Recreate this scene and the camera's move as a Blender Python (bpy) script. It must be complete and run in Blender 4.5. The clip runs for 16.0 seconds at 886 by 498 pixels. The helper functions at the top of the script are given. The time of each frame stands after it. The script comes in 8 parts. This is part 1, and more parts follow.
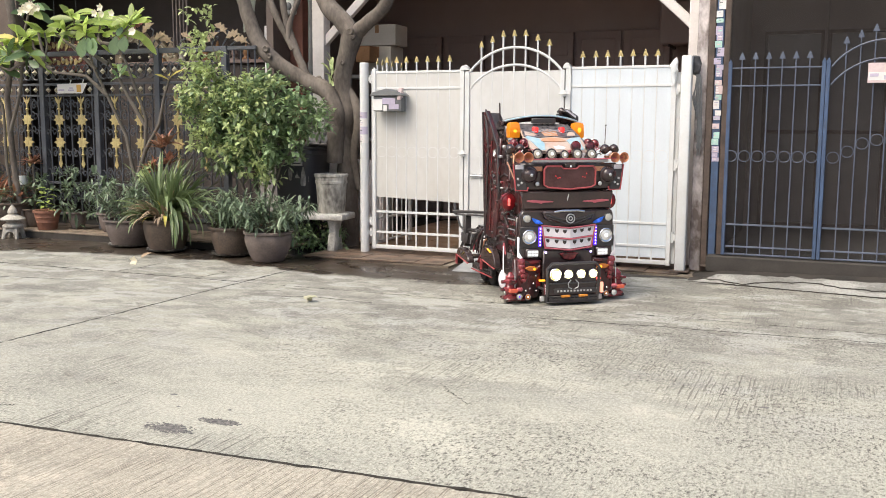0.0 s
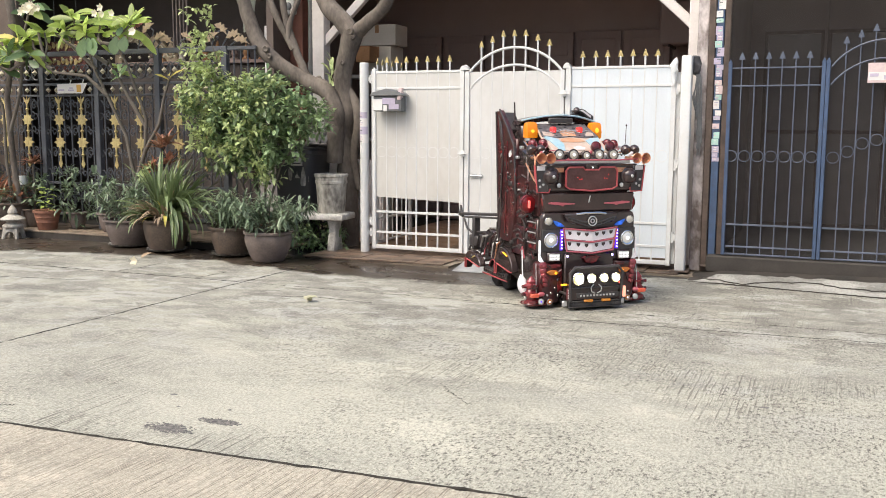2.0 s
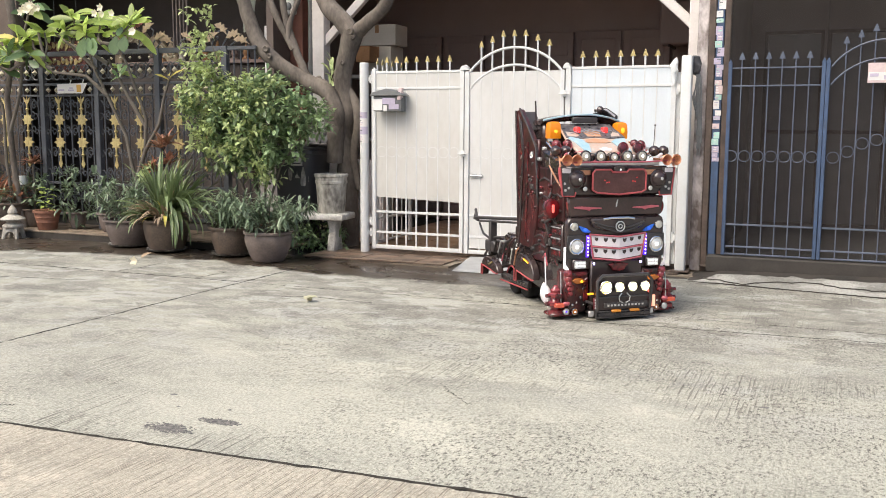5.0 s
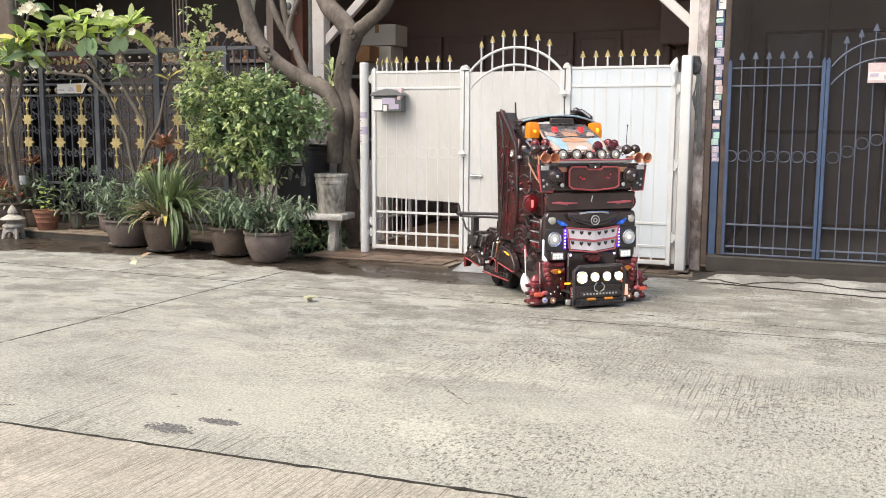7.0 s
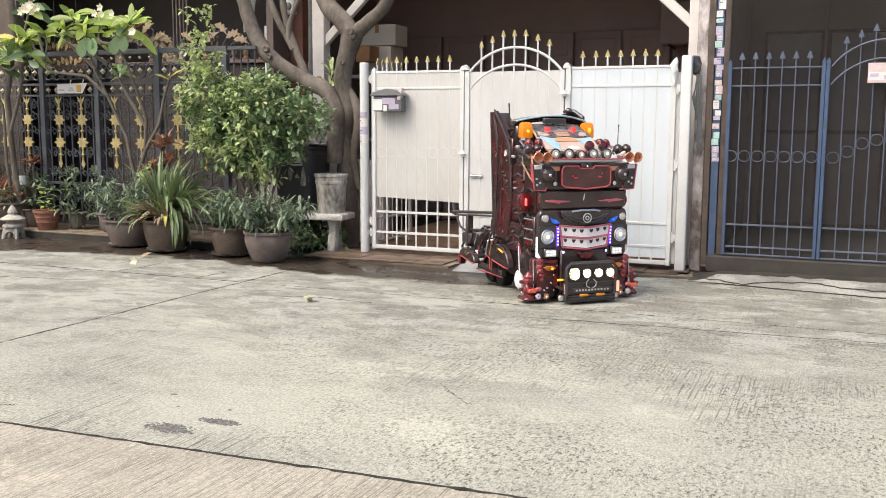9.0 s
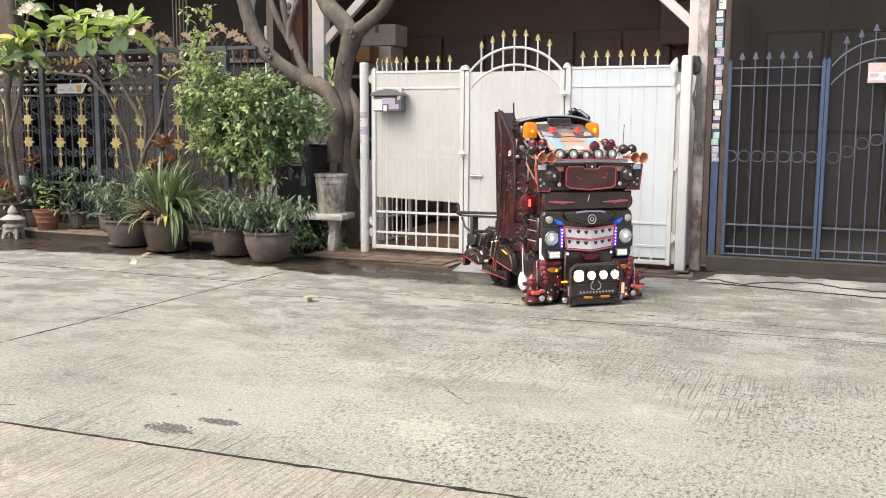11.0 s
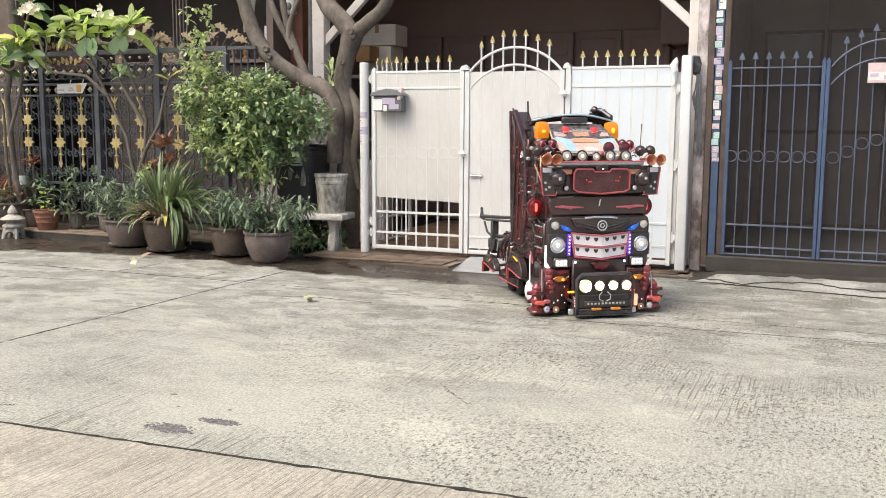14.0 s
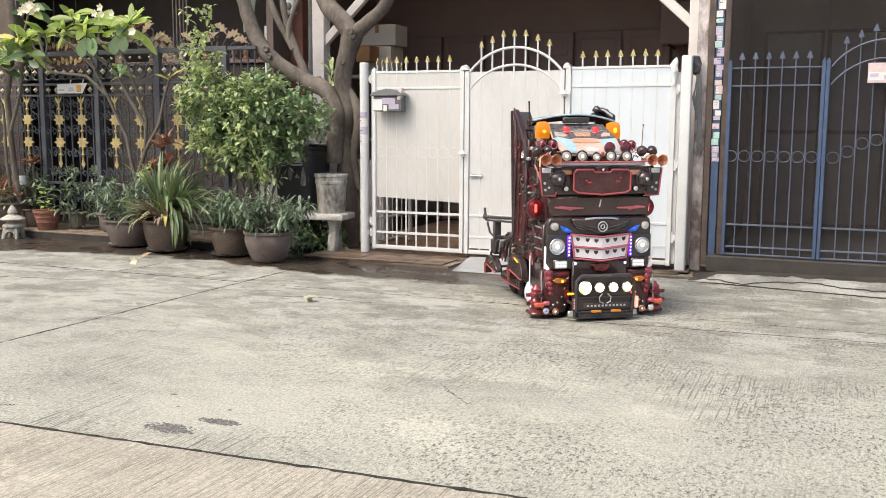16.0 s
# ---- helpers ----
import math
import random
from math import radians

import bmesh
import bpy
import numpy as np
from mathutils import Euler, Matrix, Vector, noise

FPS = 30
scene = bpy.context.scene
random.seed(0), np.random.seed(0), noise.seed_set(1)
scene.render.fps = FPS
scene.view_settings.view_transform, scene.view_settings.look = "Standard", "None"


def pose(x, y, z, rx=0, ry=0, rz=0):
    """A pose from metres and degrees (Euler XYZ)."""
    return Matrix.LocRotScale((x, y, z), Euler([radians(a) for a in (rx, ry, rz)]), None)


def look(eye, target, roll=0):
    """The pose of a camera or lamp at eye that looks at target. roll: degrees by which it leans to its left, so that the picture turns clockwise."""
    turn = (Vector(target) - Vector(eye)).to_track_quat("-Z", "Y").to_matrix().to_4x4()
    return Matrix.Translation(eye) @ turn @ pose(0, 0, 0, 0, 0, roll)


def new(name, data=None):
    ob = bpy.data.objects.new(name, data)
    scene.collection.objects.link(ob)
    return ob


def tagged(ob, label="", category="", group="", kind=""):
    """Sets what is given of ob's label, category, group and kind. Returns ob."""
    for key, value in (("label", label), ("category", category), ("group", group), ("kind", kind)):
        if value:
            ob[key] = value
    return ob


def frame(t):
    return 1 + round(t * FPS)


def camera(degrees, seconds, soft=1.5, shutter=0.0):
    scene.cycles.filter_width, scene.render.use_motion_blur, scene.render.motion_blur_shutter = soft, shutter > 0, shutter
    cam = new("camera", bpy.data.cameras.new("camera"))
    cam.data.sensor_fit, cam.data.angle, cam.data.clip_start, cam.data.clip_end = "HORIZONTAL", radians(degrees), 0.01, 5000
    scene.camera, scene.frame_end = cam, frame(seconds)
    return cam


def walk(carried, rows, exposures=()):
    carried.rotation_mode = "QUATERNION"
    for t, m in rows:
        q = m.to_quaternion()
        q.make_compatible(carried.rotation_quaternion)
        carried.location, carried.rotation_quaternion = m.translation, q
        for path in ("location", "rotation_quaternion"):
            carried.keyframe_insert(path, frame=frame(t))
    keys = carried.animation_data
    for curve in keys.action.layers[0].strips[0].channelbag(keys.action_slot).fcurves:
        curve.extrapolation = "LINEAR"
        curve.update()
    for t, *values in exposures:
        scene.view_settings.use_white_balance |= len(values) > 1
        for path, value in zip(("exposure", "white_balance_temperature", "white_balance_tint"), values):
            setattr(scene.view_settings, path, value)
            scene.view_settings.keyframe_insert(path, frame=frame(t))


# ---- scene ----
# ---- camera ----
EYE = Vector((4.472, -8.509, 1.286))
AIM = Vector((-0.38623, 0.91364, -0.12686))
cam = camera(50.72, 16.0, soft=0.95)
walk(cam, [(0.0, look(EYE, EYE + AIM, 0.343)), (16.0, look(EYE, EYE + AIM, 0.343))], [(0.0, 0.75, 6650, 8), (16.0, 0.75, 6650, 8)])

# ---- light: bright hazy sky, veiled sun behind the viewer ----
SUN_EL, SUN_AZ = 52.0, 205.0
world = bpy.data.worlds.new("world")
scene.world = world
world.use_nodes = True
wn = world.node_tree
sky = wn.nodes.new("ShaderNodeTexSky")
sky.sky_type, sky.sun_disc = "NISHITA", False
sky.sun_elevation, sky.sun_rotation = radians(SUN_EL), radians(SUN_AZ)
sky.dust_density, sky.air_density = 4.0, 1.0
wn.links.new(sky.outputs[0], wn.nodes["Background"].inputs[0])
wn.nodes["Background"].inputs[1].default_value = 0.15
sun = new("sun", bpy.data.lights.new("sun", "SUN"))
sun.data.energy, sun.data.angle, sun.data.color = 1.5, radians(40), (1.0, 0.95, 0.86)
sun.matrix_basis = look((-3.0, -9.0, 14.0), (1.5, -1.5, 0.0))


# ---- materials ----
def mat(name, color, rough=0.6, metal=0.0, dark=None, scale=6.0, amount=0.5, fine=60.0, bump=0.15, coat=0.0,
        spec=0.5, stretch=(1, 1, 1), per=0.0, trans=0.0):
    """A surface whose colour wanders between color and dark at two scales, with fine relief."""
    m = bpy.data.materials.new(name)
    m.use_nodes = True
    nt, b = m.node_tree, m.node_tree.nodes["Principled BSDF"]
    dark = dark or tuple(c * 0.6 for c in color)
    co = nt.nodes.new("ShaderNodeTexCoord")
    mp = nt.nodes.new("ShaderNodeMapping")
    mp.inputs["Scale"].default_value = stretch
    nt.links.new(co.outputs["Object"], mp.inputs[0])
    n1 = nt.nodes.new("ShaderNodeTexNoise")
    n1.inputs["Scale"].default_value, n1.inputs["Detail"].default_value = scale, 6
    n2 = nt.nodes.new("ShaderNodeTexNoise")
    n2.inputs["Scale"].default_value, n2.inputs["Detail"].default_value = fine, 4
    for n in (n1, n2):
        nt.links.new(mp.outputs[0], n.inputs[0])
    add = nt.nodes.new("ShaderNodeMath")
    add.operation = "MULTIPLY_ADD"
    nt.links.new(n2.outputs[0], add.inputs[0])
    add.inputs[1].default_value = 0.5
    nt.links.new(n1.outputs[0], add.inputs[2])
    ramp = nt.nodes.new("ShaderNodeMapRange")
    ramp.inputs["From Min"].default_value, ramp.inputs["From Max"].default_value = 0.55, 0.95
    ramp.inputs["To Max"].default_value = amount
    nt.links.new(add.outputs[0], ramp.inputs[0])
    mix = nt.nodes.new("ShaderNodeMix")
    mix.data_type = "RGBA"
    mix.inputs["A"].default_value, mix.inputs["B"].default_value = (*color, 1), (*dark, 1)
    nt.links.new(ramp.outputs[0], mix.inputs["Factor"])
    out = mix.outputs["Result"]
    if per:
        geo = nt.nodes.new("ShaderNodeNewGeometry")
        obi = nt.nodes.new("ShaderNodeObjectInfo")
        s = nt.nodes.new("ShaderNodeMath")
        s.operation = "ADD"
        nt.links.new(geo.outputs["Random Per Island"], s.inputs[0])
        nt.links.new(obi.outputs["Random"], s.inputs[1])
        fr = nt.nodes.new("ShaderNodeMath")
        fr.operation = "FRACT"
        nt.links.new(s.outputs[0], fr.inputs[0])
        mr = nt.nodes.new("ShaderNodeMapRange")
        mr.inputs["To Min"].default_value, mr.inputs["To Max"].default_value = 1 - per, 1 + per
        nt.links.new(fr.outputs[0], mr.inputs[0])
        hs = nt.nodes.new("ShaderNodeHueSaturation")
        nt.links.new(mr.outputs[0], hs.inputs["Value"])
        nt.links.new(out, hs.inputs["Color"])
        out = hs.outputs[0]
    nt.links.new(out, b.inputs["Base Color"])
    rr = nt.nodes.new("ShaderNodeMapRange")
    rr.inputs["To Min"].default_value, rr.inputs["To Max"].default_value = max(rough - 0.12, 0.03), min(rough + 0.12, 1)
    nt.links.new(n1.outputs[0], rr.inputs[0])
    nt.links.new(rr.outputs[0], b.inputs["Roughness"])
    b.inputs["Metallic"].default_value = metal
    b.inputs["Specular IOR Level"].default_value = spec
    b.inputs["Coat Weight"].default_value = coat
    if bump:
        bp = nt.nodes.new("ShaderNodeBump")
        bp.inputs["Strength"].default_value, bp.inputs["Distance"].default_value = bump, 0.004
        nt.links.new(n2.outputs[0], bp.inputs["Height"])
        nt.links.new(bp.outputs[0], b.inputs["Normal"])
    if trans:
        tr = nt.nodes.new("ShaderNodeBsdfTranslucent")
        nt.links.new(out, tr.inputs[0])
        ms = nt.nodes.new("ShaderNodeMixShader")
        ms.inputs[0].default_value = trans
        nt.links.new(b.outputs[0], ms.inputs[1])
        nt.links.new(tr.outputs[0], ms.inputs[2])
        nt.links.new(ms.outputs[0], nt.nodes["Material Output"].inputs[0])
    return m


def glow(name, color, strength, base=None):
    """A lit lamp face."""
    m = bpy.data.materials.new(name)
    m.use_nodes = True
    b = m.node_tree.nodes["Principled BSDF"]
    b.inputs["Base Color"].default_value = (*(base or color), 1)
    b.inputs["Roughness"].default_value = 0.2
    b.inputs["Emission Color"].default_value = (*color, 1)
    b.inputs["Emission Strength"].default_value = strength
    return m


def concrete(name, light, darker, speck, wet=False, brush=0.4, grit_amount=0.75, bare=0.50, comb=17.0):
    """Worn road concrete: broom lines along y, exposed grit, broad stains, a wet margin by the gates."""
    m = bpy.data.materials.new(name)
    m.use_nodes = True
    nt, b = m.node_tree, m.node_tree.nodes["Principled BSDF"]
    N, L = nt.nodes.new, nt.links.new

    def nz(scale, detail=4, vec=None, rough=0.55):
        n = N("ShaderNodeTexNoise")
        n.inputs["Scale"].default_value, n.inputs["Detail"].default_value = scale, detail
        n.inputs["Roughness"].default_value = rough
        L(vec or geo.outputs["Position"], n.inputs[0])
        return n.outputs[0]

    def ran(src, a, z, lo=0.0, hi=1.0):
        r = N("ShaderNodeMapRange")
        r.inputs["From Min"].default_value, r.inputs["From Max"].default_value = a, z
        r.inputs["To Min"].default_value, r.inputs["To Max"].default_value = lo, hi
        L(src, r.inputs[0])
        return r.outputs[0]

    def op(kind, a, c):
        o = N("ShaderNodeMath")
        o.operation = kind
        for i, v in enumerate((a, c)):
            if isinstance(v, (int, float)):
                o.inputs[i].default_value = v
            else:
                L(v, o.inputs[i])
        return o.outputs[0]

    def blend(f, a, c):
        x = N("ShaderNodeMix")
        x.data_type = "RGBA"
        L(f, x.inputs["Factor"])
        for k, v in (("A", a), ("B", c)):
            if isinstance(v, tuple):
                x.inputs[k].default_value = (*v, 1)
            else:
                L(v, x.inputs[k])
        return x.outputs["Result"]

    darker2 = tuple(c * 0.66 for c in darker)
    pale = tuple(min(c * 1.17, 0.72) for c in light)
    geo = N("ShaderNodeNewGeometry")

    def stretch(sx, sy):
        mp = N("ShaderNodeMapping")
        mp.inputs["Scale"].default_value = (sx, sy, 1)
        L(geo.outputs["Position"], mp.inputs[0])
        return mp.outputs[0]

    def chips(scale, keep):
        v = N("ShaderNodeTexVoronoi")
        v.inputs["Scale"].default_value = scale
        L(drag, v.inputs[0])
        c = N("ShaderNodeSeparateColor")
        L(v.outputs["Color"], c.inputs[0])
        return op("MULTIPLY", ran(c.outputs[0], keep, keep + 0.02), op("SUBTRACT", 1.0, ran(v.outputs["Distance"], 0.34, 0.60)))

    sep = N("ShaderNodeSeparateXYZ")
    L(geo.outputs["Position"], sep.inputs[0])
    drag, across, along = stretch(1, 0.55), stretch(0.7, 1.0), stretch(1, 0.05)
    # tone in broad fields, then ragged mottling
    col = blend(ran(nz(0.42, 4, across, 0.5), 0.38, 0.62, 0.0, 0.75), light, darker)
    mott = nz(1.5, 10, across, 0.72)
    col = blend(op("MULTIPLY", ran(mott, 0.50, 0.62), 0.55), col, darker2)
    fields = nz(0.62, 5, across, 0.6)
    scuff = nz(2.1, 11, across, 0.74)
    col = blend(op("MULTIPLY", ran(scuff, 0.545, 0.585), ran(fields, 0.44, 0.56, 0.15, 0.95)), col, pale)
    # grime and painted shade nearer the gates, drawn out in clouds with pale gaps
    tone_shift = op("SUBTRACT", ran(sep.outputs[0], 2.8, 0.5, -0.12, 0.55), ran(sep.outputs[0], -1.2, -2.6, 0.0, 0.50))
    grime = ran(op("ADD", op("ADD", sep.outputs[1], tone_shift), op("MULTIPLY", op("SUBTRACT", nz(0.9, 6), 0.5), 2.6)), -4.9, -2.3)
    clouds = ran(nz(2.4, 10, across, 0.70), 0.40, 0.56, 0.25, 1.0)
    col = blend(op("MULTIPLY", op("MULTIPLY", grime, clouds), 0.84), col, (0.205, 0.196, 0.176))
    col = blend(op("MULTIPLY", op("MULTIPLY", ran(nz(3.4, 12, across, 0.76), 0.55, 0.59), grime), 0.50), col, (0.51, 0.505, 0.475))
    col = blend(op("MULTIPLY", op("MULTIPLY", ran(nz(4.6, 12, None, 0.76), 0.56, 0.61), grime), 0.45), col, (0.14, 0.13, 0.115))
    col = blend(op("MULTIPLY", op("MULTIPLY", ran(nz(2.7, 9, stretch(0.7, 1.1), 0.62), 0.535, 0.565), grime), 0.75), col, (0.46, 0.45, 0.41))
    col = blend(op("MULTIPLY", op("MULTIPLY", ran(nz(3.3, 9, stretch(0.7, 1.2), 0.62), 0.455, 0.425), grime), 0.70), col, (0.140, 0.134, 0.120))
    fade = ran(grime, 0.0, 1.0, 1.0, 0.70)
    # sand grain all over, exposed grit in worn fields
    sandn = nz(85, 6, drag, 0.85)
    col = blend(op("MULTIPLY", ran(sandn, 0.49, 0.60), op("MULTIPLY", fade, 0.72)), col, darker2)
    col = blend(op("MULTIPLY", ran(sandn, 0.49, 0.40), op("MULTIPLY", fade, 0.80)), col, pale)
    worn = op("MULTIPLY", ran(nz(0.75, 6, None, 0.62), 0.42, 0.58, 0.10, 1.0), ran(sep.outputs[0], 0.0, 2.6, 0.35, 1.0))
    gritn = nz(46, 8, drag, 0.84)
    aggregate = op("MAXIMUM", chips(120, 0.72), chips(70, 0.90))
    col = blend(op("MULTIPLY", op("MULTIPLY", aggregate, ran(gritn, 0.42, 0.56, 0.2, 1.0)), op("MULTIPLY", worn, grit_amount)), col, speck)
    col = blend(op("MULTIPLY", ran(gritn, 0.525, 0.585), op("MULTIPLY", worn, grit_amount)), col, speck)
    # broom lines survive in patches
    wave = N("ShaderNodeTexWave")
    wave.wave_type, wave.bands_direction, wave.wave_profile = "BANDS", "X", "SIN"
    for k, v in (("Scale", comb), ("Distortion", 9.0), ("Detail", 4.0), ("Detail Scale", 1.6), ("Detail Roughness", 0.6)):
        wave.inputs[k].default_value = v
    L(stretch(1, 0.06), wave.inputs[0])
    lines = op("MULTIPLY", wave.outputs[1], ran(nz(60, 3, along, 0.6), 0.40, 0.58))
    patch_mask = ran(nz(0.95, 6, None, 0.62), bare, bare + 0.10)
    col = blend(op("MULTIPLY", ran(lines, 0.35, 0.85), op("MULTIPLY", op("MULTIPLY", fade, brush), patch_mask)), col, speck)
    rough = ran(mott, 0.3, 0.7, 0.72, 0.92)
    height = op("ADD", op("MULTIPLY", op("MULTIPLY", lines, patch_mask), 0.8), op("ADD", gritn, op("MULTIPLY", sandn, 0.5)))
    if wet:
        edge = op("ADD", sep.outputs[1], op("MULTIPLY", op("SUBTRACT", nz(1.7, 9, None, 0.68), 0.5), 0.9))
        edge = op("SUBTRACT", edge, op("SUBTRACT", ran(sep.outputs[0], -0.2, -1.1, 0.0, 0.27), ran(sep.outputs[0], -2.0, -3.8, 0.0, 0.30)))
        side = op("ADD", sep.outputs[0], op("MULTIPLY", op("SUBTRACT", nz(2.3, 4), 0.5), 0.9))
        w = op("MULTIPLY", ran(edge, -1.36, -1.27), op("SUBTRACT", 1.0, ran(side, 1.9, 2.7)))
        col = blend(op("MULTIPLY", w, op("MULTIPLY", ran(nz(2.2, 8, across, 0.70), 0.36, 0.66, 1.0, 0.88), ran(nz(3.1, 12, stretch(0.55, 1.9), 0.76), 0.56, 0.60, 1.0, 0.80))), col, (0.038, 0.026, 0.018))
        rough = op("SUBTRACT", rough, op("MULTIPLY", w, ran(nz(3.0, 4, across), 0.4, 0.6, 0.42, 0.60)))
        height = op("MULTIPLY", height, op("SUBTRACT", 1.0, op("MULTIPLY", w, 0.85)))
        b.inputs["Specular IOR Level"].default_value = 0.2
    L(col, b.inputs["Base Color"])
    L(rough, b.inputs["Roughness"])
    bp = N("ShaderNodeBump")
    bp.inputs["Strength"].default_value, bp.inputs["Distance"].default_value = 0.5, 0.006
    L(height, bp.inputs["Height"])
    L(bp.outputs[0], b.inputs["Normal"])
    return m


M = {}
M["slab"] = concrete("road_concrete", (0.500, 0.484, 0.398), (0.380, 0.370, 0.315), (0.095, 0.086, 0.073), wet=True, brush=0.7, grit_amount=1.0, bare=0.495)
M["slab_near"] = concrete("road_concrete_brushed", (0.530, 0.482, 0.385), (0.420, 0.380, 0.305), (0.135, 0.112, 0.084), brush=0.75, grit_amount=0.5, bare=0.30, comb=34.0)
M["earth"] = mat("joint_earth", (0.020, 0.018, 0.015), 0.95, dark=(0.06, 0.052, 0.042), scale=14, amount=0.9)
M["ledge_tan"] = mat("ledge_tan_concrete", (0.26, 0.21, 0.155), 0.8, dark=(0.06, 0.05, 0.04), scale=3, amount=1.0, bump=0.3)
M["tile_tan"] = mat("apron_tile", (0.235, 0.160, 0.112), 0.5, dark=(0.060, 0.043, 0.033), scale=3.2, amount=1.0, fine=18, per=0.15, bump=0.2)
M["white_metal"] = mat("white_gate_paint", (0.67, 0.68, 0.68), 0.42, dark=(0.55, 0.53, 0.49), scale=5, amount=0.5, bump=0.05)
M["sheet"] = mat("white_sheet_metal", (0.62, 0.617, 0.60), 0.5, dark=(0.51, 0.495, 0.465), scale=1.6, amount=0.6, fine=14, bump=0.05, stretch=(1.4, 1, 0.6))
M["sheet_cool"] = mat("white_sheet_metal_new", (0.655, 0.705, 0.74), 0.45, dark=(0.57, 0.60, 0.62), scale=2.2, amount=0.5, bump=0.05, stretch=(3, 1, 0.6))
M["gold"] = mat("gold_paint", (0.56, 0.45, 0.20), 0.45, metal=0.15, dark=(0.34, 0.26, 0.11), scale=20, amount=0.8)
M["blue"] = mat("blue_gate_paint", (0.060, 0.100, 0.190), 0.5, dark=(0.045, 0.06, 0.09), scale=9, amount=0.7, bump=0.08)
M["grey_blue"] = mat("grey_blue_paint", (0.105, 0.125, 0.175), 0.55, dark=(0.055, 0.062, 0.08))
M["iron"] = mat("black_iron", (0.095, 0.100, 0.112), 0.4, dark=(0.04, 0.04, 0.046), bump=0.08)
M["plaster"] = mat("pinkish_white_plaster", (0.80, 0.735, 0.725), 0.85, dark=(0.30, 0.25, 0.23), scale=11, amount=0.42, bump=0.35)
M["white_beam"] = mat("white_beam_paint", (0.70, 0.66, 0.63), 0.7, dark=(0.50, 0.45, 0.42), scale=6, amount=0.5)
M["brown_steel"] = mat("rusty_brown_steel", (0.105, 0.075, 0.058), 0.7, dark=(0.05, 0.036, 0.03), scale=9, amount=0.8)
M["inside"] = mat("dim_brown_wall", (0.30, 0.23, 0.20), 0.85, dark=(0.24, 0.18, 0.16), scale=2)
# dark brown carrying the terrace's deep shade; wall and cabinet use it
M["inside_dark"] = mat("shade_dark_brown", (0.085, 0.068, 0.06), 0.85, dark=(0.05, 0.040, 0.035), scale=3)
M["floor_dim"] = mat("dark_concrete_floor", (0.075, 0.068, 0.063), 0.8, dark=(0.05, 0.045, 0.04), scale=2)
M["inside_wood"] = mat("dim_wood_shutter", (0.26, 0.19, 0.165), 0.7, dark=(0.21, 0.15, 0.13), scale=4, stretch=(1, 1, 0.2))
# translucency added so that daylight lifts the dark carports
M["ceiling"] = mat("translucent_roof_sheet", (0.42, 0.36, 0.32), 0.7, trans=0.30)
M["floor_tile"] = mat("carport_floor_tile", (0.30, 0.19, 0.12), 0.4, dark=(0.20, 0.13, 0.085), scale=3, per=0.15)
M["bark"] = mat("grey_bark", (0.20, 0.168, 0.140), 0.9, dark=(0.060, 0.048, 0.040), scale=6, amount=0.8, fine=38, bump=0.9, stretch=(1, 1, 0.45))
M["twig"] = mat("plumeria_bark", (0.17, 0.148, 0.122), 0.85, dark=(0.075, 0.062, 0.05), scale=9, bump=0.3)
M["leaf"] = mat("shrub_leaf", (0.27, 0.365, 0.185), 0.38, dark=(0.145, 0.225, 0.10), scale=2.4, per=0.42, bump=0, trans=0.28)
# paler copy of the shrub leaf: pale foliage, and light painted on front leaves
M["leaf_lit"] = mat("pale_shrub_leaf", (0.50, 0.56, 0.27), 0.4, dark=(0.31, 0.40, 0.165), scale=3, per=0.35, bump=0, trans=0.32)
M["leaf_olea"] = mat("oleander_leaf", (0.20, 0.26, 0.165), 0.36, dark=(0.10, 0.15, 0.085), scale=4, per=0.4, bump=0, trans=0.18)
M["leaf_strap"] = mat("strap_leaf", (0.175, 0.225, 0.10), 0.36, dark=(0.065, 0.105, 0.042), scale=3, per=0.45, bump=0, trans=0.22)
M["leaf_yellow"] = mat("yellowed_leaf", (0.62, 0.53, 0.13), 0.5, bump=0, trans=0.2)
M["leaf_plum"] = mat("plumeria_leaf", (0.50, 0.60, 0.17), 0.3, dark=(0.27, 0.38, 0.115), scale=5, per=0.4, bump=0, trans=0.45)
M["leaf_red"] = mat("bromeliad_leaf", (0.42, 0.185, 0.125), 0.4, dark=(0.17, 0.12, 0.06), scale=5, amount=0.8, per=0.4, bump=0, trans=0.25)
M["leaf_dry"] = mat("dry_leaf", (0.34, 0.25, 0.165), 0.75, dark=(0.14, 0.095, 0.06), per=0.3, bump=0, trans=0.1)
M["petal"] = mat("white_petal", (0.85, 0.82, 0.72), 0.5, dark=(0.80, 0.66, 0.25), scale=14, bump=0, trans=0.25)
M["petal_pink"] = mat("pink_petal", (0.65, 0.25, 0.30), 0.5, bump=0, trans=0.25)
M["clay"] = mat("brown_clay", (0.165, 0.120, 0.090), 0.6, dark=(0.058, 0.045, 0.037), scale=5, amount=0.8, bump=0.15)
M["clay_grey"] = mat("greyed_clay", (0.20, 0.158, 0.138), 0.7, dark=(0.10, 0.08, 0.07), scale=6, amount=0.8, bump=0.15)
M["terracotta"] = mat("terracotta", (0.29, 0.128, 0.080), 0.7, dark=(0.13, 0.065, 0.046), scale=8)
M["soil"] = mat("soil", (0.05, 0.036, 0.026), 0.95)
M["cast"] = mat("cast_concrete", (0.70, 0.68, 0.63), 0.8, dark=(0.24, 0.22, 0.19), scale=9, amount=0.75, bump=0.35)
M["saucer"] = mat("grimy_saucer", (0.34, 0.32, 0.29), 0.85, dark=(0.055, 0.048, 0.040), scale=14, amount=1.0, bump=0.4)
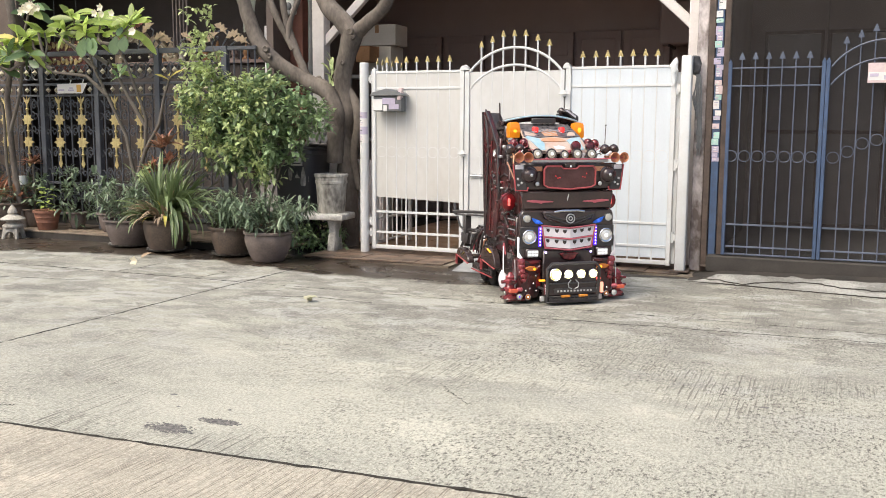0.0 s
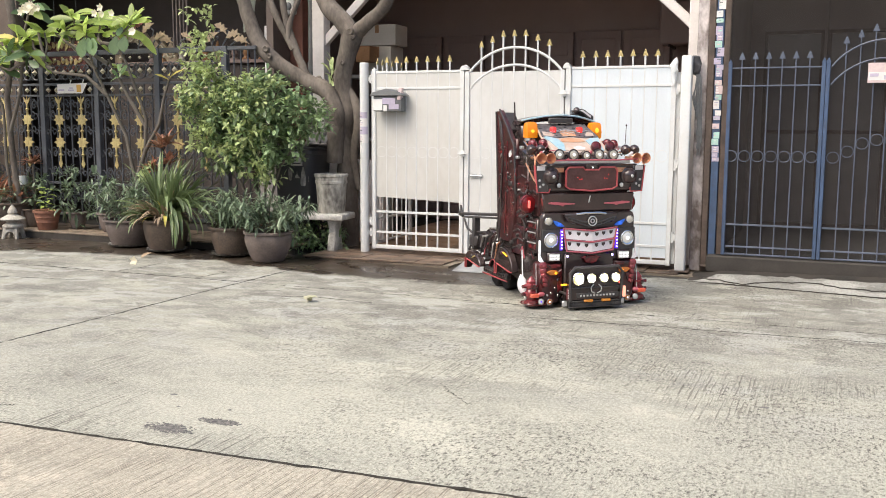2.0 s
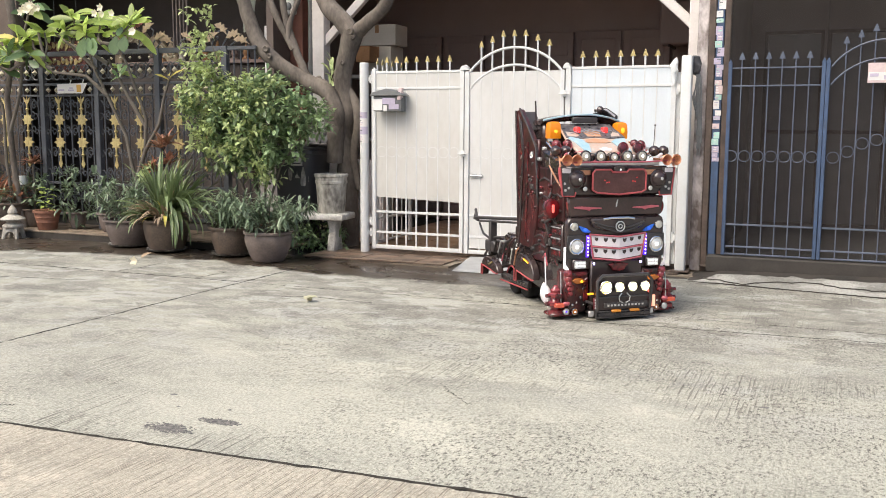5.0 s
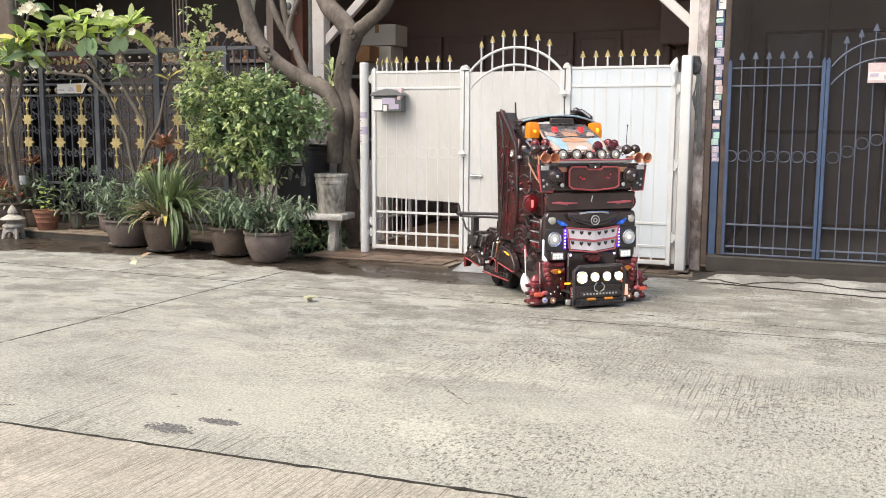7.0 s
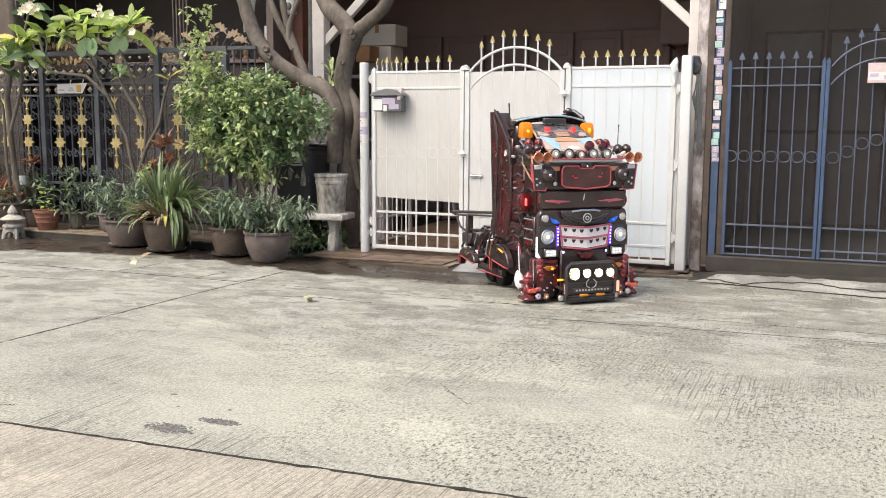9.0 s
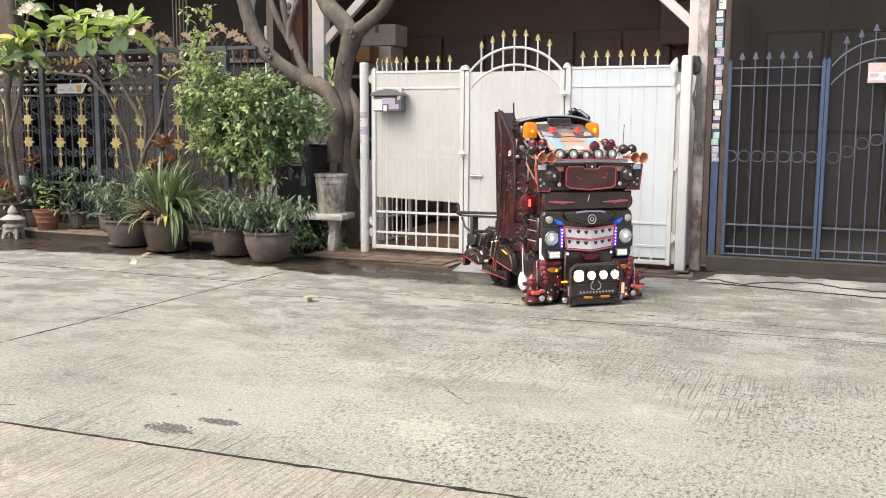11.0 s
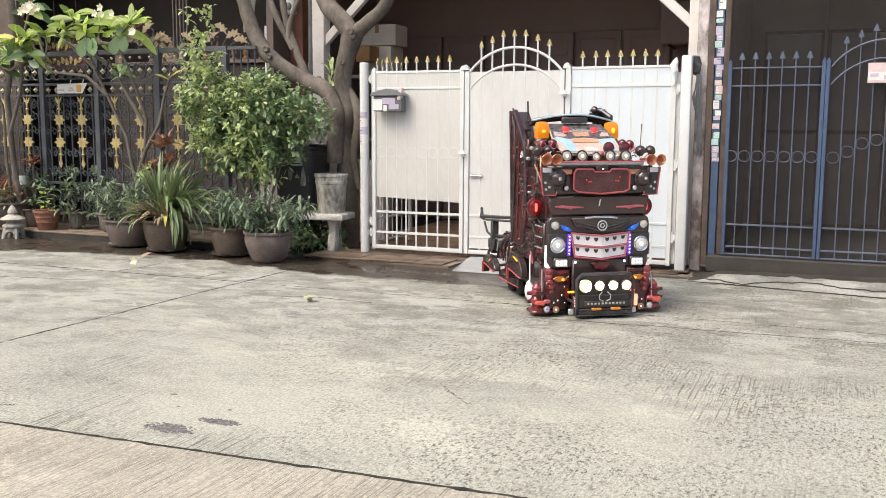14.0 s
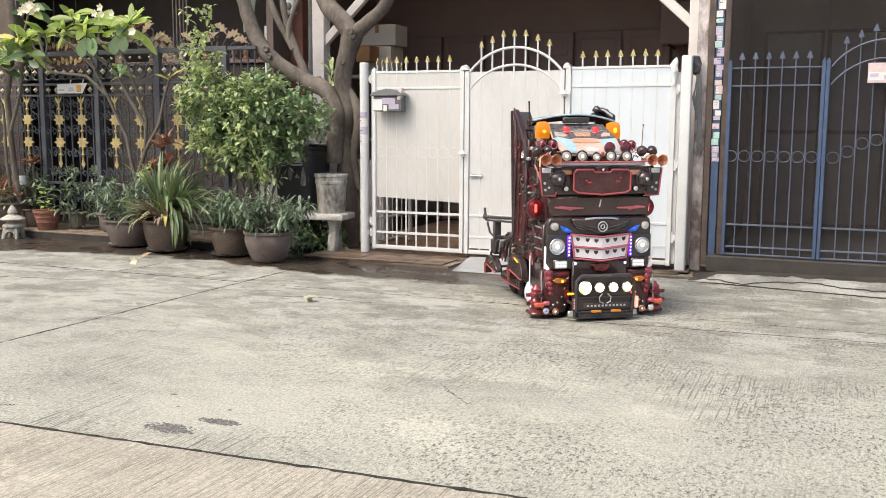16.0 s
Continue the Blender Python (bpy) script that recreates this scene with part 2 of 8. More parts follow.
M["pail"] = mat("weathered_pail", (0.60, 0.57, 0.50), 0.65, dark=(0.13, 0.115, 0.10), scale=5, amount=1.0, fine=22, bump=0.15, stretch=(1.5, 1.5, 0.8))
M["bin"] = mat("black_plastic", (0.065, 0.063, 0.066), 0.42, dark=(0.07, 0.07, 0.075))
M["paper"] = mat("white_paper", (0.74, 0.72, 0.70), 0.6, dark=(0.62, 0.58, 0.55), bump=0)
M["ink"] = mat("dark_ink", (0.08, 0.07, 0.09), 0.6, bump=0)
M["lilac"] = mat("lilac_print", (0.52, 0.46, 0.58), 0.6, bump=0)
M["mint"] = mat("mint_print", (0.45, 0.68, 0.60), 0.6, bump=0)
M["pink"] = mat("pink_print", (0.70, 0.56, 0.55), 0.6, bump=0)
M["orange_print"] = mat("orange_print", (0.72, 0.42, 0.10), 0.6, bump=0)
M["card"] = mat("cardboard", (0.60, 0.55, 0.46), 0.85, dark=(0.48, 0.42, 0.34))
M["card_brown"] = mat("brown_cardboard", (0.36, 0.19, 0.09), 0.85)
M["box_grey"] = mat("dark_grey_metal", (0.17, 0.175, 0.175), 0.5, dark=(0.10, 0.10, 0.10))
M["bag_dim"] = mat("clear_plastic_film", (0.50, 0.47, 0.45), 0.25, dark=(0.22, 0.20, 0.19), scale=20, amount=0.9, bump=0.1)
M["bag"] = mat("white_plastic_bag", (0.72, 0.74, 0.74), 0.35, bump=0.1)
M["steel"] = mat("bare_sheet_steel", (0.50, 0.51, 0.52), 0.42, metal=0.6, dark=(0.33, 0.33, 0.33), scale=5)
M["tar"] = mat("tar_patch", (0.075, 0.072, 0.072), 0.85, dark=(0.24, 0.225, 0.205), scale=60, fine=140, amount=0.9, bump=0.9)


# ---- building helpers ----
def finish(name, bm, material, parent=None, label="", smooth=40):
    me = bpy.data.meshes.new(name)
    bmesh.ops.recalc_face_normals(bm, faces=bm.faces)
    bm.to_mesh(me)
    bm.free()
    me.materials.append(M[material] if isinstance(material, str) else material)
    if smooth:
        me.shade_smooth()
        me.set_sharp_from_angle(angle=radians(smooth))
    ob = new(name, me)
    if parent:
        ob.parent = parent
    if label:
        ob["label"] = label
    return ob


def part(name, bm, material, parent, label="", smooth=40):
    return finish(name, bm, material, parent, label, smooth)


def shared(name, source, parent, at=None):
    """Another piece on the same mesh."""
    ob = new(name, source.data)
    ob.parent = parent
    if at is not None:
        ob.matrix_basis = at
    return ob


def thing(name, m, label, category, group="", kind=""):
    ob = new(name)
    ob.empty_display_size = 0.05
    ob.matrix_basis = m
    return tagged(ob, label, category, group, kind)


def B():
    return bmesh.new()


def box(bm, x0, x1, y0, y1, z0, z1, bevel=0.0, m=None, seg=1):
    t = bmesh.new()
    bmesh.ops.create_cube(t, size=1)
    for v in t.verts:
        v.co = Vector(((x0 + x1) / 2 + v.co.x * (x1 - x0), (y0 + y1) / 2 + v.co.y * (y1 - y0), (z0 + z1) / 2 + v.co.z * (z1 - z0)))
    if bevel:
        bmesh.ops.bevel(t, geom=list(t.edges), offset=bevel, segments=seg, affect="EDGES", profile=0.5)
    return join(bm, t, m)


def join(bm, t, m=None):
    vs = [bm.verts.new(m @ v.co if m else v.co) for v in t.verts]
    t.verts.index_update()
    for f in t.faces:
        try:
            bm.faces.new([vs[v.index] for v in f.verts])
        except ValueError:
            pass
    t.free()
    return bm


def tube(bm, pts, radii, seg=10, cap=True):
    """A round bar through pts."""
    pts = [Vector(p) for p in pts]
    if isinstance(radii, (int, float)):
        radii = [radii] * len(pts)
    rings, up = [], None
    for i, p in enumerate(pts):
        d = (pts[min(i + 1, len(pts) - 1)] - pts[max(i - 1, 0)]).normalized()
        if up is None:
            up = Vector((0, 0, 1)) if abs(d.z) < 0.9 else Vector((1, 0, 0))
        a = d.cross(up).normalized()
        up = a.cross(d).normalized()
        rings.append([bm.verts.new(p + radii[i] * (math.cos(k * math.tau / seg) * a + math.sin(k * math.tau / seg) * up)) for k in range(seg)])
    for r, s in zip(rings, rings[1:]):
        for k in range(seg):
            bm.faces.new((r[k], r[(k + 1) % seg], s[(k + 1) % seg], s[k]))
    if cap:
        bm.faces.new(rings[0][::-1])
        bm.faces.new(rings[-1])
    return bm


def lathe(bm, profile, seg=24, m=None, square=0.0, caps=True):
    """A turned body from (radius, height) pairs round z."""
    rings = []
    for r, z in profile:
        ring = []
        for k in range(seg):
            a = k * math.tau / seg
            c, s = math.cos(a), math.sin(a)
            f = 1.0
            if square:
                f = 1 + square * (1 / max(abs(c), abs(s)) - 1)
            v = Vector((r * f * c, r * f * s, z))
            ring.append(bm.verts.new(m @ v if m else v))
        rings.append(ring)
    for r, s in zip(rings, rings[1:]):
        for k in range(seg):
            bm.faces.new((r[k], r[(k + 1) % seg], s[(k + 1) % seg], s[k]))
    if caps and profile[0][0] > 1e-5:
        bm.faces.new(rings[0][::-1])
    if caps and profile[-1][0] > 1e-5:
        bm.faces.new(rings[-1])
    return bm


def prism(bm, outline, depth, m=None, bevel=0.0):
    """A plate: outline in x, z, thickness depth along y from 0."""
    t = bmesh.new()
    a = [t.verts.new((x, 0, z)) for x, z in outline]
    c = [t.verts.new((x, depth, z)) for x, z in outline]
    n = len(a)
    t.faces.new(a)
    t.faces.new(c[::-1])
    for k in range(n):
        t.faces.new((a[k], c[k], c[(k + 1) % n], a[(k + 1) % n]))
    bmesh.ops.recalc_face_normals(t, faces=t.faces)
    if bevel:
        bmesh.ops.bevel(t, geom=list(t.edges), offset=bevel, segments=1, affect="EDGES")
    return join(bm, t, m)


def ring_bar(bm, c, radius, r, seg=18, m=None):
    """A ring in the x-z plane."""
    pts = [Vector((c[0] + radius * math.cos(k * math.tau / seg), c[1], c[2] + radius * math.sin(k * math.tau / seg))) for k in range(seg + 1)]
    if m:
        pts = [m @ p for p in pts]
    return tube(bm, pts, r, 6, False)


def disc(bm, at, normal, r, depth, seg=20, bevel=0.0):
    q = Vector(normal).to_track_quat("Z", "Y").to_matrix().to_4x4()
    m = Matrix.Translation(at) @ q
    b = bevel or depth * 0.2
    return lathe(bm, [(r, 0), (r, depth - b), (r - b, depth), (0, depth)], seg, m)


# ---- ground, road slabs, aprons ----
rng = random.Random(7)
bm = B()
box(bm, -200, 200, -200, 200, -0.14, -0.09)
tagged(finish("ground", bm, "slab", smooth=0), "grey concrete street ground running to the horizon", "ground", kind="structure")
bm = B()
box(bm, -17, 22, -16.2, 0.4, -0.088, -0.045)
road = tagged(finish("road", bm, "earth", smooth=0), "weathered grey concrete street of cast slabs with dark joints", "road", kind="structure")


def slab(x0, x1, y0, y1, material):
    g = 0.0062 if y0 < -5.4 else 0.0034
    zt = rng.uniform(-0.0006, 0.0006)
    pts = []
    for (ax, ay), (cx, cy) in (((x0 + g, y0 + g), (x1 - g, y0 + g)), ((x1 - g, y0 + g), (x1 - g, y1 - g)),
                               ((x1 - g, y1 - g), (x0 + g, y1 - g)), ((x0 + g, y1 - g), (x0 + g, y0 + g))):
        n = max(2, int(math.hypot(cx - ax, cy - ay) / 0.045))
        for k in range(n):
            f = k / n
            j = 0.0 if k == 0 else 0.0042 if rng.random() > 0.10 else 0.014
            pts.append((ax + f * (cx - ax) + rng.uniform(-j, j), ay + f * (cy - ay) + rng.uniform(-j, j)))
    # the long joint runs slightly askew of the gates
    pts = [(x, y + 0.0478 * x - 0.108 if abs(y + 5.55) < 0.04 else y) for x, y in pts]
    bm = B()
    mx, my = (x0 + x1) / 2, (y0 + y1) / 2
    low = [bm.verts.new((x, y, -0.044)) for x, y in pts]
    mid = [bm.verts.new((x, y, zt - 0.006)) for x, y in pts]
    top = [bm.verts.new((x - 0.0032 * (1 if x > mx else -1), y - 0.0032 * (1 if y > my else -1), zt)) for x, y in pts]
    n = len(pts)
    for a, c in ((low, mid), (mid, top)):
        for k in range(n):
            bm.faces.new((a[k], a[(k + 1) % n], c[(k + 1) % n], c[k]))
    bm.faces.new(top)
    ob = part("slab", bm, material, road, smooth=0)
    ob.data.materials.append(M["earth"])
    for p in ob.data.polygons:
        if abs(p.normal.z) < 0.9:
            p.material_index = 1


def crack(pts, w, seed, rise=None):
    """A dirt-filled crack that wanders over a slab."""
    q = random.Random(seed)
    bm = B()
    rows = []
    n = 26
    for k in range(n + 1):
        f = k / n * (len(pts) - 1)
        i = min(int(f), len(pts) - 2)
        u = f - i
        x = pts[i][0] + (pts[i + 1][0] - pts[i][0]) * u + q.uniform(-0.012, 0.012)
        y = pts[i][1] + (pts[i + 1][1] - pts[i][1]) * u + q.uniform(-0.012, 0.012)
        h = w * q.uniform(0.35, 1.0) * (0.2 if k in (0, n) else 1)
        e = pts[i][2] + (pts[i + 1][2] - pts[i][2]) * u + 0.003 if rise else 0.0
        rows.append((bm.verts.new((x, y - h, e + 0.0012)), bm.verts.new((x, y, e + 0.0032)), bm.verts.new((x, y + h, e + 0.0022))))
    for a, c in zip(rows, rows[1:]):
        bm.faces.new((a[0], c[0], c[1], a[1]))
        bm.faces.new((a[1], c[1], c[2], a[2]))
    tagged(finish("crack", bm, "earth", smooth=0), "dirt-filled hairline crack in the concrete", "crack", kind="stuff")


for k, (pts, w) in enumerate((([(-1.48, -1.96), (-1.44, -1.71), (-1.46, -1.40)], 0.008), ([(-0.60, -1.98), (-0.58, -1.80), (-0.56, -1.60)], 0.010), ([(0.86, -5.45), (0.93, -5.42), (0.99, -5.39)], 0.003),
                             ([(2.66, -4.24), (2.80, -4.40), (2.93, -4.53)], 0.0014), ([(2.5, -2.43), (3.34, -2.372), (4.1, -2.33), (4.8, -2.29), (5.4, -2.27)], 0.008),
                             ([(0.56, -2.44), (0.83, -2.375), (1.13, -2.39), (1.33, -2.40)], 0.007), ([(-2.17, -2.64), (-1.8, -2.56), (-1.48, -2.50)], 0.004))):
    crack(pts, w, 40 + k)

COLS = (-16.6, -11.1, -5.6, -0.115, 5.4, 10.9, 16.4, 21.9)
ROWS = (-16.1, -12.6, -9.1, -5.55, -2.0, -0.20)
for r in range(5):
    for c in range(7):
        slab(COLS[c], COLS[c + 1], ROWS[r], ROWS[r + 1], "slab" if r > 3 else "slab" if r == 3 else "slab_near")

# tiled apron under the white gate, its street edge broken and notched where the plate lies
def plate_slab(bm, outline, z0, z1, rag, seed):
    """A low slab from an outline in x, y, its rim broken at small steps."""
    q = random.Random(seed)
    pts = []
    for (ax, ay), (cx, cy) in zip(outline, outline[1:] + outline[:1]):
        n = max(1, int(math.hypot(cx - ax, cy - ay) / 0.05))
        pts += [(ax + (cx - ax) * k / n + q.uniform(-rag, rag), ay + (cy - ay) * k / n + q.uniform(-rag, rag)) for k in range(n)]
    low, top = [bm.verts.new((x, y, z0)) for x, y in pts], [bm.verts.new((x, y, z1)) for x, y in pts]
    for k in range(len(pts)):
        bm.faces.new((low[k], low[(k + 1) % len(pts)], top[(k + 1) % len(pts)], top[k]))
    bm.faces.new(top)


bm = B()
plate_slab(bm, [(-0.42, -0.50), (1.16, -0.545), (1.17, -0.16), (2.35, -0.16), (3.36, -0.20), (3.36, 0.5), (-0.42, 0.5)], -0.04, 0.018, 0.006, 5)
apron = tagged(finish("pavement_apron", bm, "ledge_tan", smooth=0), "low gate apron paved with worn damp brown tiles", "pavement", kind="structure")
TILE = {}
for nm, hw, y in (("whole", 0.148, -0.015), ("cut", 0.033, -0.502)):
    bm = B()
    box(bm, -0.148, 0.148, -hw, hw, 0, 0.014, 0.003)
    TILE[nm] = part("tile", bm, "tile_tan", apron)
    TILE[nm].matrix_basis = pose(-0.27, y, 0.020)
for i in range(12):
    for nm, y in (("cut", -0.502), ("whole", -0.317), ("whole", -0.015), ("whole", 0.287)):
        x = -0.27 + 0.302 * i
        if (i == 0 and y in (-0.502, -0.015)) or (y < -0.1 and x > 1.02):
            continue
        shared("tile", TILE[nm], apron, pose(x, y, 0.020 + rng.uniform(-0.003, 0.002), rng.uniform(-0.5, 0.5), rng.uniform(-0.5, 0.5), rng.uniform(-0.8, 0.8)))

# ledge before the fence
# dark tone carries damp plus the shade on the ledge face and sill foot
M["damp"] = mat("damp_shaded_concrete", (0.050, 0.042, 0.034), 0.75, dark=(0.022, 0.019, 0.016), scale=4, amount=1.0, bump=0.4)
bm = B()
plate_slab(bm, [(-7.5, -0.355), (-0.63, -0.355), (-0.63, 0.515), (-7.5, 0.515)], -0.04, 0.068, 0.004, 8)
ledge = tagged(finish("pavement_ledge", bm, "damp", smooth=0), "ledge with damp, shade-darkened face topped with tan tiles before the fence", "ledge", kind="structure")
bm = B()
box(bm, -0.198, 0.198, -0.205, 0.205, 0, 0.017, 0.004)
first = part("tile", bm, mat("ledge_tile", (0.31, 0.24, 0.175), 0.65, dark=(0.10, 0.077, 0.056), scale=4, amount=0.9, per=0.12, bump=0.2), ledge)
first.matrix_basis = pose(-7.3, -0.155, 0.069)
for i in range(17):
    for j in range(2):
        if i or j:
            shared("tile", first, ledge, pose(-7.3 + 0.404 * i, -0.155 + 0.416 * j, 0.069 + rng.uniform(-0.002, 0.001), 0, 0, rng.uniform(-0.6, 0.6)))
bm = B()
box(bm, -1.69, -0.12, 0.62, 0.78, 0.0, 0.95, 0.008)
tagged(finish("wall_garden", bm, "plaster"), "low pinkish plastered garden wall behind the tree", "wall", kind="structure")

# raised slab and sill before the blue gate
CRACK = ((3.2, -0.17), (3.41, -0.245), (3.58, -0.33), (3.78, -0.44), (3.86, -0.36), (4.02, -0.31), (4.32, -0.27), (4.55, -0.40), (4.86, -0.43), (5.2, -0.50), (9.0, -0.52))


def crack_line(x):
    """Where the upper slab of the ramp breaks off."""
    for (ax, ay), (cx, cy) in zip(CRACK, CRACK[1:]):
        if x <= cx:
            return ay + (cy - ay) * (x - ax) / (cx - ax) + 0.022 * noise.noise(Vector((x * 11, 3.0, 0))) + 0.010 * noise.noise(Vector((x * 37, 5.0, 0)))
    return CRACK[-1][1]


def ramp_front(x):
    return -0.305 - 0.145 * (x - 2.94) if x < 5.2 else -0.633


def ramp_rise(x, y):
    """Height of the ramp: a low broken strip, then an upper slab rising to the sill."""
    f = min(1.0, max(0.0, (y - ramp_front(x)) / 0.55))
    return min(1.0, 0.2 + max(0.0, x - 3.30) * 3.2) * (0.009 + 0.070 * f + (0.009 if y > crack_line(x) else 0.0)) + 0.004 * noise.noise(Vector((x * 2.3, y * 4.0, 0.7)))


bm = B()
rows = []
for i in range(180):
    x = 3.30 + 5.1 * i / 179
    f = ramp_front(x) + rng.uniform(-0.010, 0.006)
    c = crack_line(x) + rng.uniform(-0.012, 0.012)
    ys = [f, f] + [f + 0.01 + (c - f - 0.01) * k / 3 for k in range(4)] + [c + 0.003 + (0.10 - c) * k / 7 for k in range(8)]
    row = []
    for k, y in enumerate(ys):
        z = -0.04 if k == 0 else ramp_rise(x, min(y, crack_line(x) - 0.001) if k < 6 else max(y, crack_line(x) + 0.001))
        row.append(bm.verts.new((x, y, z)))
    rows.append(row)
for a, c in zip(rows, rows[1:]):
    for k in range(len(a) - 1):
        bm.faces.new((a[k], c[k], c[k + 1], a[k + 1]))
bm.faces.new(rows[0])
M["ramp"] = concrete("muddy_ramp_concrete", (0.42, 0.415, 0.38), (0.30, 0.295, 0.27), (0.13, 0.12, 0.105), brush=0.0, grit_amount=0.3)
ramp = tagged(finish("pavement_ramp", bm, "ramp", smooth=0), "pale worn concrete ramp with a broken step before the blue gate", "pavement", kind="structure")
# steep faces take the dark joint colour for dirt and undercut shade
ramp.data.materials.append(M["earth"])
for p in ramp.data.polygons:
    if abs(p.normal.z) < 0.75:
        p.material_index = 1


def soil_shade_film(outline, seed, label):
    """Thin dark film laid on the ramp for soil and painted sill shade, ragged all round."""
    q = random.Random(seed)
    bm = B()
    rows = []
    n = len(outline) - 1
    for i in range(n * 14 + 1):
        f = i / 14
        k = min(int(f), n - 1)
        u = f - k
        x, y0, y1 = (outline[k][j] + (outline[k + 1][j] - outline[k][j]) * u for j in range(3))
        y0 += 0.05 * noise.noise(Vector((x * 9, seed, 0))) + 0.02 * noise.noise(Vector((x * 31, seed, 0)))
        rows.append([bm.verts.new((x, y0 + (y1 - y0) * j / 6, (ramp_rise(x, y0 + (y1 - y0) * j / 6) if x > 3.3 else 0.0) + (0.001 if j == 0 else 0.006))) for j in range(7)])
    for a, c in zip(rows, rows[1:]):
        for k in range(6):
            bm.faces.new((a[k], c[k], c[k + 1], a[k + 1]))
    tagged(finish("soil_shade_film", bm, "damp", smooth=0), label, "soil", kind="stuff")


soil_shade_film([(3.31, -0.34, 0.09), (3.40, -0.31, 0.09), (3.46, -0.24, 0.09), (3.52, -0.14, 0.09), (3.75, -0.14, 0.09), (4.3, -0.16, 0.09), (5.0, -0.20, 0.09), (6.5, -0.18, 0.09)], 3, "dark film along the sill foot, part soil and part painted shade")
soil_shade_film([(2.55, -0.42, -0.18), (2.9, -0.30, -0.20), (3.1, -0.26, -0.20), (3.29, -0.24, -0.19)], 9, "dark damp soil film before the gate corner")
bm = B()
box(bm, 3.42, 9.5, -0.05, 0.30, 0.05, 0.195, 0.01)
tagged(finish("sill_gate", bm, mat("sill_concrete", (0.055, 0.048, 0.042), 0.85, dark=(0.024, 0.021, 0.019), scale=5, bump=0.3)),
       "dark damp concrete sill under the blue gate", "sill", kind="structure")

# ---- carports behind the gates ----
M["tanwall"] = mat("dusty_brown_plaster", (0.13, 0.098, 0.078), 0.85, dark=(0.07, 0.052, 0.042), scale=4, bump=0.3)
bm = B()
box(bm, -9, 3.20, 0.52, 3.6, -0.03, 0.034)
cfloor = tagged(finish("floor_carport", bm, "earth", smooth=0), "brown tiled carport floor in shade", "floor", kind="structure")
bm = B()
box(bm, -0.195, 0.195, -0.195, 0.195, 0, 0.012, 0.003)
first = part("floor_tile", bm, "floor_tile", cfloor)
first.matrix_basis = pose(-0.30, 0.74, 0.036)
for i in range(9):
    for j in range(7):
        if i or j:
            shared("floor_tile", first, cfloor, pose(-0.30 + 0.398 * i, 0.74 + 0.398 * j, 0.036))
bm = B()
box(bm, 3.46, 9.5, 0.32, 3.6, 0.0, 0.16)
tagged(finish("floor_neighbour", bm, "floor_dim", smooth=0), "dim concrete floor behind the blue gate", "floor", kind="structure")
bm = B()
box(bm, -9, 9.6, 3.6, 3.8, -0.03, 6.2)
tagged(finish("wall_back", bm, "inside", smooth=0), "dim brown house wall at the back of the carports", "wall", kind="structure")
bm = B()
box(bm, -9.2, -9, 0.6, 3.6, -0.03, 3.34)
box(bm, 9.5, 9.7, 0.3, 3.6, -0.03, 3.34)
tagged(finish("wall_sides", bm, "inside", smooth=0), "plain dim side walls of the carports", "wall", kind="structure")
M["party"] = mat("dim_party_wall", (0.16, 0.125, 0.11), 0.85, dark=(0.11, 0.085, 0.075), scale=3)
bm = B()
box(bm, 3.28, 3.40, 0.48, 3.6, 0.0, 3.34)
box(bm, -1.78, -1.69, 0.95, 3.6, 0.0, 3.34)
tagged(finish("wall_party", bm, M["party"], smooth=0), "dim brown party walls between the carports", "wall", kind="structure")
# unseen roof, let through some light to brighten the carports
bm = B()
box(bm, -9.2, 9.7, 0.55, 3.58, 3.35, 3.358)
tagged(finish("ceiling", bm, "ceiling", smooth=0), "low unseen carport roof made translucent to lighten the inside", "ceiling", kind="structure")
# unseen wall added above the roof; it blocks some sky light
bm = B()
box(bm, -9.2, 9.7, 3.3, 3.59, 3.37, 6.2)
tagged(finish("wall_upper", bm, "plaster", smooth=0), "plain unseen upper storey added over the carports", "wall", kind="structure")
# unseen wall added behind the camera to close the street for reflections
bm = B()
box(bm, -30, 34, -20.5, -20.0, -0.1, 6.5)
tagged(finish("wall_opposite", bm, "plaster", smooth=0), "plain unseen house fronts added across the street for reflections", "wall", kind="structure")

# dark wall set in to deepen the shade seen through the fence
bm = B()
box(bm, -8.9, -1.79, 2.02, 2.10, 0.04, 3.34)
tagged(finish("wall_terrace", bm, "inside_dark", smooth=0), "dark wall added to deepen the shade behind the fenced terrace", "wall", kind="structure")
# dark wall laid before the back wall to deepen the shade behind the gate
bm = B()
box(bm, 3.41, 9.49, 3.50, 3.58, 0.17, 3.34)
tagged(finish("wall_neighbour", bm, mat("shade_dark_wall", (0.17, 0.135, 0.12), 0.85, dark=(0.11, 0.086, 0.078), scale=3), smooth=0), "dark wall added to deepen the shade in the neighbour's carport", "wall", kind="structure")

bm = B()
box(bm, -8.9, -5.32, 0.62, 0.74, 0.04, 3.34)
tagged(finish("wall_terrace_side", bm, M["tanwall"], smooth=0), "dusty brown plastered wall beside the terrace", "wall", kind="structure")

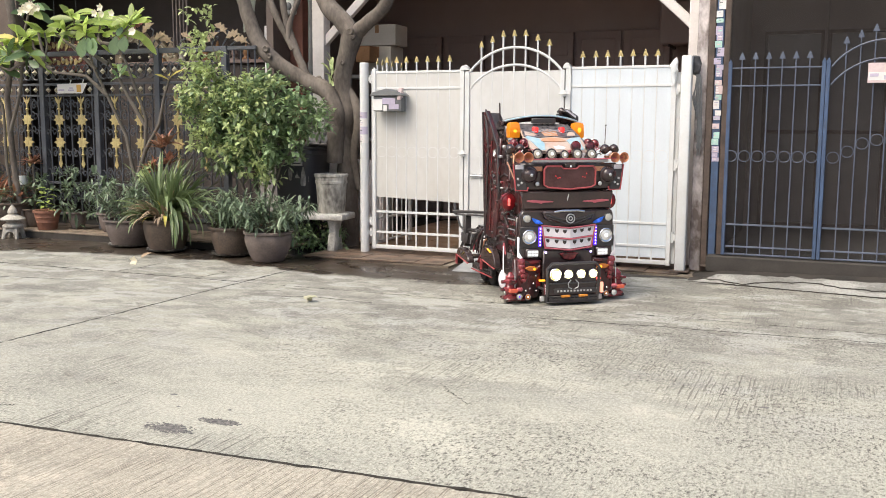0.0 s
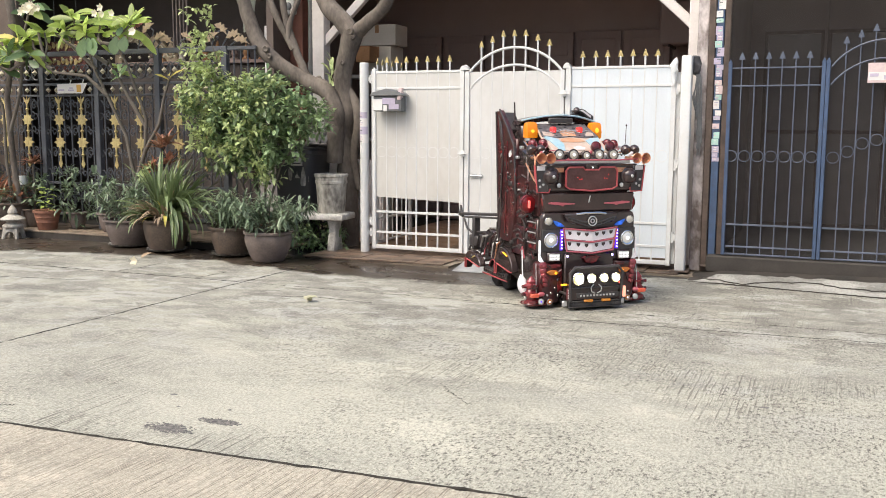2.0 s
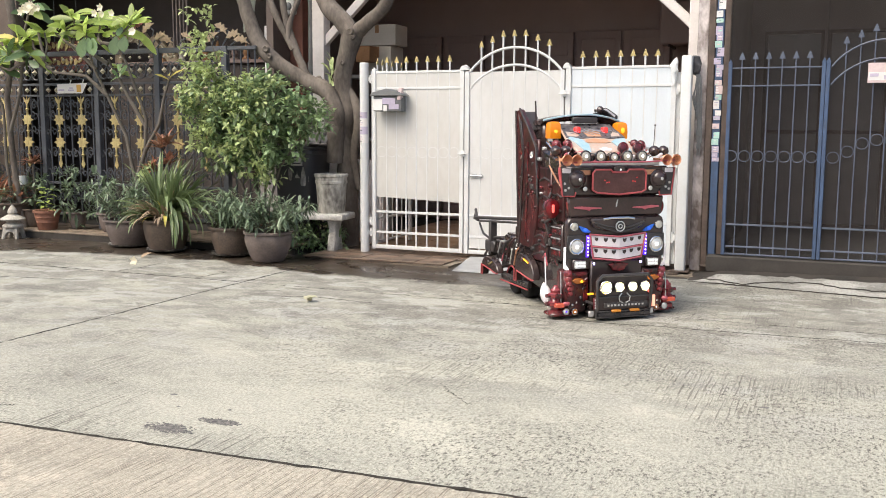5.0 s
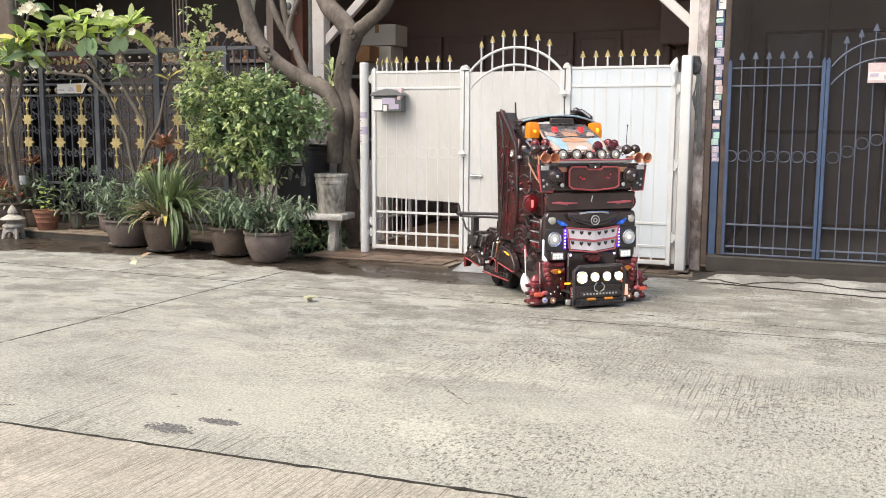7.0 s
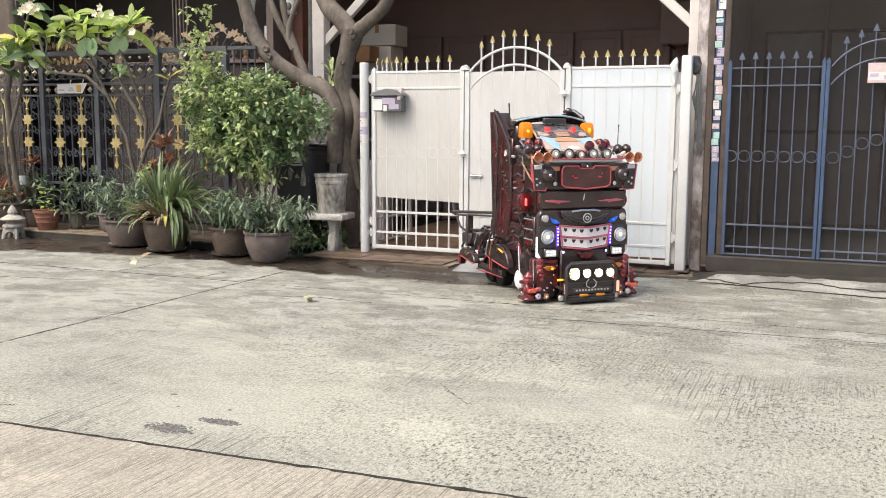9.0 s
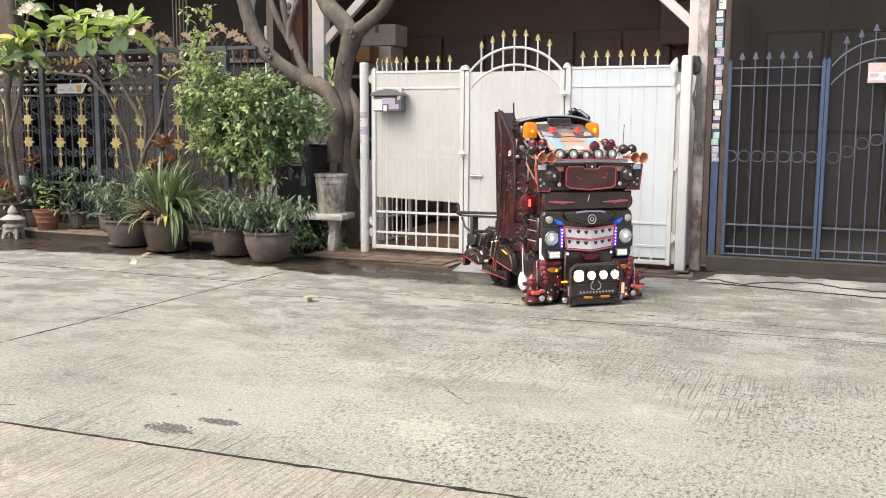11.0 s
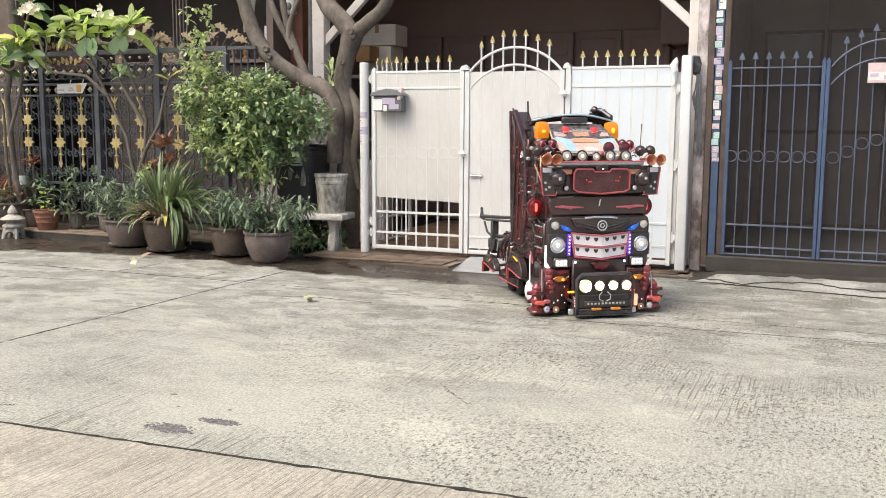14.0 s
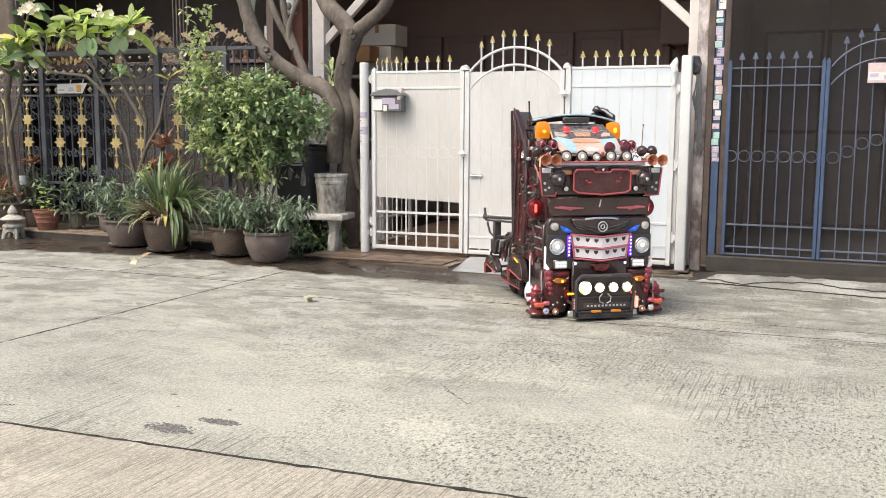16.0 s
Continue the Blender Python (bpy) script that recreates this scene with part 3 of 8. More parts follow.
# shutters of the house fronts
for i in range(7):
    s = thing("folding_shutter", pose(-0.95 + 0.62 * i, 3.56, 0.05), "dark brown wooden folding shutter in deep shade", "shutter", "house shutters")
    bm = B()
    box(bm, -0.29, 0.29, -0.03, 0.03, 0, 2.5, 0.006)
    part("panel", bm, "inside_wood", s)
    bm = B()
    for k in range(9):
        box(bm, -0.22, 0.22, -0.045, -0.031, 0.2 + 0.25 * k, 0.40 + 0.25 * k, 0.004)
    part("louvre", bm, "inside_wood", s)
M["dimglass"] = mat("dim_glass", (0.14, 0.122, 0.112), 0.35, bump=0)
for i in range(8):
    s = thing("window_grille", pose(3.9 + 0.7 * i, 3.46, 0.162), "dark neighbour's sliding door seen through the gate", "door", "neighbour doors")
    bm = B()
    for x in (-0.33, 0.29):
        box(bm, x, x + 0.04, -0.03, 0.03, 0, 2.3)
    for z in (0, 1.1, 2.26):
        box(bm, -0.29, 0.29, -0.03, 0.03, z, z + 0.04)
    part("door_frame", bm, "brown_steel", s)
    bm = B()
    box(bm, -0.288, 0.288, -0.004, 0.004, 0.045, 1.095)
    box(bm, -0.288, 0.288, -0.004, 0.004, 1.145, 2.255)
    part("pane", bm, M["dimglass"], s)


# carport posts with knee braces
def carport_post(x, y, w, z0, side, label, length):
    t = thing("carport_post", pose(x, y, z0), label, "post", "carport posts")
    bm = B()
    box(bm, -w / 2, w / 2, -w / 2, w / 2, 0, 3.34 - z0, 0.008)
    part("post", bm, "white_beam", t)
    bm = B()
    a = 0.045
    box(bm, -a, a, -a * 0.8, a * 0.8, 0, length, 0.006, pose(side * (w / 2 - 0.055), 0, 2.225 - z0, 0, side * 47, 0))
    part("knee_brace", bm, "white_beam", t)


carport_post(-0.995, 0.86, 0.15, 0.03, 1, "pinkish white carport post with a diagonal knee brace", 1.05)
carport_post(3.185, 0.40, 0.09, 0.04, -1, "round-edged white carport post with a diagonal knee brace", 0.95)

# plastered pillar and steel strips between the two gates
bm = B()
box(bm, 3.255, 3.352, 0.10, 0.47, 0.03, 3.34, 0.012, seg=2)
tagged(finish("pillar", bm, mat("flaking_plaster", (0.66, 0.60, 0.585), 0.88, dark=(0.12, 0.092, 0.08), scale=5.5, amount=0.95, fine=26, bump=0.6, stretch=(1, 1, 0.6))), "peeling pinkish plaster pillar streaked with grime", "pillar", kind="structure")
bm = B()
box(bm, 3.356, 3.413, 0.06, 0.40, 0.03, 3.34, 0.006)
tagged(finish("pillar_dark", bm, "brown_steel"), "dark brown rusty steel post beside the pillar", "post", kind="structure")
strip = thing("sticker_strip", pose(3.452, 0.06, 0.20), "blue-painted narrow post pasted with small advert stickers", "post")
bm = B()
box(bm, -0.033, 0.033, 0, 0.05, -0.10, 2.7, 0.005)
part("post", bm, "blue", strip)
zz = 0.82
for k in range(22):
    h = rng.choice((0.035, 0.045, 0.055, 0.075))
    e = rng.uniform(-0.006, 0.004)
    bm = B()
    box(bm, -0.031 + abs(e), 0.029 + e, -0.004, 0, zz, zz + h, m=pose(0, 0, 0, 0, rng.uniform(-0.5, 0.5), 0))
    st = part("sticker", bm, rng.choice(("paper", "lilac", "mint", "pink", "paper", "lilac")), strip)
    for r in range(3):
        bm = B()
        x0 = rng.uniform(-0.024, -0.012)
        z0 = zz + h * (0.12 + 0.29 * r)
        box(bm, x0, x0 + rng.uniform(0.012, 0.036), -0.006, -0.0045, z0, z0 + h * rng.uniform(0.08, 0.18))
        part("print", bm, rng.choice(("lilac", "pink", "mint", "paper", "box_grey")), st)
    zz += h + rng.choice((0.002, 0.004, 0.012, 0.03))
bm = B()
box(bm, 3.492, 3.545, 0.05, 0.20, 0.196, 3.34, 0.005)
tagged(finish("post_steel", bm, "brown_steel"), "brown steel door post with a pale worn edge", "post", kind="structure")
bm = B()
box(bm, 0.034, 0.075, 0.0, 0.035, 0.26, 0.36, 0.004)
part("latch", bm, "brown_steel", strip)
bm = B()
box(bm, -0.09, 0.07, -0.09, 0.06, -0.112, -0.10, 0.003)
part("foot_plate", bm, "brown_steel", strip)


# ---- gates ----
def spike(parent, x, z0, z1, r, bar, tip, y=0.0):
    """A thin upright bar with an arrow point."""
    bm = B()
    tube(bm, [(x, y, z0), (x, y, z1 - 0.055)], r, 6)
    b = part("bar", bm, bar, parent)
    bm = B()
    w = 0.027
    prism(bm, [(x - w, z1 - 0.062), (x + w, z1 - 0.062), (x + 0.003, z1), (x - 0.003, z1)], 0.010, pose(0, y - 0.005, 0), 0.002)
    part("arrow_point", bm, tip, b)


def frame_tube(parent, x0, x1, z0, z1, w, material, tops=True):
    for x in (x0 + w / 2, x1 - w / 2):
        bm = B()
        box(bm, x - w / 2, x + w / 2, -w / 2, w / 2, z0, z1, 0.004)
        if tops:
            box(bm, x - w * 0.28, x + w * 0.28, -w * 0.28, w * 0.28, z1 - 0.002, z1 + 0.018, 0.008)
        part("stile", bm, material, parent)


def rail(parent, x0, x1, z, material, r=0.011, y=0.0):
    bm = B()
    box(bm, x0, x1, y - r, y + r, z - r, z + r, 0.003)
    part("rail", bm, material, parent)


def ribbed_sheet(parent, x0, x1, low_l, low_r, top, material):
    """Thin profiled sheet fixed behind the bars, with upright ribs and seams."""
    bm = B()
    nx, nz = 48, 30
    layers = []
    for deep in (-0.0060, -0.0045):
        grid = []
        for i in range(nx + 1):
            u = i / nx
            low = low_l + (low_r - low_l) * u
            col = []
            for k in range(nz + 1):
                x, z = x0 + (x1 - x0) * u, low + (top - low) * k / nz
                d = 0.0012 * noise.noise(Vector((x * 3.1, 0.3, z * 2.3))) + 0.0006 * noise.noise(Vector((x * 11, 1.7, z * 9)))
                d += 0.0007 if i % 6 == 3 else 0.0
                col.append(bm.verts.new((x, deep + d, z)))
            grid.append(col)
        layers.append(grid)
    for grid in layers:
        for a, c in zip(grid, grid[1:]):
            for k in range(nz):
                bm.faces.new((a[k], c[k], c[k + 1], a[k + 1]))
    f, b = layers
    for i in range(nx):
        for k in (0, nz):
            bm.faces.new((f[i][k], f[i + 1][k], b[i + 1][k], b[i][k]))
    return part("sheet_panel", bm, material, parent, smooth=50)


BARS = [0.255, 0.365, 0.47, 0.582, 0.698, 0.815, 0.936]
# left leaf: sheet stops above an open barred foot
g = thing("gate_leaf", pose(0, 0, 0), "white steel gate leaf with sheet cut short above its foot", "gate", "white gate leaves")
frame_tube(g, 0.095, 1.092, 0.075, 1.88, 0.042, "white_metal")
for z in (1.847, 1.688, 0.452, 0.244, 0.095):
    rail(g, 0.137, 1.05, z, "white_metal", 0.012 if z > 0.1 else 0.019)
for x in BARS:
    spike(g, x, 0.10, 2.0, 0.009, "white_metal", "gold")
for k in range(8):
    bm = B()
    ring_bar(bm, (0.197 + 0.113 * k, -0.004, 1.06), 0.052, 0.0032)
    part("ring", bm, "white_metal", g)
ribbed_sheet(g, 0.138, 1.05, 0.605, 0.572, 1.835, mat("cream_sheet_metal", (0.575, 0.565, 0.535), 0.5, dark=(0.46, 0.435, 0.39), scale=1.6, amount=0.6, fine=14, bump=0.05, stretch=(1.4, 1, 0.6)))
# middle leaf with the double arch
g = thing("gate_leaf", pose(0, 0, 0), "white steel gate leaf with a double arch of gold arrow bars", "gate", "white gate leaves")
bm = B()
box(bm, 1.102, 1.148, -0.024, 0.024, 0.075, 1.84, 0.004)
prism(bm, [(1.062, 1.852), (1.148, 1.852), (1.13, 1.885), (1.105, 1.905), (1.08, 1.885)], 0.06, pose(0, -0.03, 0), 0.003)
part("stile", bm, "white_metal", g)
bm = B()
box(bm, 2.052, 2.090, -0.025, 0.025, 0.075, 1.84, 0.004)
part("stile", bm, "white_metal", g)
for z in (0.095, 0.244, 0.452):
    rail(g, 1.15, 2.052, z, "white_metal", 0.012 if z > 0.1 else 0.019)
for zc, z1 in ((1.838, 2.056), (1.672, 1.894)):
    h, c = z1 - zc, 0.452
    R = (h * h + c * c) / (2 * h)
    a0 = math.asin(c / R)
    bm = B()
    tube(bm, [(1.60 + R * math.sin(a), 0, z1 - R + R * math.cos(a)) for a in [a0 * (k / 12 - 1) for k in range(25)]], 0.0125, 8)
    part("arch", bm, "white_metal", g)
for x, z in zip((1.262, 1.374, 1.482, 1.592, 1.704, 1.822, 1.935), (2.124, 2.168, 2.216, 2.218, 2.218, 2.172, 2.124)):
    spike(g, x, 0.10, z, 0.009, "white_metal", "gold")
for k in range(8):
    bm = B()
    ring_bar(bm, (1.205 + 0.113 * k, -0.004, 1.06), 0.052, 0.0032)
    part("ring", bm, "white_metal", g)
ribbed_sheet(g, 1.152, 2.05, 0.13, 0.13, 1.836, "sheet")
# right leaf
g = thing("gate_leaf", pose(0, 0, 0), "white steel gate leaf with gold arrow bars and full sheet", "gate", "white gate leaves")
bm = B()
box(bm, 2.101, 2.150, -0.026, 0.026, 0.075, 1.852, 0.004)
prism(bm, [(2.070, 1.852), (2.150, 1.852), (2.135, 1.885), (2.11, 1.905), (2.085, 1.885)], 0.06, pose(0, -0.03, 0), 0.003)
part("stile", bm, "white_metal", g)
bm = B()
box(bm, 3.062, 3.104, -0.021, 0.021, 0.075, 1.82, 0.004)
part("stile", bm, "white_metal", g)
bm = B()
box(bm, 3.105, 3.137, 0.014, 0.020, 0.09, 1.80, 0.002)
part("cover_strip", bm, "white_metal", g, "narrow painted cover strip")
for z in (1.852, 1.687, 0.452, 0.244, 0.10):
    rail(g, 2.152, 3.062 if z < 1.8 else 3.10, z, "white_metal", 0.012 if z > 0.11 else 0.019)
for x in (2.253, 2.374, 2.483, 2.601, 2.713, 2.823, 2.933):
    spike(g, x, 0.10, 2.006, 0.009, "white_metal", "gold")
for k in range(8):
    bm = B()
    ring_bar(bm, (2.207 + 0.113 * k, -0.004, 1.06), 0.052, 0.0032)
    part("ring", bm, "white_metal", g)
ribbed_sheet(g, 2.153, 3.06, 0.14, 0.14, 1.842, "sheet_cool")
# gate latches
for x, z in ((1.097, 1.055), (2.096, 1.62)):
    t = thing("gate_latch", pose(x, -0.035, z), "white-painted steel gate latch", "latch", "gate latches")
    bm = B()
    box(bm, -0.02, 0.02, -0.012, 0.008, -0.03, 0.03, 0.004)
    part("plate", bm, "white_metal", t)
    bm = B()
    tube(bm, [(-0.05, -0.02, 0), (0.05, -0.02, 0)], 0.008, 8)
    part("bolt", bm, "white_metal", t)
t = thing("slide_bolt", pose(1.205, -0.02, 0.84), "grey steel slide bolt on the gate sheet", "bolt")
bm = B()
tube(bm, [(-0.04, 0, 0), (0.09, 0, 0)], 0.008, 8)
part("bolt", bm, "steel", t)
bm = B()
box(bm, -0.02, 0.02, -0.004, 0.02, -0.02, 0.02, 0.003)
box(bm, 0.05, 0.075, -0.004, 0.02, -0.02, 0.02, 0.003)
part("guide", bm, "steel", t)

# posts of the white gate
t = thing("gate_post", pose(0.0, 0, 0.034), "round white steel gate post with torn lilac stickers", "post", "gate posts")
bm = B()
lathe(bm, [(0.046, 0), (0.046, 1.907), (0.040, 1.914), (0, 1.914)], 20)
part("pipe", bm, "white_metal", t)
for k, (z, h, c) in enumerate(((1.36, 0.06, "lilac"), (1.28, 0.07, "paper"), (1.20, 0.075, "lilac"), (1.11, 0.08, "paper"))):
    bm = B()
    arc = [radians(200 + 12 * q + 5 * k) for q in range(12)]
    rows = [[bm.verts.new((r * math.cos(a), r * math.sin(a), z + d)) for a in arc] for r, d in ((0.0468, 0), (0.0468, h))]
    for q in range(11):
        bm.faces.new((rows[0][q], rows[0][q + 1], rows[1][q + 1], rows[1][q]))
    st = part("sticker", bm, c, t)
    for row in range(3):
        bm = B()
        z0 = z + h * (0.15 + 0.28 * row)
        cols = [radians(214 + 9 * q + 7 * (row % 2)) for q in range(7)]
        prs = [[bm.verts.new((0.0474 * math.cos(a), 0.0474 * math.sin(a), zz)) for a in cols] for zz in (z0, z0 + h * 0.13)]
        for q in range(6):
            if (q + row + k) % 4:
                bm.faces.new((prs[0][q], prs[0][q + 1], prs[1][q + 1], prs[1][q]))
        part("print", bm, ("ink", "pink", "lilac")[(row + k) % 3], st)
for z in (0.2, 0.32, 1.75):
    bm = B()
    tube(bm, [(0.07, 0.01, z - 0.04), (0.07, 0.01, z + 0.04)], 0.016, 10)
    box(bm, 0.04, 0.10, 0.0, 0.02, z - 0.018, z + 0.018, 0.003)
    part("hinge", bm, "white_metal", t)
t = thing("gate_post", pose(3.195, -0.02, 0.034), "square white steel gate post with a rusty foot", "post", "gate posts")
bm = B()
box(bm, -0.045, 0.045, -0.045, 0.045, 0.006, 1.905, 0.012, seg=3)
part("post", bm, "white_metal", t)
bm = B()
box(bm, -0.085, 0.085, -0.085, 0.085, 0, 0.012, 0.003)
part("foot_plate", bm, "brown_steel", t)
for z in (0.30, 0.95, 1.62):
    bm = B()
    box(bm, -0.082, -0.05, 0.0, 0.03, z - 0.03, z + 0.03, 0.004)
    tube(bm, [(-0.078, 0.01, z - 0.05), (-0.078, 0.01, z + 0.05)], 0.014, 8)
    part("hinge", bm, "white_metal", t)

# side gate running back from the round post
t = thing("side_gate", pose(0.055, 0.06, 0), "white steel side gate with arrow bars running into the carport", "gate")
for y in (0.03, 0.92):
    bm = B()
    box(bm, -0.018, 0.018, y - 0.018, y + 0.018, 0.05, 1.87, 0.004)
    part("stile", bm, "white_metal", t)
for z in (1.84, 1.68, 0.60, 0.36, 0.12):
    bm = B()
    box(bm, -0.011, 0.011, 0.05, 0.90, z - 0.011, z + 0.011, 0.003)
    part("rail", bm, "white_metal", t)
for k in range(7):
    y = 0.13 + 0.115 * k
    bm = B()
    tube(bm, [(0, y, 0.12), (0, y, 1.95)], 0.0075, 6)
    b = part("bar", bm, "white_metal", t)
    bm = B()
    prism(bm, [(-0.027, 1.94), (0.027, 1.94), (0.003, 2.0), (-0.003, 2.0)], 0.010, Matrix.Translation((0.005, y, 0)) @ pose(0, 0, 0, 0, 0, 90), 0.002)
    part("arrow_point", bm, "gold", b)

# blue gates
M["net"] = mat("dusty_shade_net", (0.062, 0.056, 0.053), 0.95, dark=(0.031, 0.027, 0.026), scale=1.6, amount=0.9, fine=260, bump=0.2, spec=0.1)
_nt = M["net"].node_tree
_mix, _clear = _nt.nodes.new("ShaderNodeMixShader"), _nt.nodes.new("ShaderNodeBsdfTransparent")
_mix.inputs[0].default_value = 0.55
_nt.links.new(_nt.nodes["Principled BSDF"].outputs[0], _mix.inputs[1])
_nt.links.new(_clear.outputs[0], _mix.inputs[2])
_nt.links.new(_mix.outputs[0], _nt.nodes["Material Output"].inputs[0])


def blue_leaf(x, arch, wide, first):
    g = thing("blue_gate_leaf", pose(x, 0, 0), "blue steel bar gate leaf with rings and arrow points", "gate", "blue gate leaves")
    for sx in (0.019, wide):
        bm = B()
        box(bm, sx - 0.0155, sx + 0.0155, -0.018, 0.018, 0.205, 1.865, 0.004)
        prism(bm, [(sx - 0.018, 1.864), (sx + 0.018, 1.864), (sx, 1.90)], 0.036, pose(0, -0.018, 0), 0.002)
        part("stile", bm, "blue", g)
    for z in (0.475, 0.282, 0.215):
        rail(g, 0.036, wide - 0.017, z, "grey_blue", 0.008)
    xs = [first + 0.1085 * k for k in range(7 if arch else 6)]
    tips = [1.957] * 6
    if arch:
        tips = [2.068, 2.115, 2.160, 2.164, 2.160, 2.115, 2.068]
        for base, topz in ((1.823, 2.035), (1.675, 1.885)):
            h, c = topz - base, 0.415
            R = (h * h + c * c) / (2 * h)
            a0 = math.asin(c / R)
            bm = B()
            tube(bm, [((wide + 0.019) / 2 + R * math.sin(a), 0, topz - R + R * math.cos(a)) for a in [a0 * (k / 10 - 1) for k in range(21)]], 0.008, 6)
            part("arch", bm, "grey_blue", g)
    else:
        for z in (1.823, 1.672):
            rail(g, 0.036, wide - 0.017, z, "grey_blue", 0.0065)
    for bx, z in zip(xs, tips):
        spike(g, bx, 0.215, z, 0.0058, "grey_blue", "grey_blue")
    heights = [1.071, 1.122, 1.191, 1.222, 1.222, 1.191, 1.122, 1.071] if arch else [1.072] * 7
    for k, z in enumerate(heights):
        bm = B()
        ring_bar(bm, (xs[0] - 0.057 + 0.1085 * k, -0.006, z), 0.047, 0.0042)
        part("ring", bm, "grey_blue", g)
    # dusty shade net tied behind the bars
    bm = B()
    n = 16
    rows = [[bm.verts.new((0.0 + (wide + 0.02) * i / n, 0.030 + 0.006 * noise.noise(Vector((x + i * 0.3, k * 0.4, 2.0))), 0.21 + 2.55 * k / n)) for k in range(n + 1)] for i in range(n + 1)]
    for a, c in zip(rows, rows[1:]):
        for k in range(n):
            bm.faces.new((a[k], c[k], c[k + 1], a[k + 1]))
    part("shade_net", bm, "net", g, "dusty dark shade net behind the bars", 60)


blue_leaf(3.538, False, 0.768, 0.113)
blue_leaf(4.321, True, 0.900, 0.148)
blue_leaf(5.236, False, 0.768, 0.113)
t = thing("gate_sign", pose(4.70, -0.03, 1.684), "small printed paper notice hung on the blue gate", "sign")
bm = B()
box(bm, -0.06, 0.11, -0.003, 0.003, 0, 0.16, 0.001)
part("board", bm, "pink", t)
bm = B()
box(bm, -0.055, 0.105, -0.006, -0.0035, 0.02, 0.085)
part("print", bm, "paper", t)
bm = B()
box(bm, -0.045, 0.02, -0.009, -0.0065, 0.05, 0.075)
box(bm, 0.06, 0.10, -0.009, -0.0065, 0.025, 0.06)
part("print", bm, "lilac", t)


# ---- black iron fence with gold leaves ----
M["dull"] = mat("dull_gold", (0.56, 0.50, 0.36), 0.5, metal=0.1)
M["tan_leaf"] = mat("tan_leaf_paint", (0.36, 0.28, 0.18), 0.6, dark=(0.20, 0.14, 0.09), scale=18, amount=0.8)


def star(bm, x, z, s, y):
    pts = []
    for k in range(16):
        a = k * math.tau / 16 + math.pi / 2
        r = s * (1.0 if k % 2 == 0 else 0.66) * (1.2 if k == 0 or k == 8 else 0.92 if k % 4 else 1.05)
        pts.append((x + r * math.cos(a), z + r * math.sin(a)))
    prism(bm, pts, 0.014, pose(0, y, 0), 0.003)


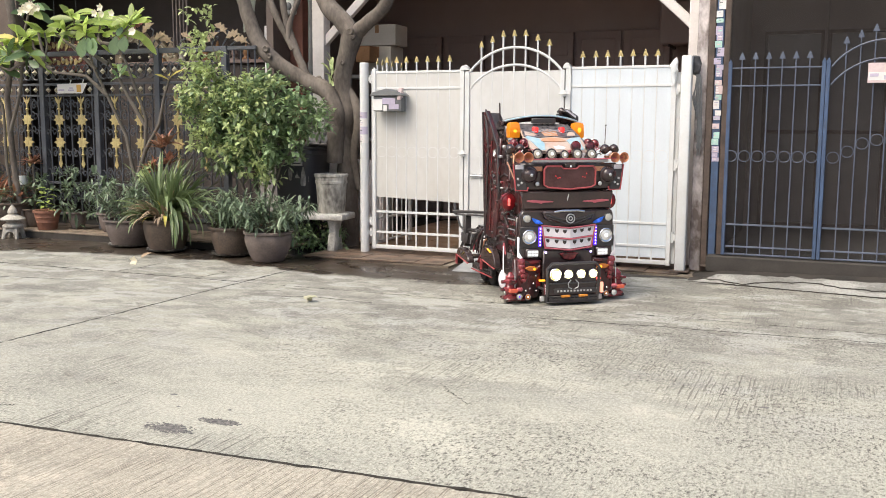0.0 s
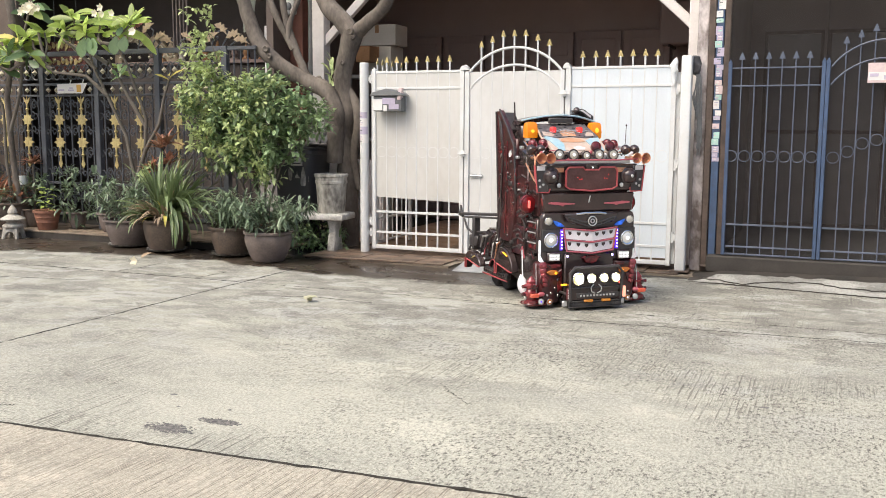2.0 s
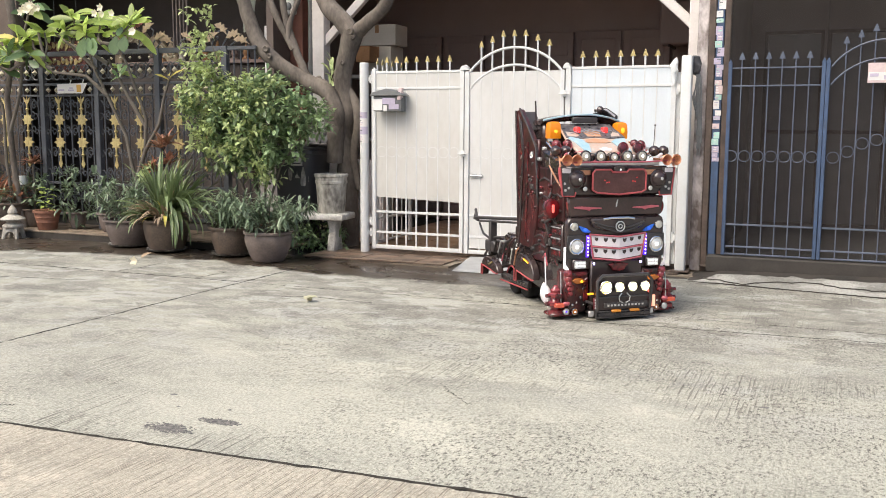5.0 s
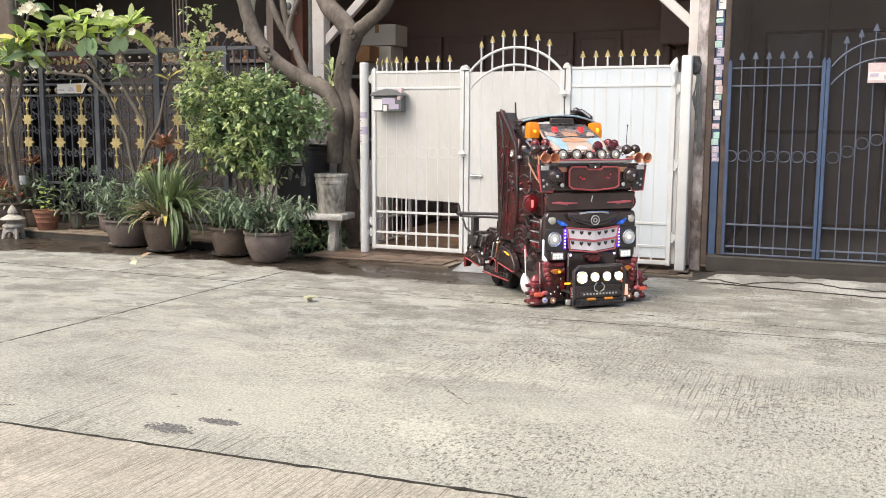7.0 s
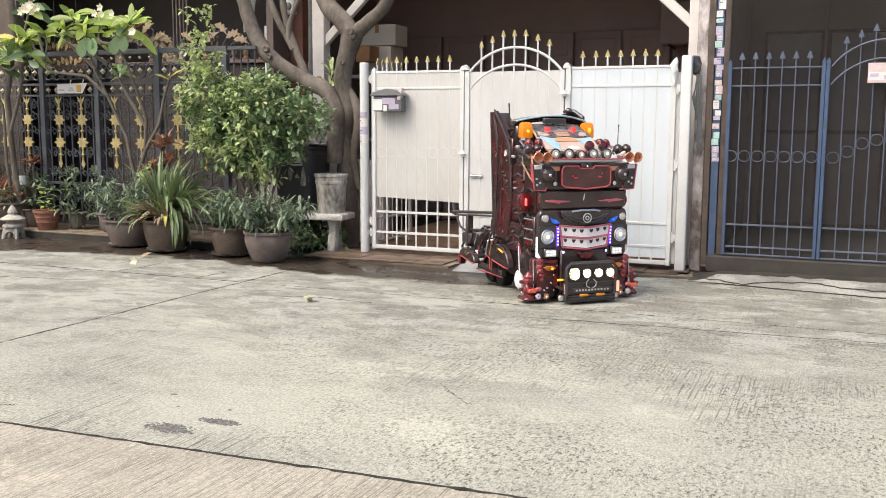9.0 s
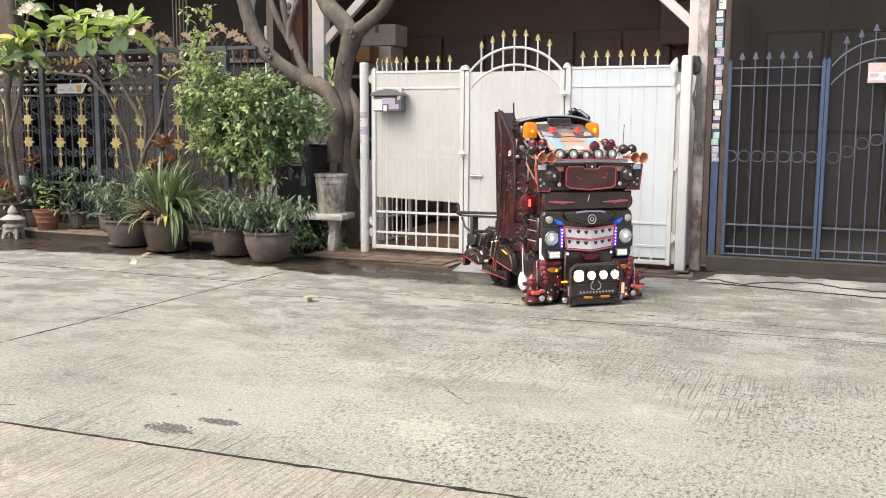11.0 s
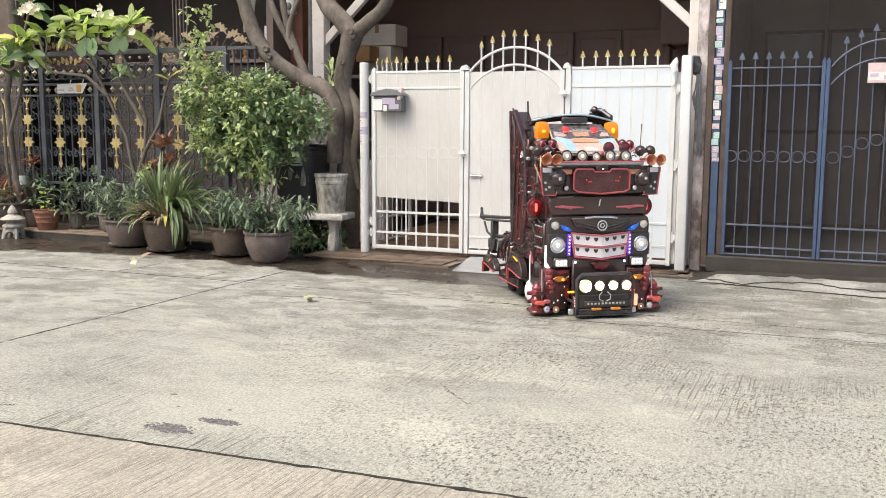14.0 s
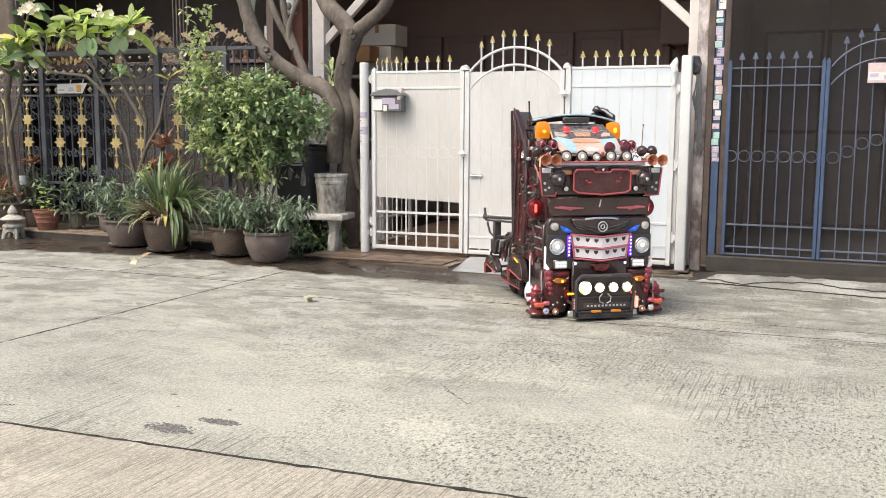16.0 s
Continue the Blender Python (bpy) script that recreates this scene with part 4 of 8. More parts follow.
def fence_panel(x0, x1):
    p = thing("iron_fence", pose(0, 0.10, 0), "black wrought-iron fence bay with gold leaf ornaments", "fence", "iron fence panels")
    for x in (x0, ):
        bm = B()
        box(bm, x - 0.035, x + 0.035, -0.035, 0.035, 0.087, 2.17, 0.005)
        part("post", bm, "iron", p)
    for z, h in ((2.145, 0.028), (1.79, 0.014), (1.66, 0.012), (0.62, 0.014), (0.25, 0.02)):
        bm = B()
        box(bm, x0 + 0.036, x1 - 0.036, -0.018, 0.018, z - h, z + h, 0.003)
        part("rail", bm, "iron", p)
    n = 6
    step = (x1 - x0 - 0.07) / n
    for k in range(n):
        cx = x0 + 0.035 + step * (k + 0.5)
        bm = B()
        for s in (-1, 1):
            tube(bm, [(cx - s * step * 0.5 * math.cos(a), s * 0.004, 1.93 + 0.085 * math.sin(a)) for a in [math.pi * (q / 8) for q in range(9)]] if s > 0 else
                 [(cx + step * 0.5 * math.cos(a), -0.004, 1.93 - 0.085 * math.sin(a)) for a in [math.pi * (q / 8) for q in range(9)]], 0.008, 6)
        tube(bm, [(cx - step / 2, 0, 1.845), (cx + step / 2, 0, 2.02)], 0.007, 6)
        tube(bm, [(cx + step / 2, 0, 1.845), (cx - step / 2, 0, 2.02)], 0.007, 6)
        part("lattice", bm, "iron", p)
        bm = B()
        lathe(bm, [(0, -0.036), (0.034, 0), (0, 0.036)], 6, pose(cx, -0.02, 1.93))
        part("rosette", bm, "dull", p)
        bm = B()
        lathe(bm, [(0, -0.02), (0.02, 0), (0, 0.02)], 6, pose(cx, -0.02, 2.075))
        part("rosette", bm, "dull", p)
        bm = B()
        lathe(bm, [(0, -0.034), (0.030, 0), (0, 0.034)], 6, pose(cx, -0.02, 1.725))
        part("rosette", bm, "dull", p)
    bars = 7
    for k in range(bars):
        cx = x0 + 0.035 + (x1 - x0 - 0.07) * (k + 0.5) / bars
        bm = B()
        tube(bm, [(cx, 0, 0.25), (cx, 0, 1.80)], 0.009, 6)
        for zc in (0.45, 0.75, 0.98, 1.24, 1.42, 1.56):
            for s in (-1, 1):
                g = 0.9 + 0.25 * math.sin(zc * 9 + k)
                tube(bm, [(cx + s * (0.052 * g - 0.046 * g * math.cos(a) * (1 - a / 9)), -0.006, zc + s * 0.015 + 0.06 * g * math.sin(a) * (1 - a / 9)) for a in [q * 0.62 for q in range(11)]], 0.0065, 5)
        part("scroll_bar", bm, "iron", p)
    for f in (0.30, 0.715):
        cx = x0 + (x1 - x0) * f
        bm = B()
        star(bm, cx, 1.372, 0.088, -0.03)
        star(bm, cx, 1.105, 0.088, -0.03)
        tube(bm, [(cx, -0.022, 0.84), (cx, -0.022, 1.60)], 0.011, 8)
        prism(bm, [(cx - 0.012, 1.56), (cx - 0.040, 1.60), (cx - 0.052, 1.645), (cx - 0.024, 1.62), (cx - 0.008, 1.60), (cx, 1.665), (cx + 0.008, 1.60), (cx + 0.024, 1.62), (cx + 0.052, 1.645), (cx + 0.040, 1.60), (cx + 0.012, 1.56)], 0.012, pose(0, -0.030, 0), 0.002)
        prism(bm, [(cx, 0.80), (cx - 0.030, 0.85), (cx - 0.018, 0.88), (cx, 0.93), (cx + 0.018, 0.88), (cx + 0.030, 0.85)], 0.012, pose(0, -0.030, 0), 0.002)
        for z in (1.50, 1.24, 0.96):
            lathe(bm, [(0, -0.03), (0.024, 0), (0, 0.03)], 8, pose(cx, -0.022, z))
        part("gold_leaf", bm, "gold", p)


FX = (-6.14, -5.27, -4.395, -3.555, -2.67, -1.755)
for a, c in zip(FX, FX[1:]):
    fence_panel(a, c)
t = thing("iron_fence", pose(0, 0.10, 0), "black wrought-iron fence end beside the tree", "fence", "iron fence panels")
bm = B()
box(bm, -1.79, -1.72, -0.035, 0.035, 0.087, 2.17, 0.005)
part("post", bm, "iron", t)
for z in (2.145, 1.79):
    bm = B()
    box(bm, -1.719, -1.35, -0.018, 0.018, z - 0.02, z + 0.02, 0.003)
    part("rail", bm, "iron", t)
for x in (-1.64, -1.55, -1.46, -1.37):
    bm = B()
    tube(bm, [(x, 0, 0.088), (x, 0, 2.14)], 0.009, 6)
    part("scroll_bar", bm, "iron", t)
# leafy iron scrolls along the fence top
t = thing("fence_crest", pose(0, 0.10, 2.174), "iron scroll crest with tan leaf plates along the fence top", "fence")
for k, (x, z) in enumerate(((-2.783, 0.244), (-2.597, 0.138), (-2.520, 0.092), (-1.772, 0.189), (-1.908, 0.115), (-1.627, 0.124), (-1.520, 0.060), (-2.226, 0.107))):
    bm = B()
    tube(bm, [(x - 0.16, 0, 0.0), (x - 0.10, 0, z * 0.7), (x, 0, z), (x + 0.07, 0, z * 0.8), (x + 0.05, 0, z * 0.55)], 0.008, 6)
    part("curl", bm, "iron", t)
    bm = B()
    c = -0.6 + 0.4 * (k % 4)
    prism(bm, [(-0.11, -0.02), (-0.07, 0.015), (-0.05, 0.045), (-0.03, 0.02), (0.0, 0.05), (0.02, 0.02), (0.06, 0.035), (0.05, 0.0), (0.10, -0.03), (0.03, -0.025), (0.0, -0.045), (-0.02, -0.02), (-0.06, -0.04)],
          0.010, pose(x, -0.022, z, 0, math.degrees(c), 0), 0.002)
    part("leaf_plate", bm, "tan_leaf", t, "tan leaf plate")
# pale panel added for a white patch; brown pier seen between the tree limbs
t = thing("board", pose(-1.971, 1.30, 0.04), "pale upright panel added for a white patch behind the tree", "board")
bm = B()
box(bm, -0.075, 0.075, 0, 0.03, 0, 2.479, 0.006)
part("board", bm, "paper", t)
bm = B()
box(bm, -1.687, -1.507, 1.30, 1.45, 0.04, 3.34, 0.008)
tagged(finish("pillar_brown", bm, mat("red_brown_paint", (0.25, 0.105, 0.075), 0.7, dark=(0.14, 0.06, 0.045), scale=5)), "red-brown painted pier behind the tree", "pillar", kind="structure")
# name board on the fence, its text left as bars
t = thing("fence_sign", pose(-3.90, 0.035, 1.68), "white paper strip sign with an orange end on the fence", "sign")
bm = B()
prism(bm, [(-0.21, 0), (0.17, 0), (0.245, 0.118), (-0.21, 0.11)], 0.006, None, 0.001)
part("board", bm, "paper", t)
bm = B()
box(bm, 0.09, 0.155, -0.003, -0.0005, 0.015, 0.10)
part("print", bm, "orange_print", t)
bm = B()
box(bm, -0.19, -0.10, -0.003, -0.0005, 0.03, 0.05)
box(bm, -0.04, 0.05, -0.003, -0.0005, 0.03, 0.045)
box(bm, -0.02, 0.03, -0.003, -0.0005, 0.055, 0.07)
part("print", bm, "lilac", t)
for x in (-0.02, 0.17):
    bm = B()
    tube(bm, [(x, 0.003, 0.10), (x, 0.03, 0.16)], 0.006, 6)
    part("tie", bm, "paper", t)
# dim terrace behind the fence: cabinet, ornaments, chime, pipe
t = thing("shrine_cabinet", pose(-3.2, 1.5, 0.04), "dim dark wooden cabinet with small ornaments behind the fence", "cabinet")
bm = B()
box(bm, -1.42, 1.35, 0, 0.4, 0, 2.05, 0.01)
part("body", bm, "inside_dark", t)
bm = B()
box(bm, -1.47, 1.40, -0.05, 0.45, 2.055, 2.10, 0.005)
part("top", bm, "inside_wood", t)
orn = random.Random(5)
for k in range(13):
    x = -4.0 + 0.17 * k
    o = thing("altar_ornament", pose(x, 1.55 + orn.uniform(-0.05, 0.1), 2.142), "small dim brown turned ornament on the cabinet", "ornament", "altar ornaments")
    bm = B()
    q = orn.uniform(0.7, 1.3)
    lathe(bm, [(0.05, 0), (0.052, 0.02), (0.025, 0.05 * q), (0.045, 0.10 * q), (0.03, 0.15 * q), (0.012, 0.21 * q), (0, 0.26 * q)], 12)
    part("body", bm, orn.choice(("inside_wood", "card_brown", "dull", "card")), o)
t = thing("carved_crest", pose(-4.55, 1.50, 2.101), "carved tan wooden crest with leafy scrolls on the cabinet", "carving")
bm = B()
out = [(0.0, 0.0)]
for k in range(15):
    f = k / 14
    out.append((0.05 + 0.95 * f, 0.56 - 0.36 * f + (0.05 if k % 2 else -0.03) + 0.02 * math.sin(5 * k)))
out += [(1.05, 0.0)]
out += [(0.9, 0.0), (0.8, 0.14), (0.6, 0.22), (0.35, 0.30), (0.15, 0.30), (0.12, 0.0)]
prism(bm, out, 0.05, None, 0.004)
part("scroll", bm, "tan_leaf", t)
for k in range(6):
    bm = B()
    ring_bar(bm, (0.13 + 0.16 * k, -0.012, 0.42 - 0.055 * k), 0.05, 0.010, 12)
    part("curl", bm, "dull", t)
t = thing("carved_board", pose(-5.10, 1.20, 2.02), "red and gold carved board hung behind the fence lattice", "carving")
bm = B()
box(bm, -0.34, 0.34, 0, 0.03, 0, 0.40, 0.008)
part("board", bm, mat("dull_red_lacquer", (0.13, 0.045, 0.035), 0.5, dark=(0.06, 0.025, 0.02), scale=9), t)
for k in range(16):
    bm = B()
    cx, cz = -0.28 + 0.075 * (k % 8), 0.12 + 0.20 * (k // 8) + 0.03 * (k % 2)
    prism(bm, [(cx + 0.030 * (1 + 0.35 * math.cos(3 * q)) * math.cos(q), cz + 0.045 * (1 + 0.3 * math.sin(2 * q + k)) * math.sin(q)) for q in [math.tau * j / 14 for j in range(14)]], 0.014, pose(0, -0.015, 0), 0.003)
    part("scroll", bm, "gold", t)
for x in (-0.2, 0.2):
    bm = B()
    tube(bm, [(x, 0.015, 0.40), (x * 0.9, 0.015, 1.325)], 0.004, 6)
    part("wire", bm, "box_grey", t)
t = thing("wind_chime", pose(-2.86, 0.75, 2.2), "hanging pale metal tube chime in the shade", "chime")
bm = B()
tube(bm, [(-0.12, 0, 0.70), (0.12, 0, 0.70)], 0.012, 8)
tube(bm, [(0, 0, 0.70), (0, 0, 0.76)], 0.006, 6)
part("hanger", bm, "brown_steel", t)
for k in range(5):
    bm = B()
    tube(bm, [(-0.10 + 0.05 * k, 0, 0.02 + 0.04 * (k % 3)), (-0.10 + 0.05 * k, 0, 0.69)], 0.008, 8)
    part("tube", bm, "clay_grey", t)
t = thing("drain_pipe", pose(-1.22, 1.02, 0.05), "grey plastic drain pipe beside the carport post", "pipe")
bm = B()
tube(bm, [(0, 0, 0), (0, 0, 2.8)], 0.035, 12)
part("pipe", bm, "box_grey", t)
bm = B()
lathe(bm, [(0.045, 1.9), (0.045, 2.0)], 12)
part("collar", bm, "box_grey", t)
t = thing("meter_box", pose(-1.43, 0.92, 2.58), "small grey electric meter box on the party wall", "meter box")
bm = B()
box(bm, -0.07, 0.07, -0.05, 0.025, 0, 0.17, 0.01)
part("body", bm, "cast", t)
bm = B()
lathe(bm, [(0.045, 0), (0.04, 0.02), (0, 0.03)], 16, pose(0, -0.051, 0.09, 90, 0, 0))
part("dial", bm, "box_grey", t)
bm = B()
tube(bm, [(0, 0.03, 0.17), (0, 0.03, 0.70)], 0.012, 8)
part("conduit", bm, "box_grey", t)
t = thing("air_conditioner", pose(2.80, 3.1, 2.32), "dim outdoor air-conditioner unit under the carport roof", "air conditioner")
bm = B()
box(bm, -0.42, 0.42, 0, 0.28, 0, 0.50, 0.02)
part("body", bm, "inside_wood", t)
bm = B()
for k in range(4):
    ring_bar(bm, (0.1, -0.01, 0.25), 0.06 + 0.045 * k, 0.006, 22)
part("fan_guard", bm, "brown_steel", t)
for x in (-0.3, 0.3):
    bm = B()
    box(bm, x - 0.015, x + 0.015, 0.0, 0.50, -0.03, -0.001, 0.003)
    part("bracket", bm, "brown_steel", t)


# ---- plants ----
def leaves(name, specs, material, parent, label=""):
    """specs: (base, direction, up, length, width, droop). Each leaf is folded along its midrib and bends down."""
    verts, faces = [], []
    for base, d, up, ln, wd, droop in specs:
        d = Vector(d).normalized()
        side = d.cross(Vector(up))
        side = side.normalized() if side.length > 1e-4 else Vector((1, 0, 0))
        nrm = side.cross(d).normalized()
        i0 = len(verts)
        cols = ((0.0, 0.12), (0.3, 0.78), (0.6, 1.0), (0.87, 0.62), (1.0, 0.0))
        for f, w in cols:
            c = Vector(base) + d * (ln * f) - Vector((0, 0, 1)) * (droop * ln * f * f)
            hw = side * (wd * 0.5 * w)
            lift = nrm * (wd * 0.16 * w)
            verts += [c - hw + lift, c, c + hw + lift]
        for k in range(4):
            a = i0 + 3 * k
            if k < 3:
                faces += [(a, a + 1, a + 4, a + 3), (a + 1, a + 2, a + 5, a + 4)]
            else:
                faces += [(a, a + 1, a + 4), (a + 1, a + 2, a + 4)]
    me = bpy.data.meshes.new(name)
    me.from_pydata([tuple(v) for v in verts], [], faces)
    me.materials.append(M[material])
    me.shade_smooth()
    ob = new(name, me)
    ob.parent = parent
    if label:
        ob["label"] = label
    return ob


def rdir(r, up=0.0):
    while True:
        v = Vector((r.uniform(-1, 1), r.uniform(-1, 1), r.uniform(-1, 1)))
        if 0.05 < v.length < 1:
            v.normalize()
            v.z += up
            return v.normalized()


def clumps(r, centres, count, ln, wd, droop=0.35, outward=0.6):
    """Leaves in sprigs spread through uneven clumps (x, y, z, rx, ry, rz)."""
    out = []
    total = sum(c[3] * c[4] + c[3] * c[5] for c in centres)
    for c in centres:
        n = int(count * (c[3] * c[4] + c[3] * c[5]) / total / 7)
        for _ in range(n):
            v = rdir(r)
            q = r.uniform(0.45, 1.0) ** 0.6
            p = Vector((c[0] + v.x * c[3] * q, c[1] + v.y * c[4] * q, c[2] + v.z * c[5] * q))
            tw = (v * outward + rdir(r, 0.5)).normalized()
            for k in range(7):
                d = (tw * 0.5 + rdir(r, 0.1)).normalized()
                s = r.uniform(0.65, 1.25)
                out.append((p + tw * (0.018 * k), d, (r.uniform(-0.4, 0.4), r.uniform(-0.4, 0.4), 1), ln * s, wd * s, droop * r.uniform(0.3, 1.4)))
    return out


def pot(x, y, z, r, h, material, label, rim=0.025, belly=1.0, foot=0.68, ruffle=False):
    t = thing("plant_pot", pose(x, y, z), label, "pot", "potted plants")
    bm = B()
    prof = [(r * foot * 0.9, 0), (r * foot, 0.01)]
    for k in range(1, 8):
        f = k / 8
        prof.append((r * (foot + (1 - foot) * math.sin(f * math.pi / 2) * belly), h * f * 0.88))
    prof += [(r * 0.97, h * 0.90), (r + rim, h * 0.92), (r + rim + 0.004, h * 0.965), (r + rim, h), (r - 0.012, h), (r - 0.025, h * 0.9)]
    lathe(bm, prof, 32)
    if ruffle:
        for v in bm.verts:
            if v.co.z > h * 0.91 and v.co.xy.length > r:
                a = math.atan2(v.co.y, v.co.x)
                v.co.z += 0.008 * math.sin(a * 16)
    part("body", bm, material, t)
    bm = B()
    lathe(bm, [(r * 0.93, h * 0.86), (r * 0.5, h * 0.90), (0, h * 0.91)], 20)
    part("soil", bm, "soil", t)
    return t


def saucer(t, r):
    bm = B()
    lathe(bm, [(r * 0.8, -0.0), (r, 0.012), (r + 0.012, 0.028), (r - 0.006, 0.026), (r * 0.75, 0.012)], 32)
    for v in bm.verts:
        if v.co.z > 0.02:
            v.co.z += 0.006 * math.sin(math.atan2(v.co.y, v.co.x) * 18)
    return part("saucer", bm, "saucer", t, "scalloped grey saucer")


def oleander(t, r, z, rad, height, n=34, ln=0.115):
    """Many upright stems carrying narrow leaves in whorls."""
    specs = []
    bm = B()
    for _ in range(n):
        a, q = r.uniform(0, math.tau), r.uniform(0, 1) ** 0.6
        lean = Vector((math.cos(a) * q * rad, math.sin(a) * q * rad, height * r.uniform(0.6, 1.05) * (1 - 0.35 * q)))
        base = Vector((math.cos(a) * q * rad * 0.35, math.sin(a) * q * rad * 0.35, z))
        tip = base + lean
        tube(bm, [base, base + lean * 0.5 + Vector((0, 0, 0.02)), tip], [0.005, 0.004, 0.002], 5)
        d = lean.normalized()
        for k in range(9):
            f = 0.30 + 0.70 * k / 8
            for _ in range(3):
                v = (rdir(r) * 0.9 + d * 0.55).normalized()
                specs.append((base + lean * f, v, (0, 0, 1), ln * r.uniform(0.65, 1.15), 0.019 * r.uniform(0.8, 1.2), r.uniform(0.05, 0.5)))
    part("stem", bm, "twig", t)
    leaves("foliage", specs, "leaf_olea", t)


r = random.Random(11)
# pot with slim shrub beside the ledge
t = pot(-2.62, -0.50, 0.012, 0.255, 0.29, "clay_grey", "grey-brown clay pot with a narrow-leaved shrub", foot=0.72)
saucer(t, 0.225)
oleander(t, r, 0.26, 0.36, 0.56, 42)
# big strap-leaved lily
t = pot(-1.98, -0.68, 0.012, 0.235, 0.33, "clay", "brown clay pot overflowing with long strap leaves", foot=0.72, ruffle=True)
saucer(t, 0.20)


def strap(bm, base, a, ln, lift, bend, w, tw=0.0):
    """One long arching leaf with a channelled section and rounded thickness."""
    n = 9
    rows = []
    p = Vector(base)
    el = lift
    for k in range(n + 1):
        f = k / n
        d = Vector((math.cos(a) * math.cos(el), math.sin(a) * math.cos(el), math.sin(el)))
        side = Vector((-math.sin(a), math.cos(a), tw)).normalized()
        up = side.cross(d) * -1
        ww = w * (0.55 + 0.45 * math.sin(min(1, f * 2.2) * math.pi / 2)) * (1 - max(0, f - 0.6) / 0.4) ** 0.6 if f < 1 else 0.001
        rows.append([bm.verts.new(p - side * ww / 2 + up * ww * 0.18), bm.verts.new(p), bm.verts.new(p + side * ww / 2 + up * ww * 0.18)])
        p = p + d * (ln / n)
        el -= bend * (0.35 + 1.3 * f) / n
    for x, c in zip(rows, rows[1:]):
        for q in (0, 1):
            bm.faces.new((x[q], x[q + 1], c[q + 1], c[q]))


FANS = ((-0.07, 0.02, 0.34, 46, 1.9, 1.5, 60, 88, 15, 60, 0.42, 0.78), (0.13, -0.04, 0.36, 44, 0.15, 1.2, 38, 80, 10, 55, 0.40, 0.70),
        (0.15, -0.14, 0.35, 34, -0.40, 0.5, 20, 62, 120, 165, 0.62, 0.85), (-0.10, -0.10, 0.34, 16, -2.2, 0.9, 10, 60, 60, 140, 0.28, 0.5), (0.02, -0.05, 0.36, 14, -1.2, 1.4, 25, 70, 30, 110, 0.25, 0.45))
bm = B()
for fx, fy, fz, n, a0, da, l0, l1, b0, b1, s0, s1 in FANS:
    for k in range(n):
        a = a0 + r.uniform(-da, da)
        strap(bm, (fx + r.uniform(-0.05, 0.05), fy + r.uniform(-0.04, 0.04), fz + r.uniform(-0.04, 0.03)), a, r.uniform(s0, s1), radians(r.uniform(l0, l1)), radians(r.uniform(b0, b1)),
              r.uniform(0.026, 0.044), r.uniform(-0.7, 0.7))
part("foliage", bm, "leaf_strap", t)
bm = B()
for k in range(120):
    a = r.uniform(0, math.tau)
    strap(bm, (0.02 + 0.10 * math.cos(a), -0.05 + 0.08 * math.sin(a), 0.33), a, r.uniform(0.2, 0.40), radians(r.uniform(20, 80)), radians(r.uniform(60, 150)), r.uniform(0.018, 0.034))
part("foliage", bm, "leaf_dry", t, "withered tan leaves")
for a, ln, lift, bend in ((-0.9, 0.36, 45, 170), (2.6, 0.55, 60, 110), (-2.3, 0.3, 40, 150)):
    bm = B()
    strap(bm, (0.06, -0.08, 0.30), a, ln, radians(lift), radians(bend), 0.045)
    part("leaf", bm, "leaf_yellow", t, "yellowed hanging leaf")
# two more pots of slim shrubs
t = pot(-1.17, -0.66, 0.012, 0.215, 0.29, "clay", "brown clay pot with a ruffled rim and slim shrub", foot=0.74, ruffle=True)
saucer(t, 0.20)
oleander(t, r, 0.26, 0.27, 0.42, 34)
t = pot(-0.605, -0.86, 0.0, 0.225, 0.30, "clay_grey", "large smooth grey-brown clay pot with a dense shrub", rim=0.012, belly=1.06, foot=0.66)
oleander(t, r, 0.27, 0.34, 0.42, 52)
# terracotta pot on the ledge with soft green leaves
t = thing("plant_pot", pose(-4.12, -0.20, 0.086), "banded orange terracotta pot with a small broad-leaved plant", "pot", "potted plants")
bm = B()
lathe(bm, [(0.100, 0), (0.106, 0.01), (0.122, 0.085), (0.126, 0.09), (0.124, 0.097), (0.136, 0.145), (0.140, 0.15), (0.138, 0.157), (0.146, 0.195), (0.158, 0.20), (0.160, 0.228), (0.150, 0.232), (0.138, 0.225), (0.130, 0.18)], 32)
part("body", bm, "terracotta", t)
bm = B()
lathe(bm, [(0.132, 0.20), (0.06, 0.212), (0, 0.214)], 20)
part("soil", bm, "soil", t)
specs = [((0.02 * math.cos(k), 0.02 * math.sin(k), 0.22 + 0.022 * k), (math.cos(k * 2.4), math.sin(k * 2.4), 0.45), (0, 0, 1), 0.125, 0.07, 0.5) for k in range(13)]
leaves("foliage", specs, "leaf_plum", t)


def rosette(t, x, y, z, n, l0, l1, w, low, high, material, label=""):
    """Stiff pointed leaves fanning from one heart."""
    bm = B()
    for k in range(n):
        strap(bm, (x + r.uniform(-0.015, 0.015), y + r.uniform(-0.015, 0.015), z), k * 2.4 + r.uniform(-0.3, 0.3), r.uniform(l0, l1), radians(r.uniform(low, high)), radians(r.uniform(20, 80)), w * r.uniform(0.7, 1.2), r.uniform(-0.3, 0.3))
    part("foliage", bm, material, t, label)


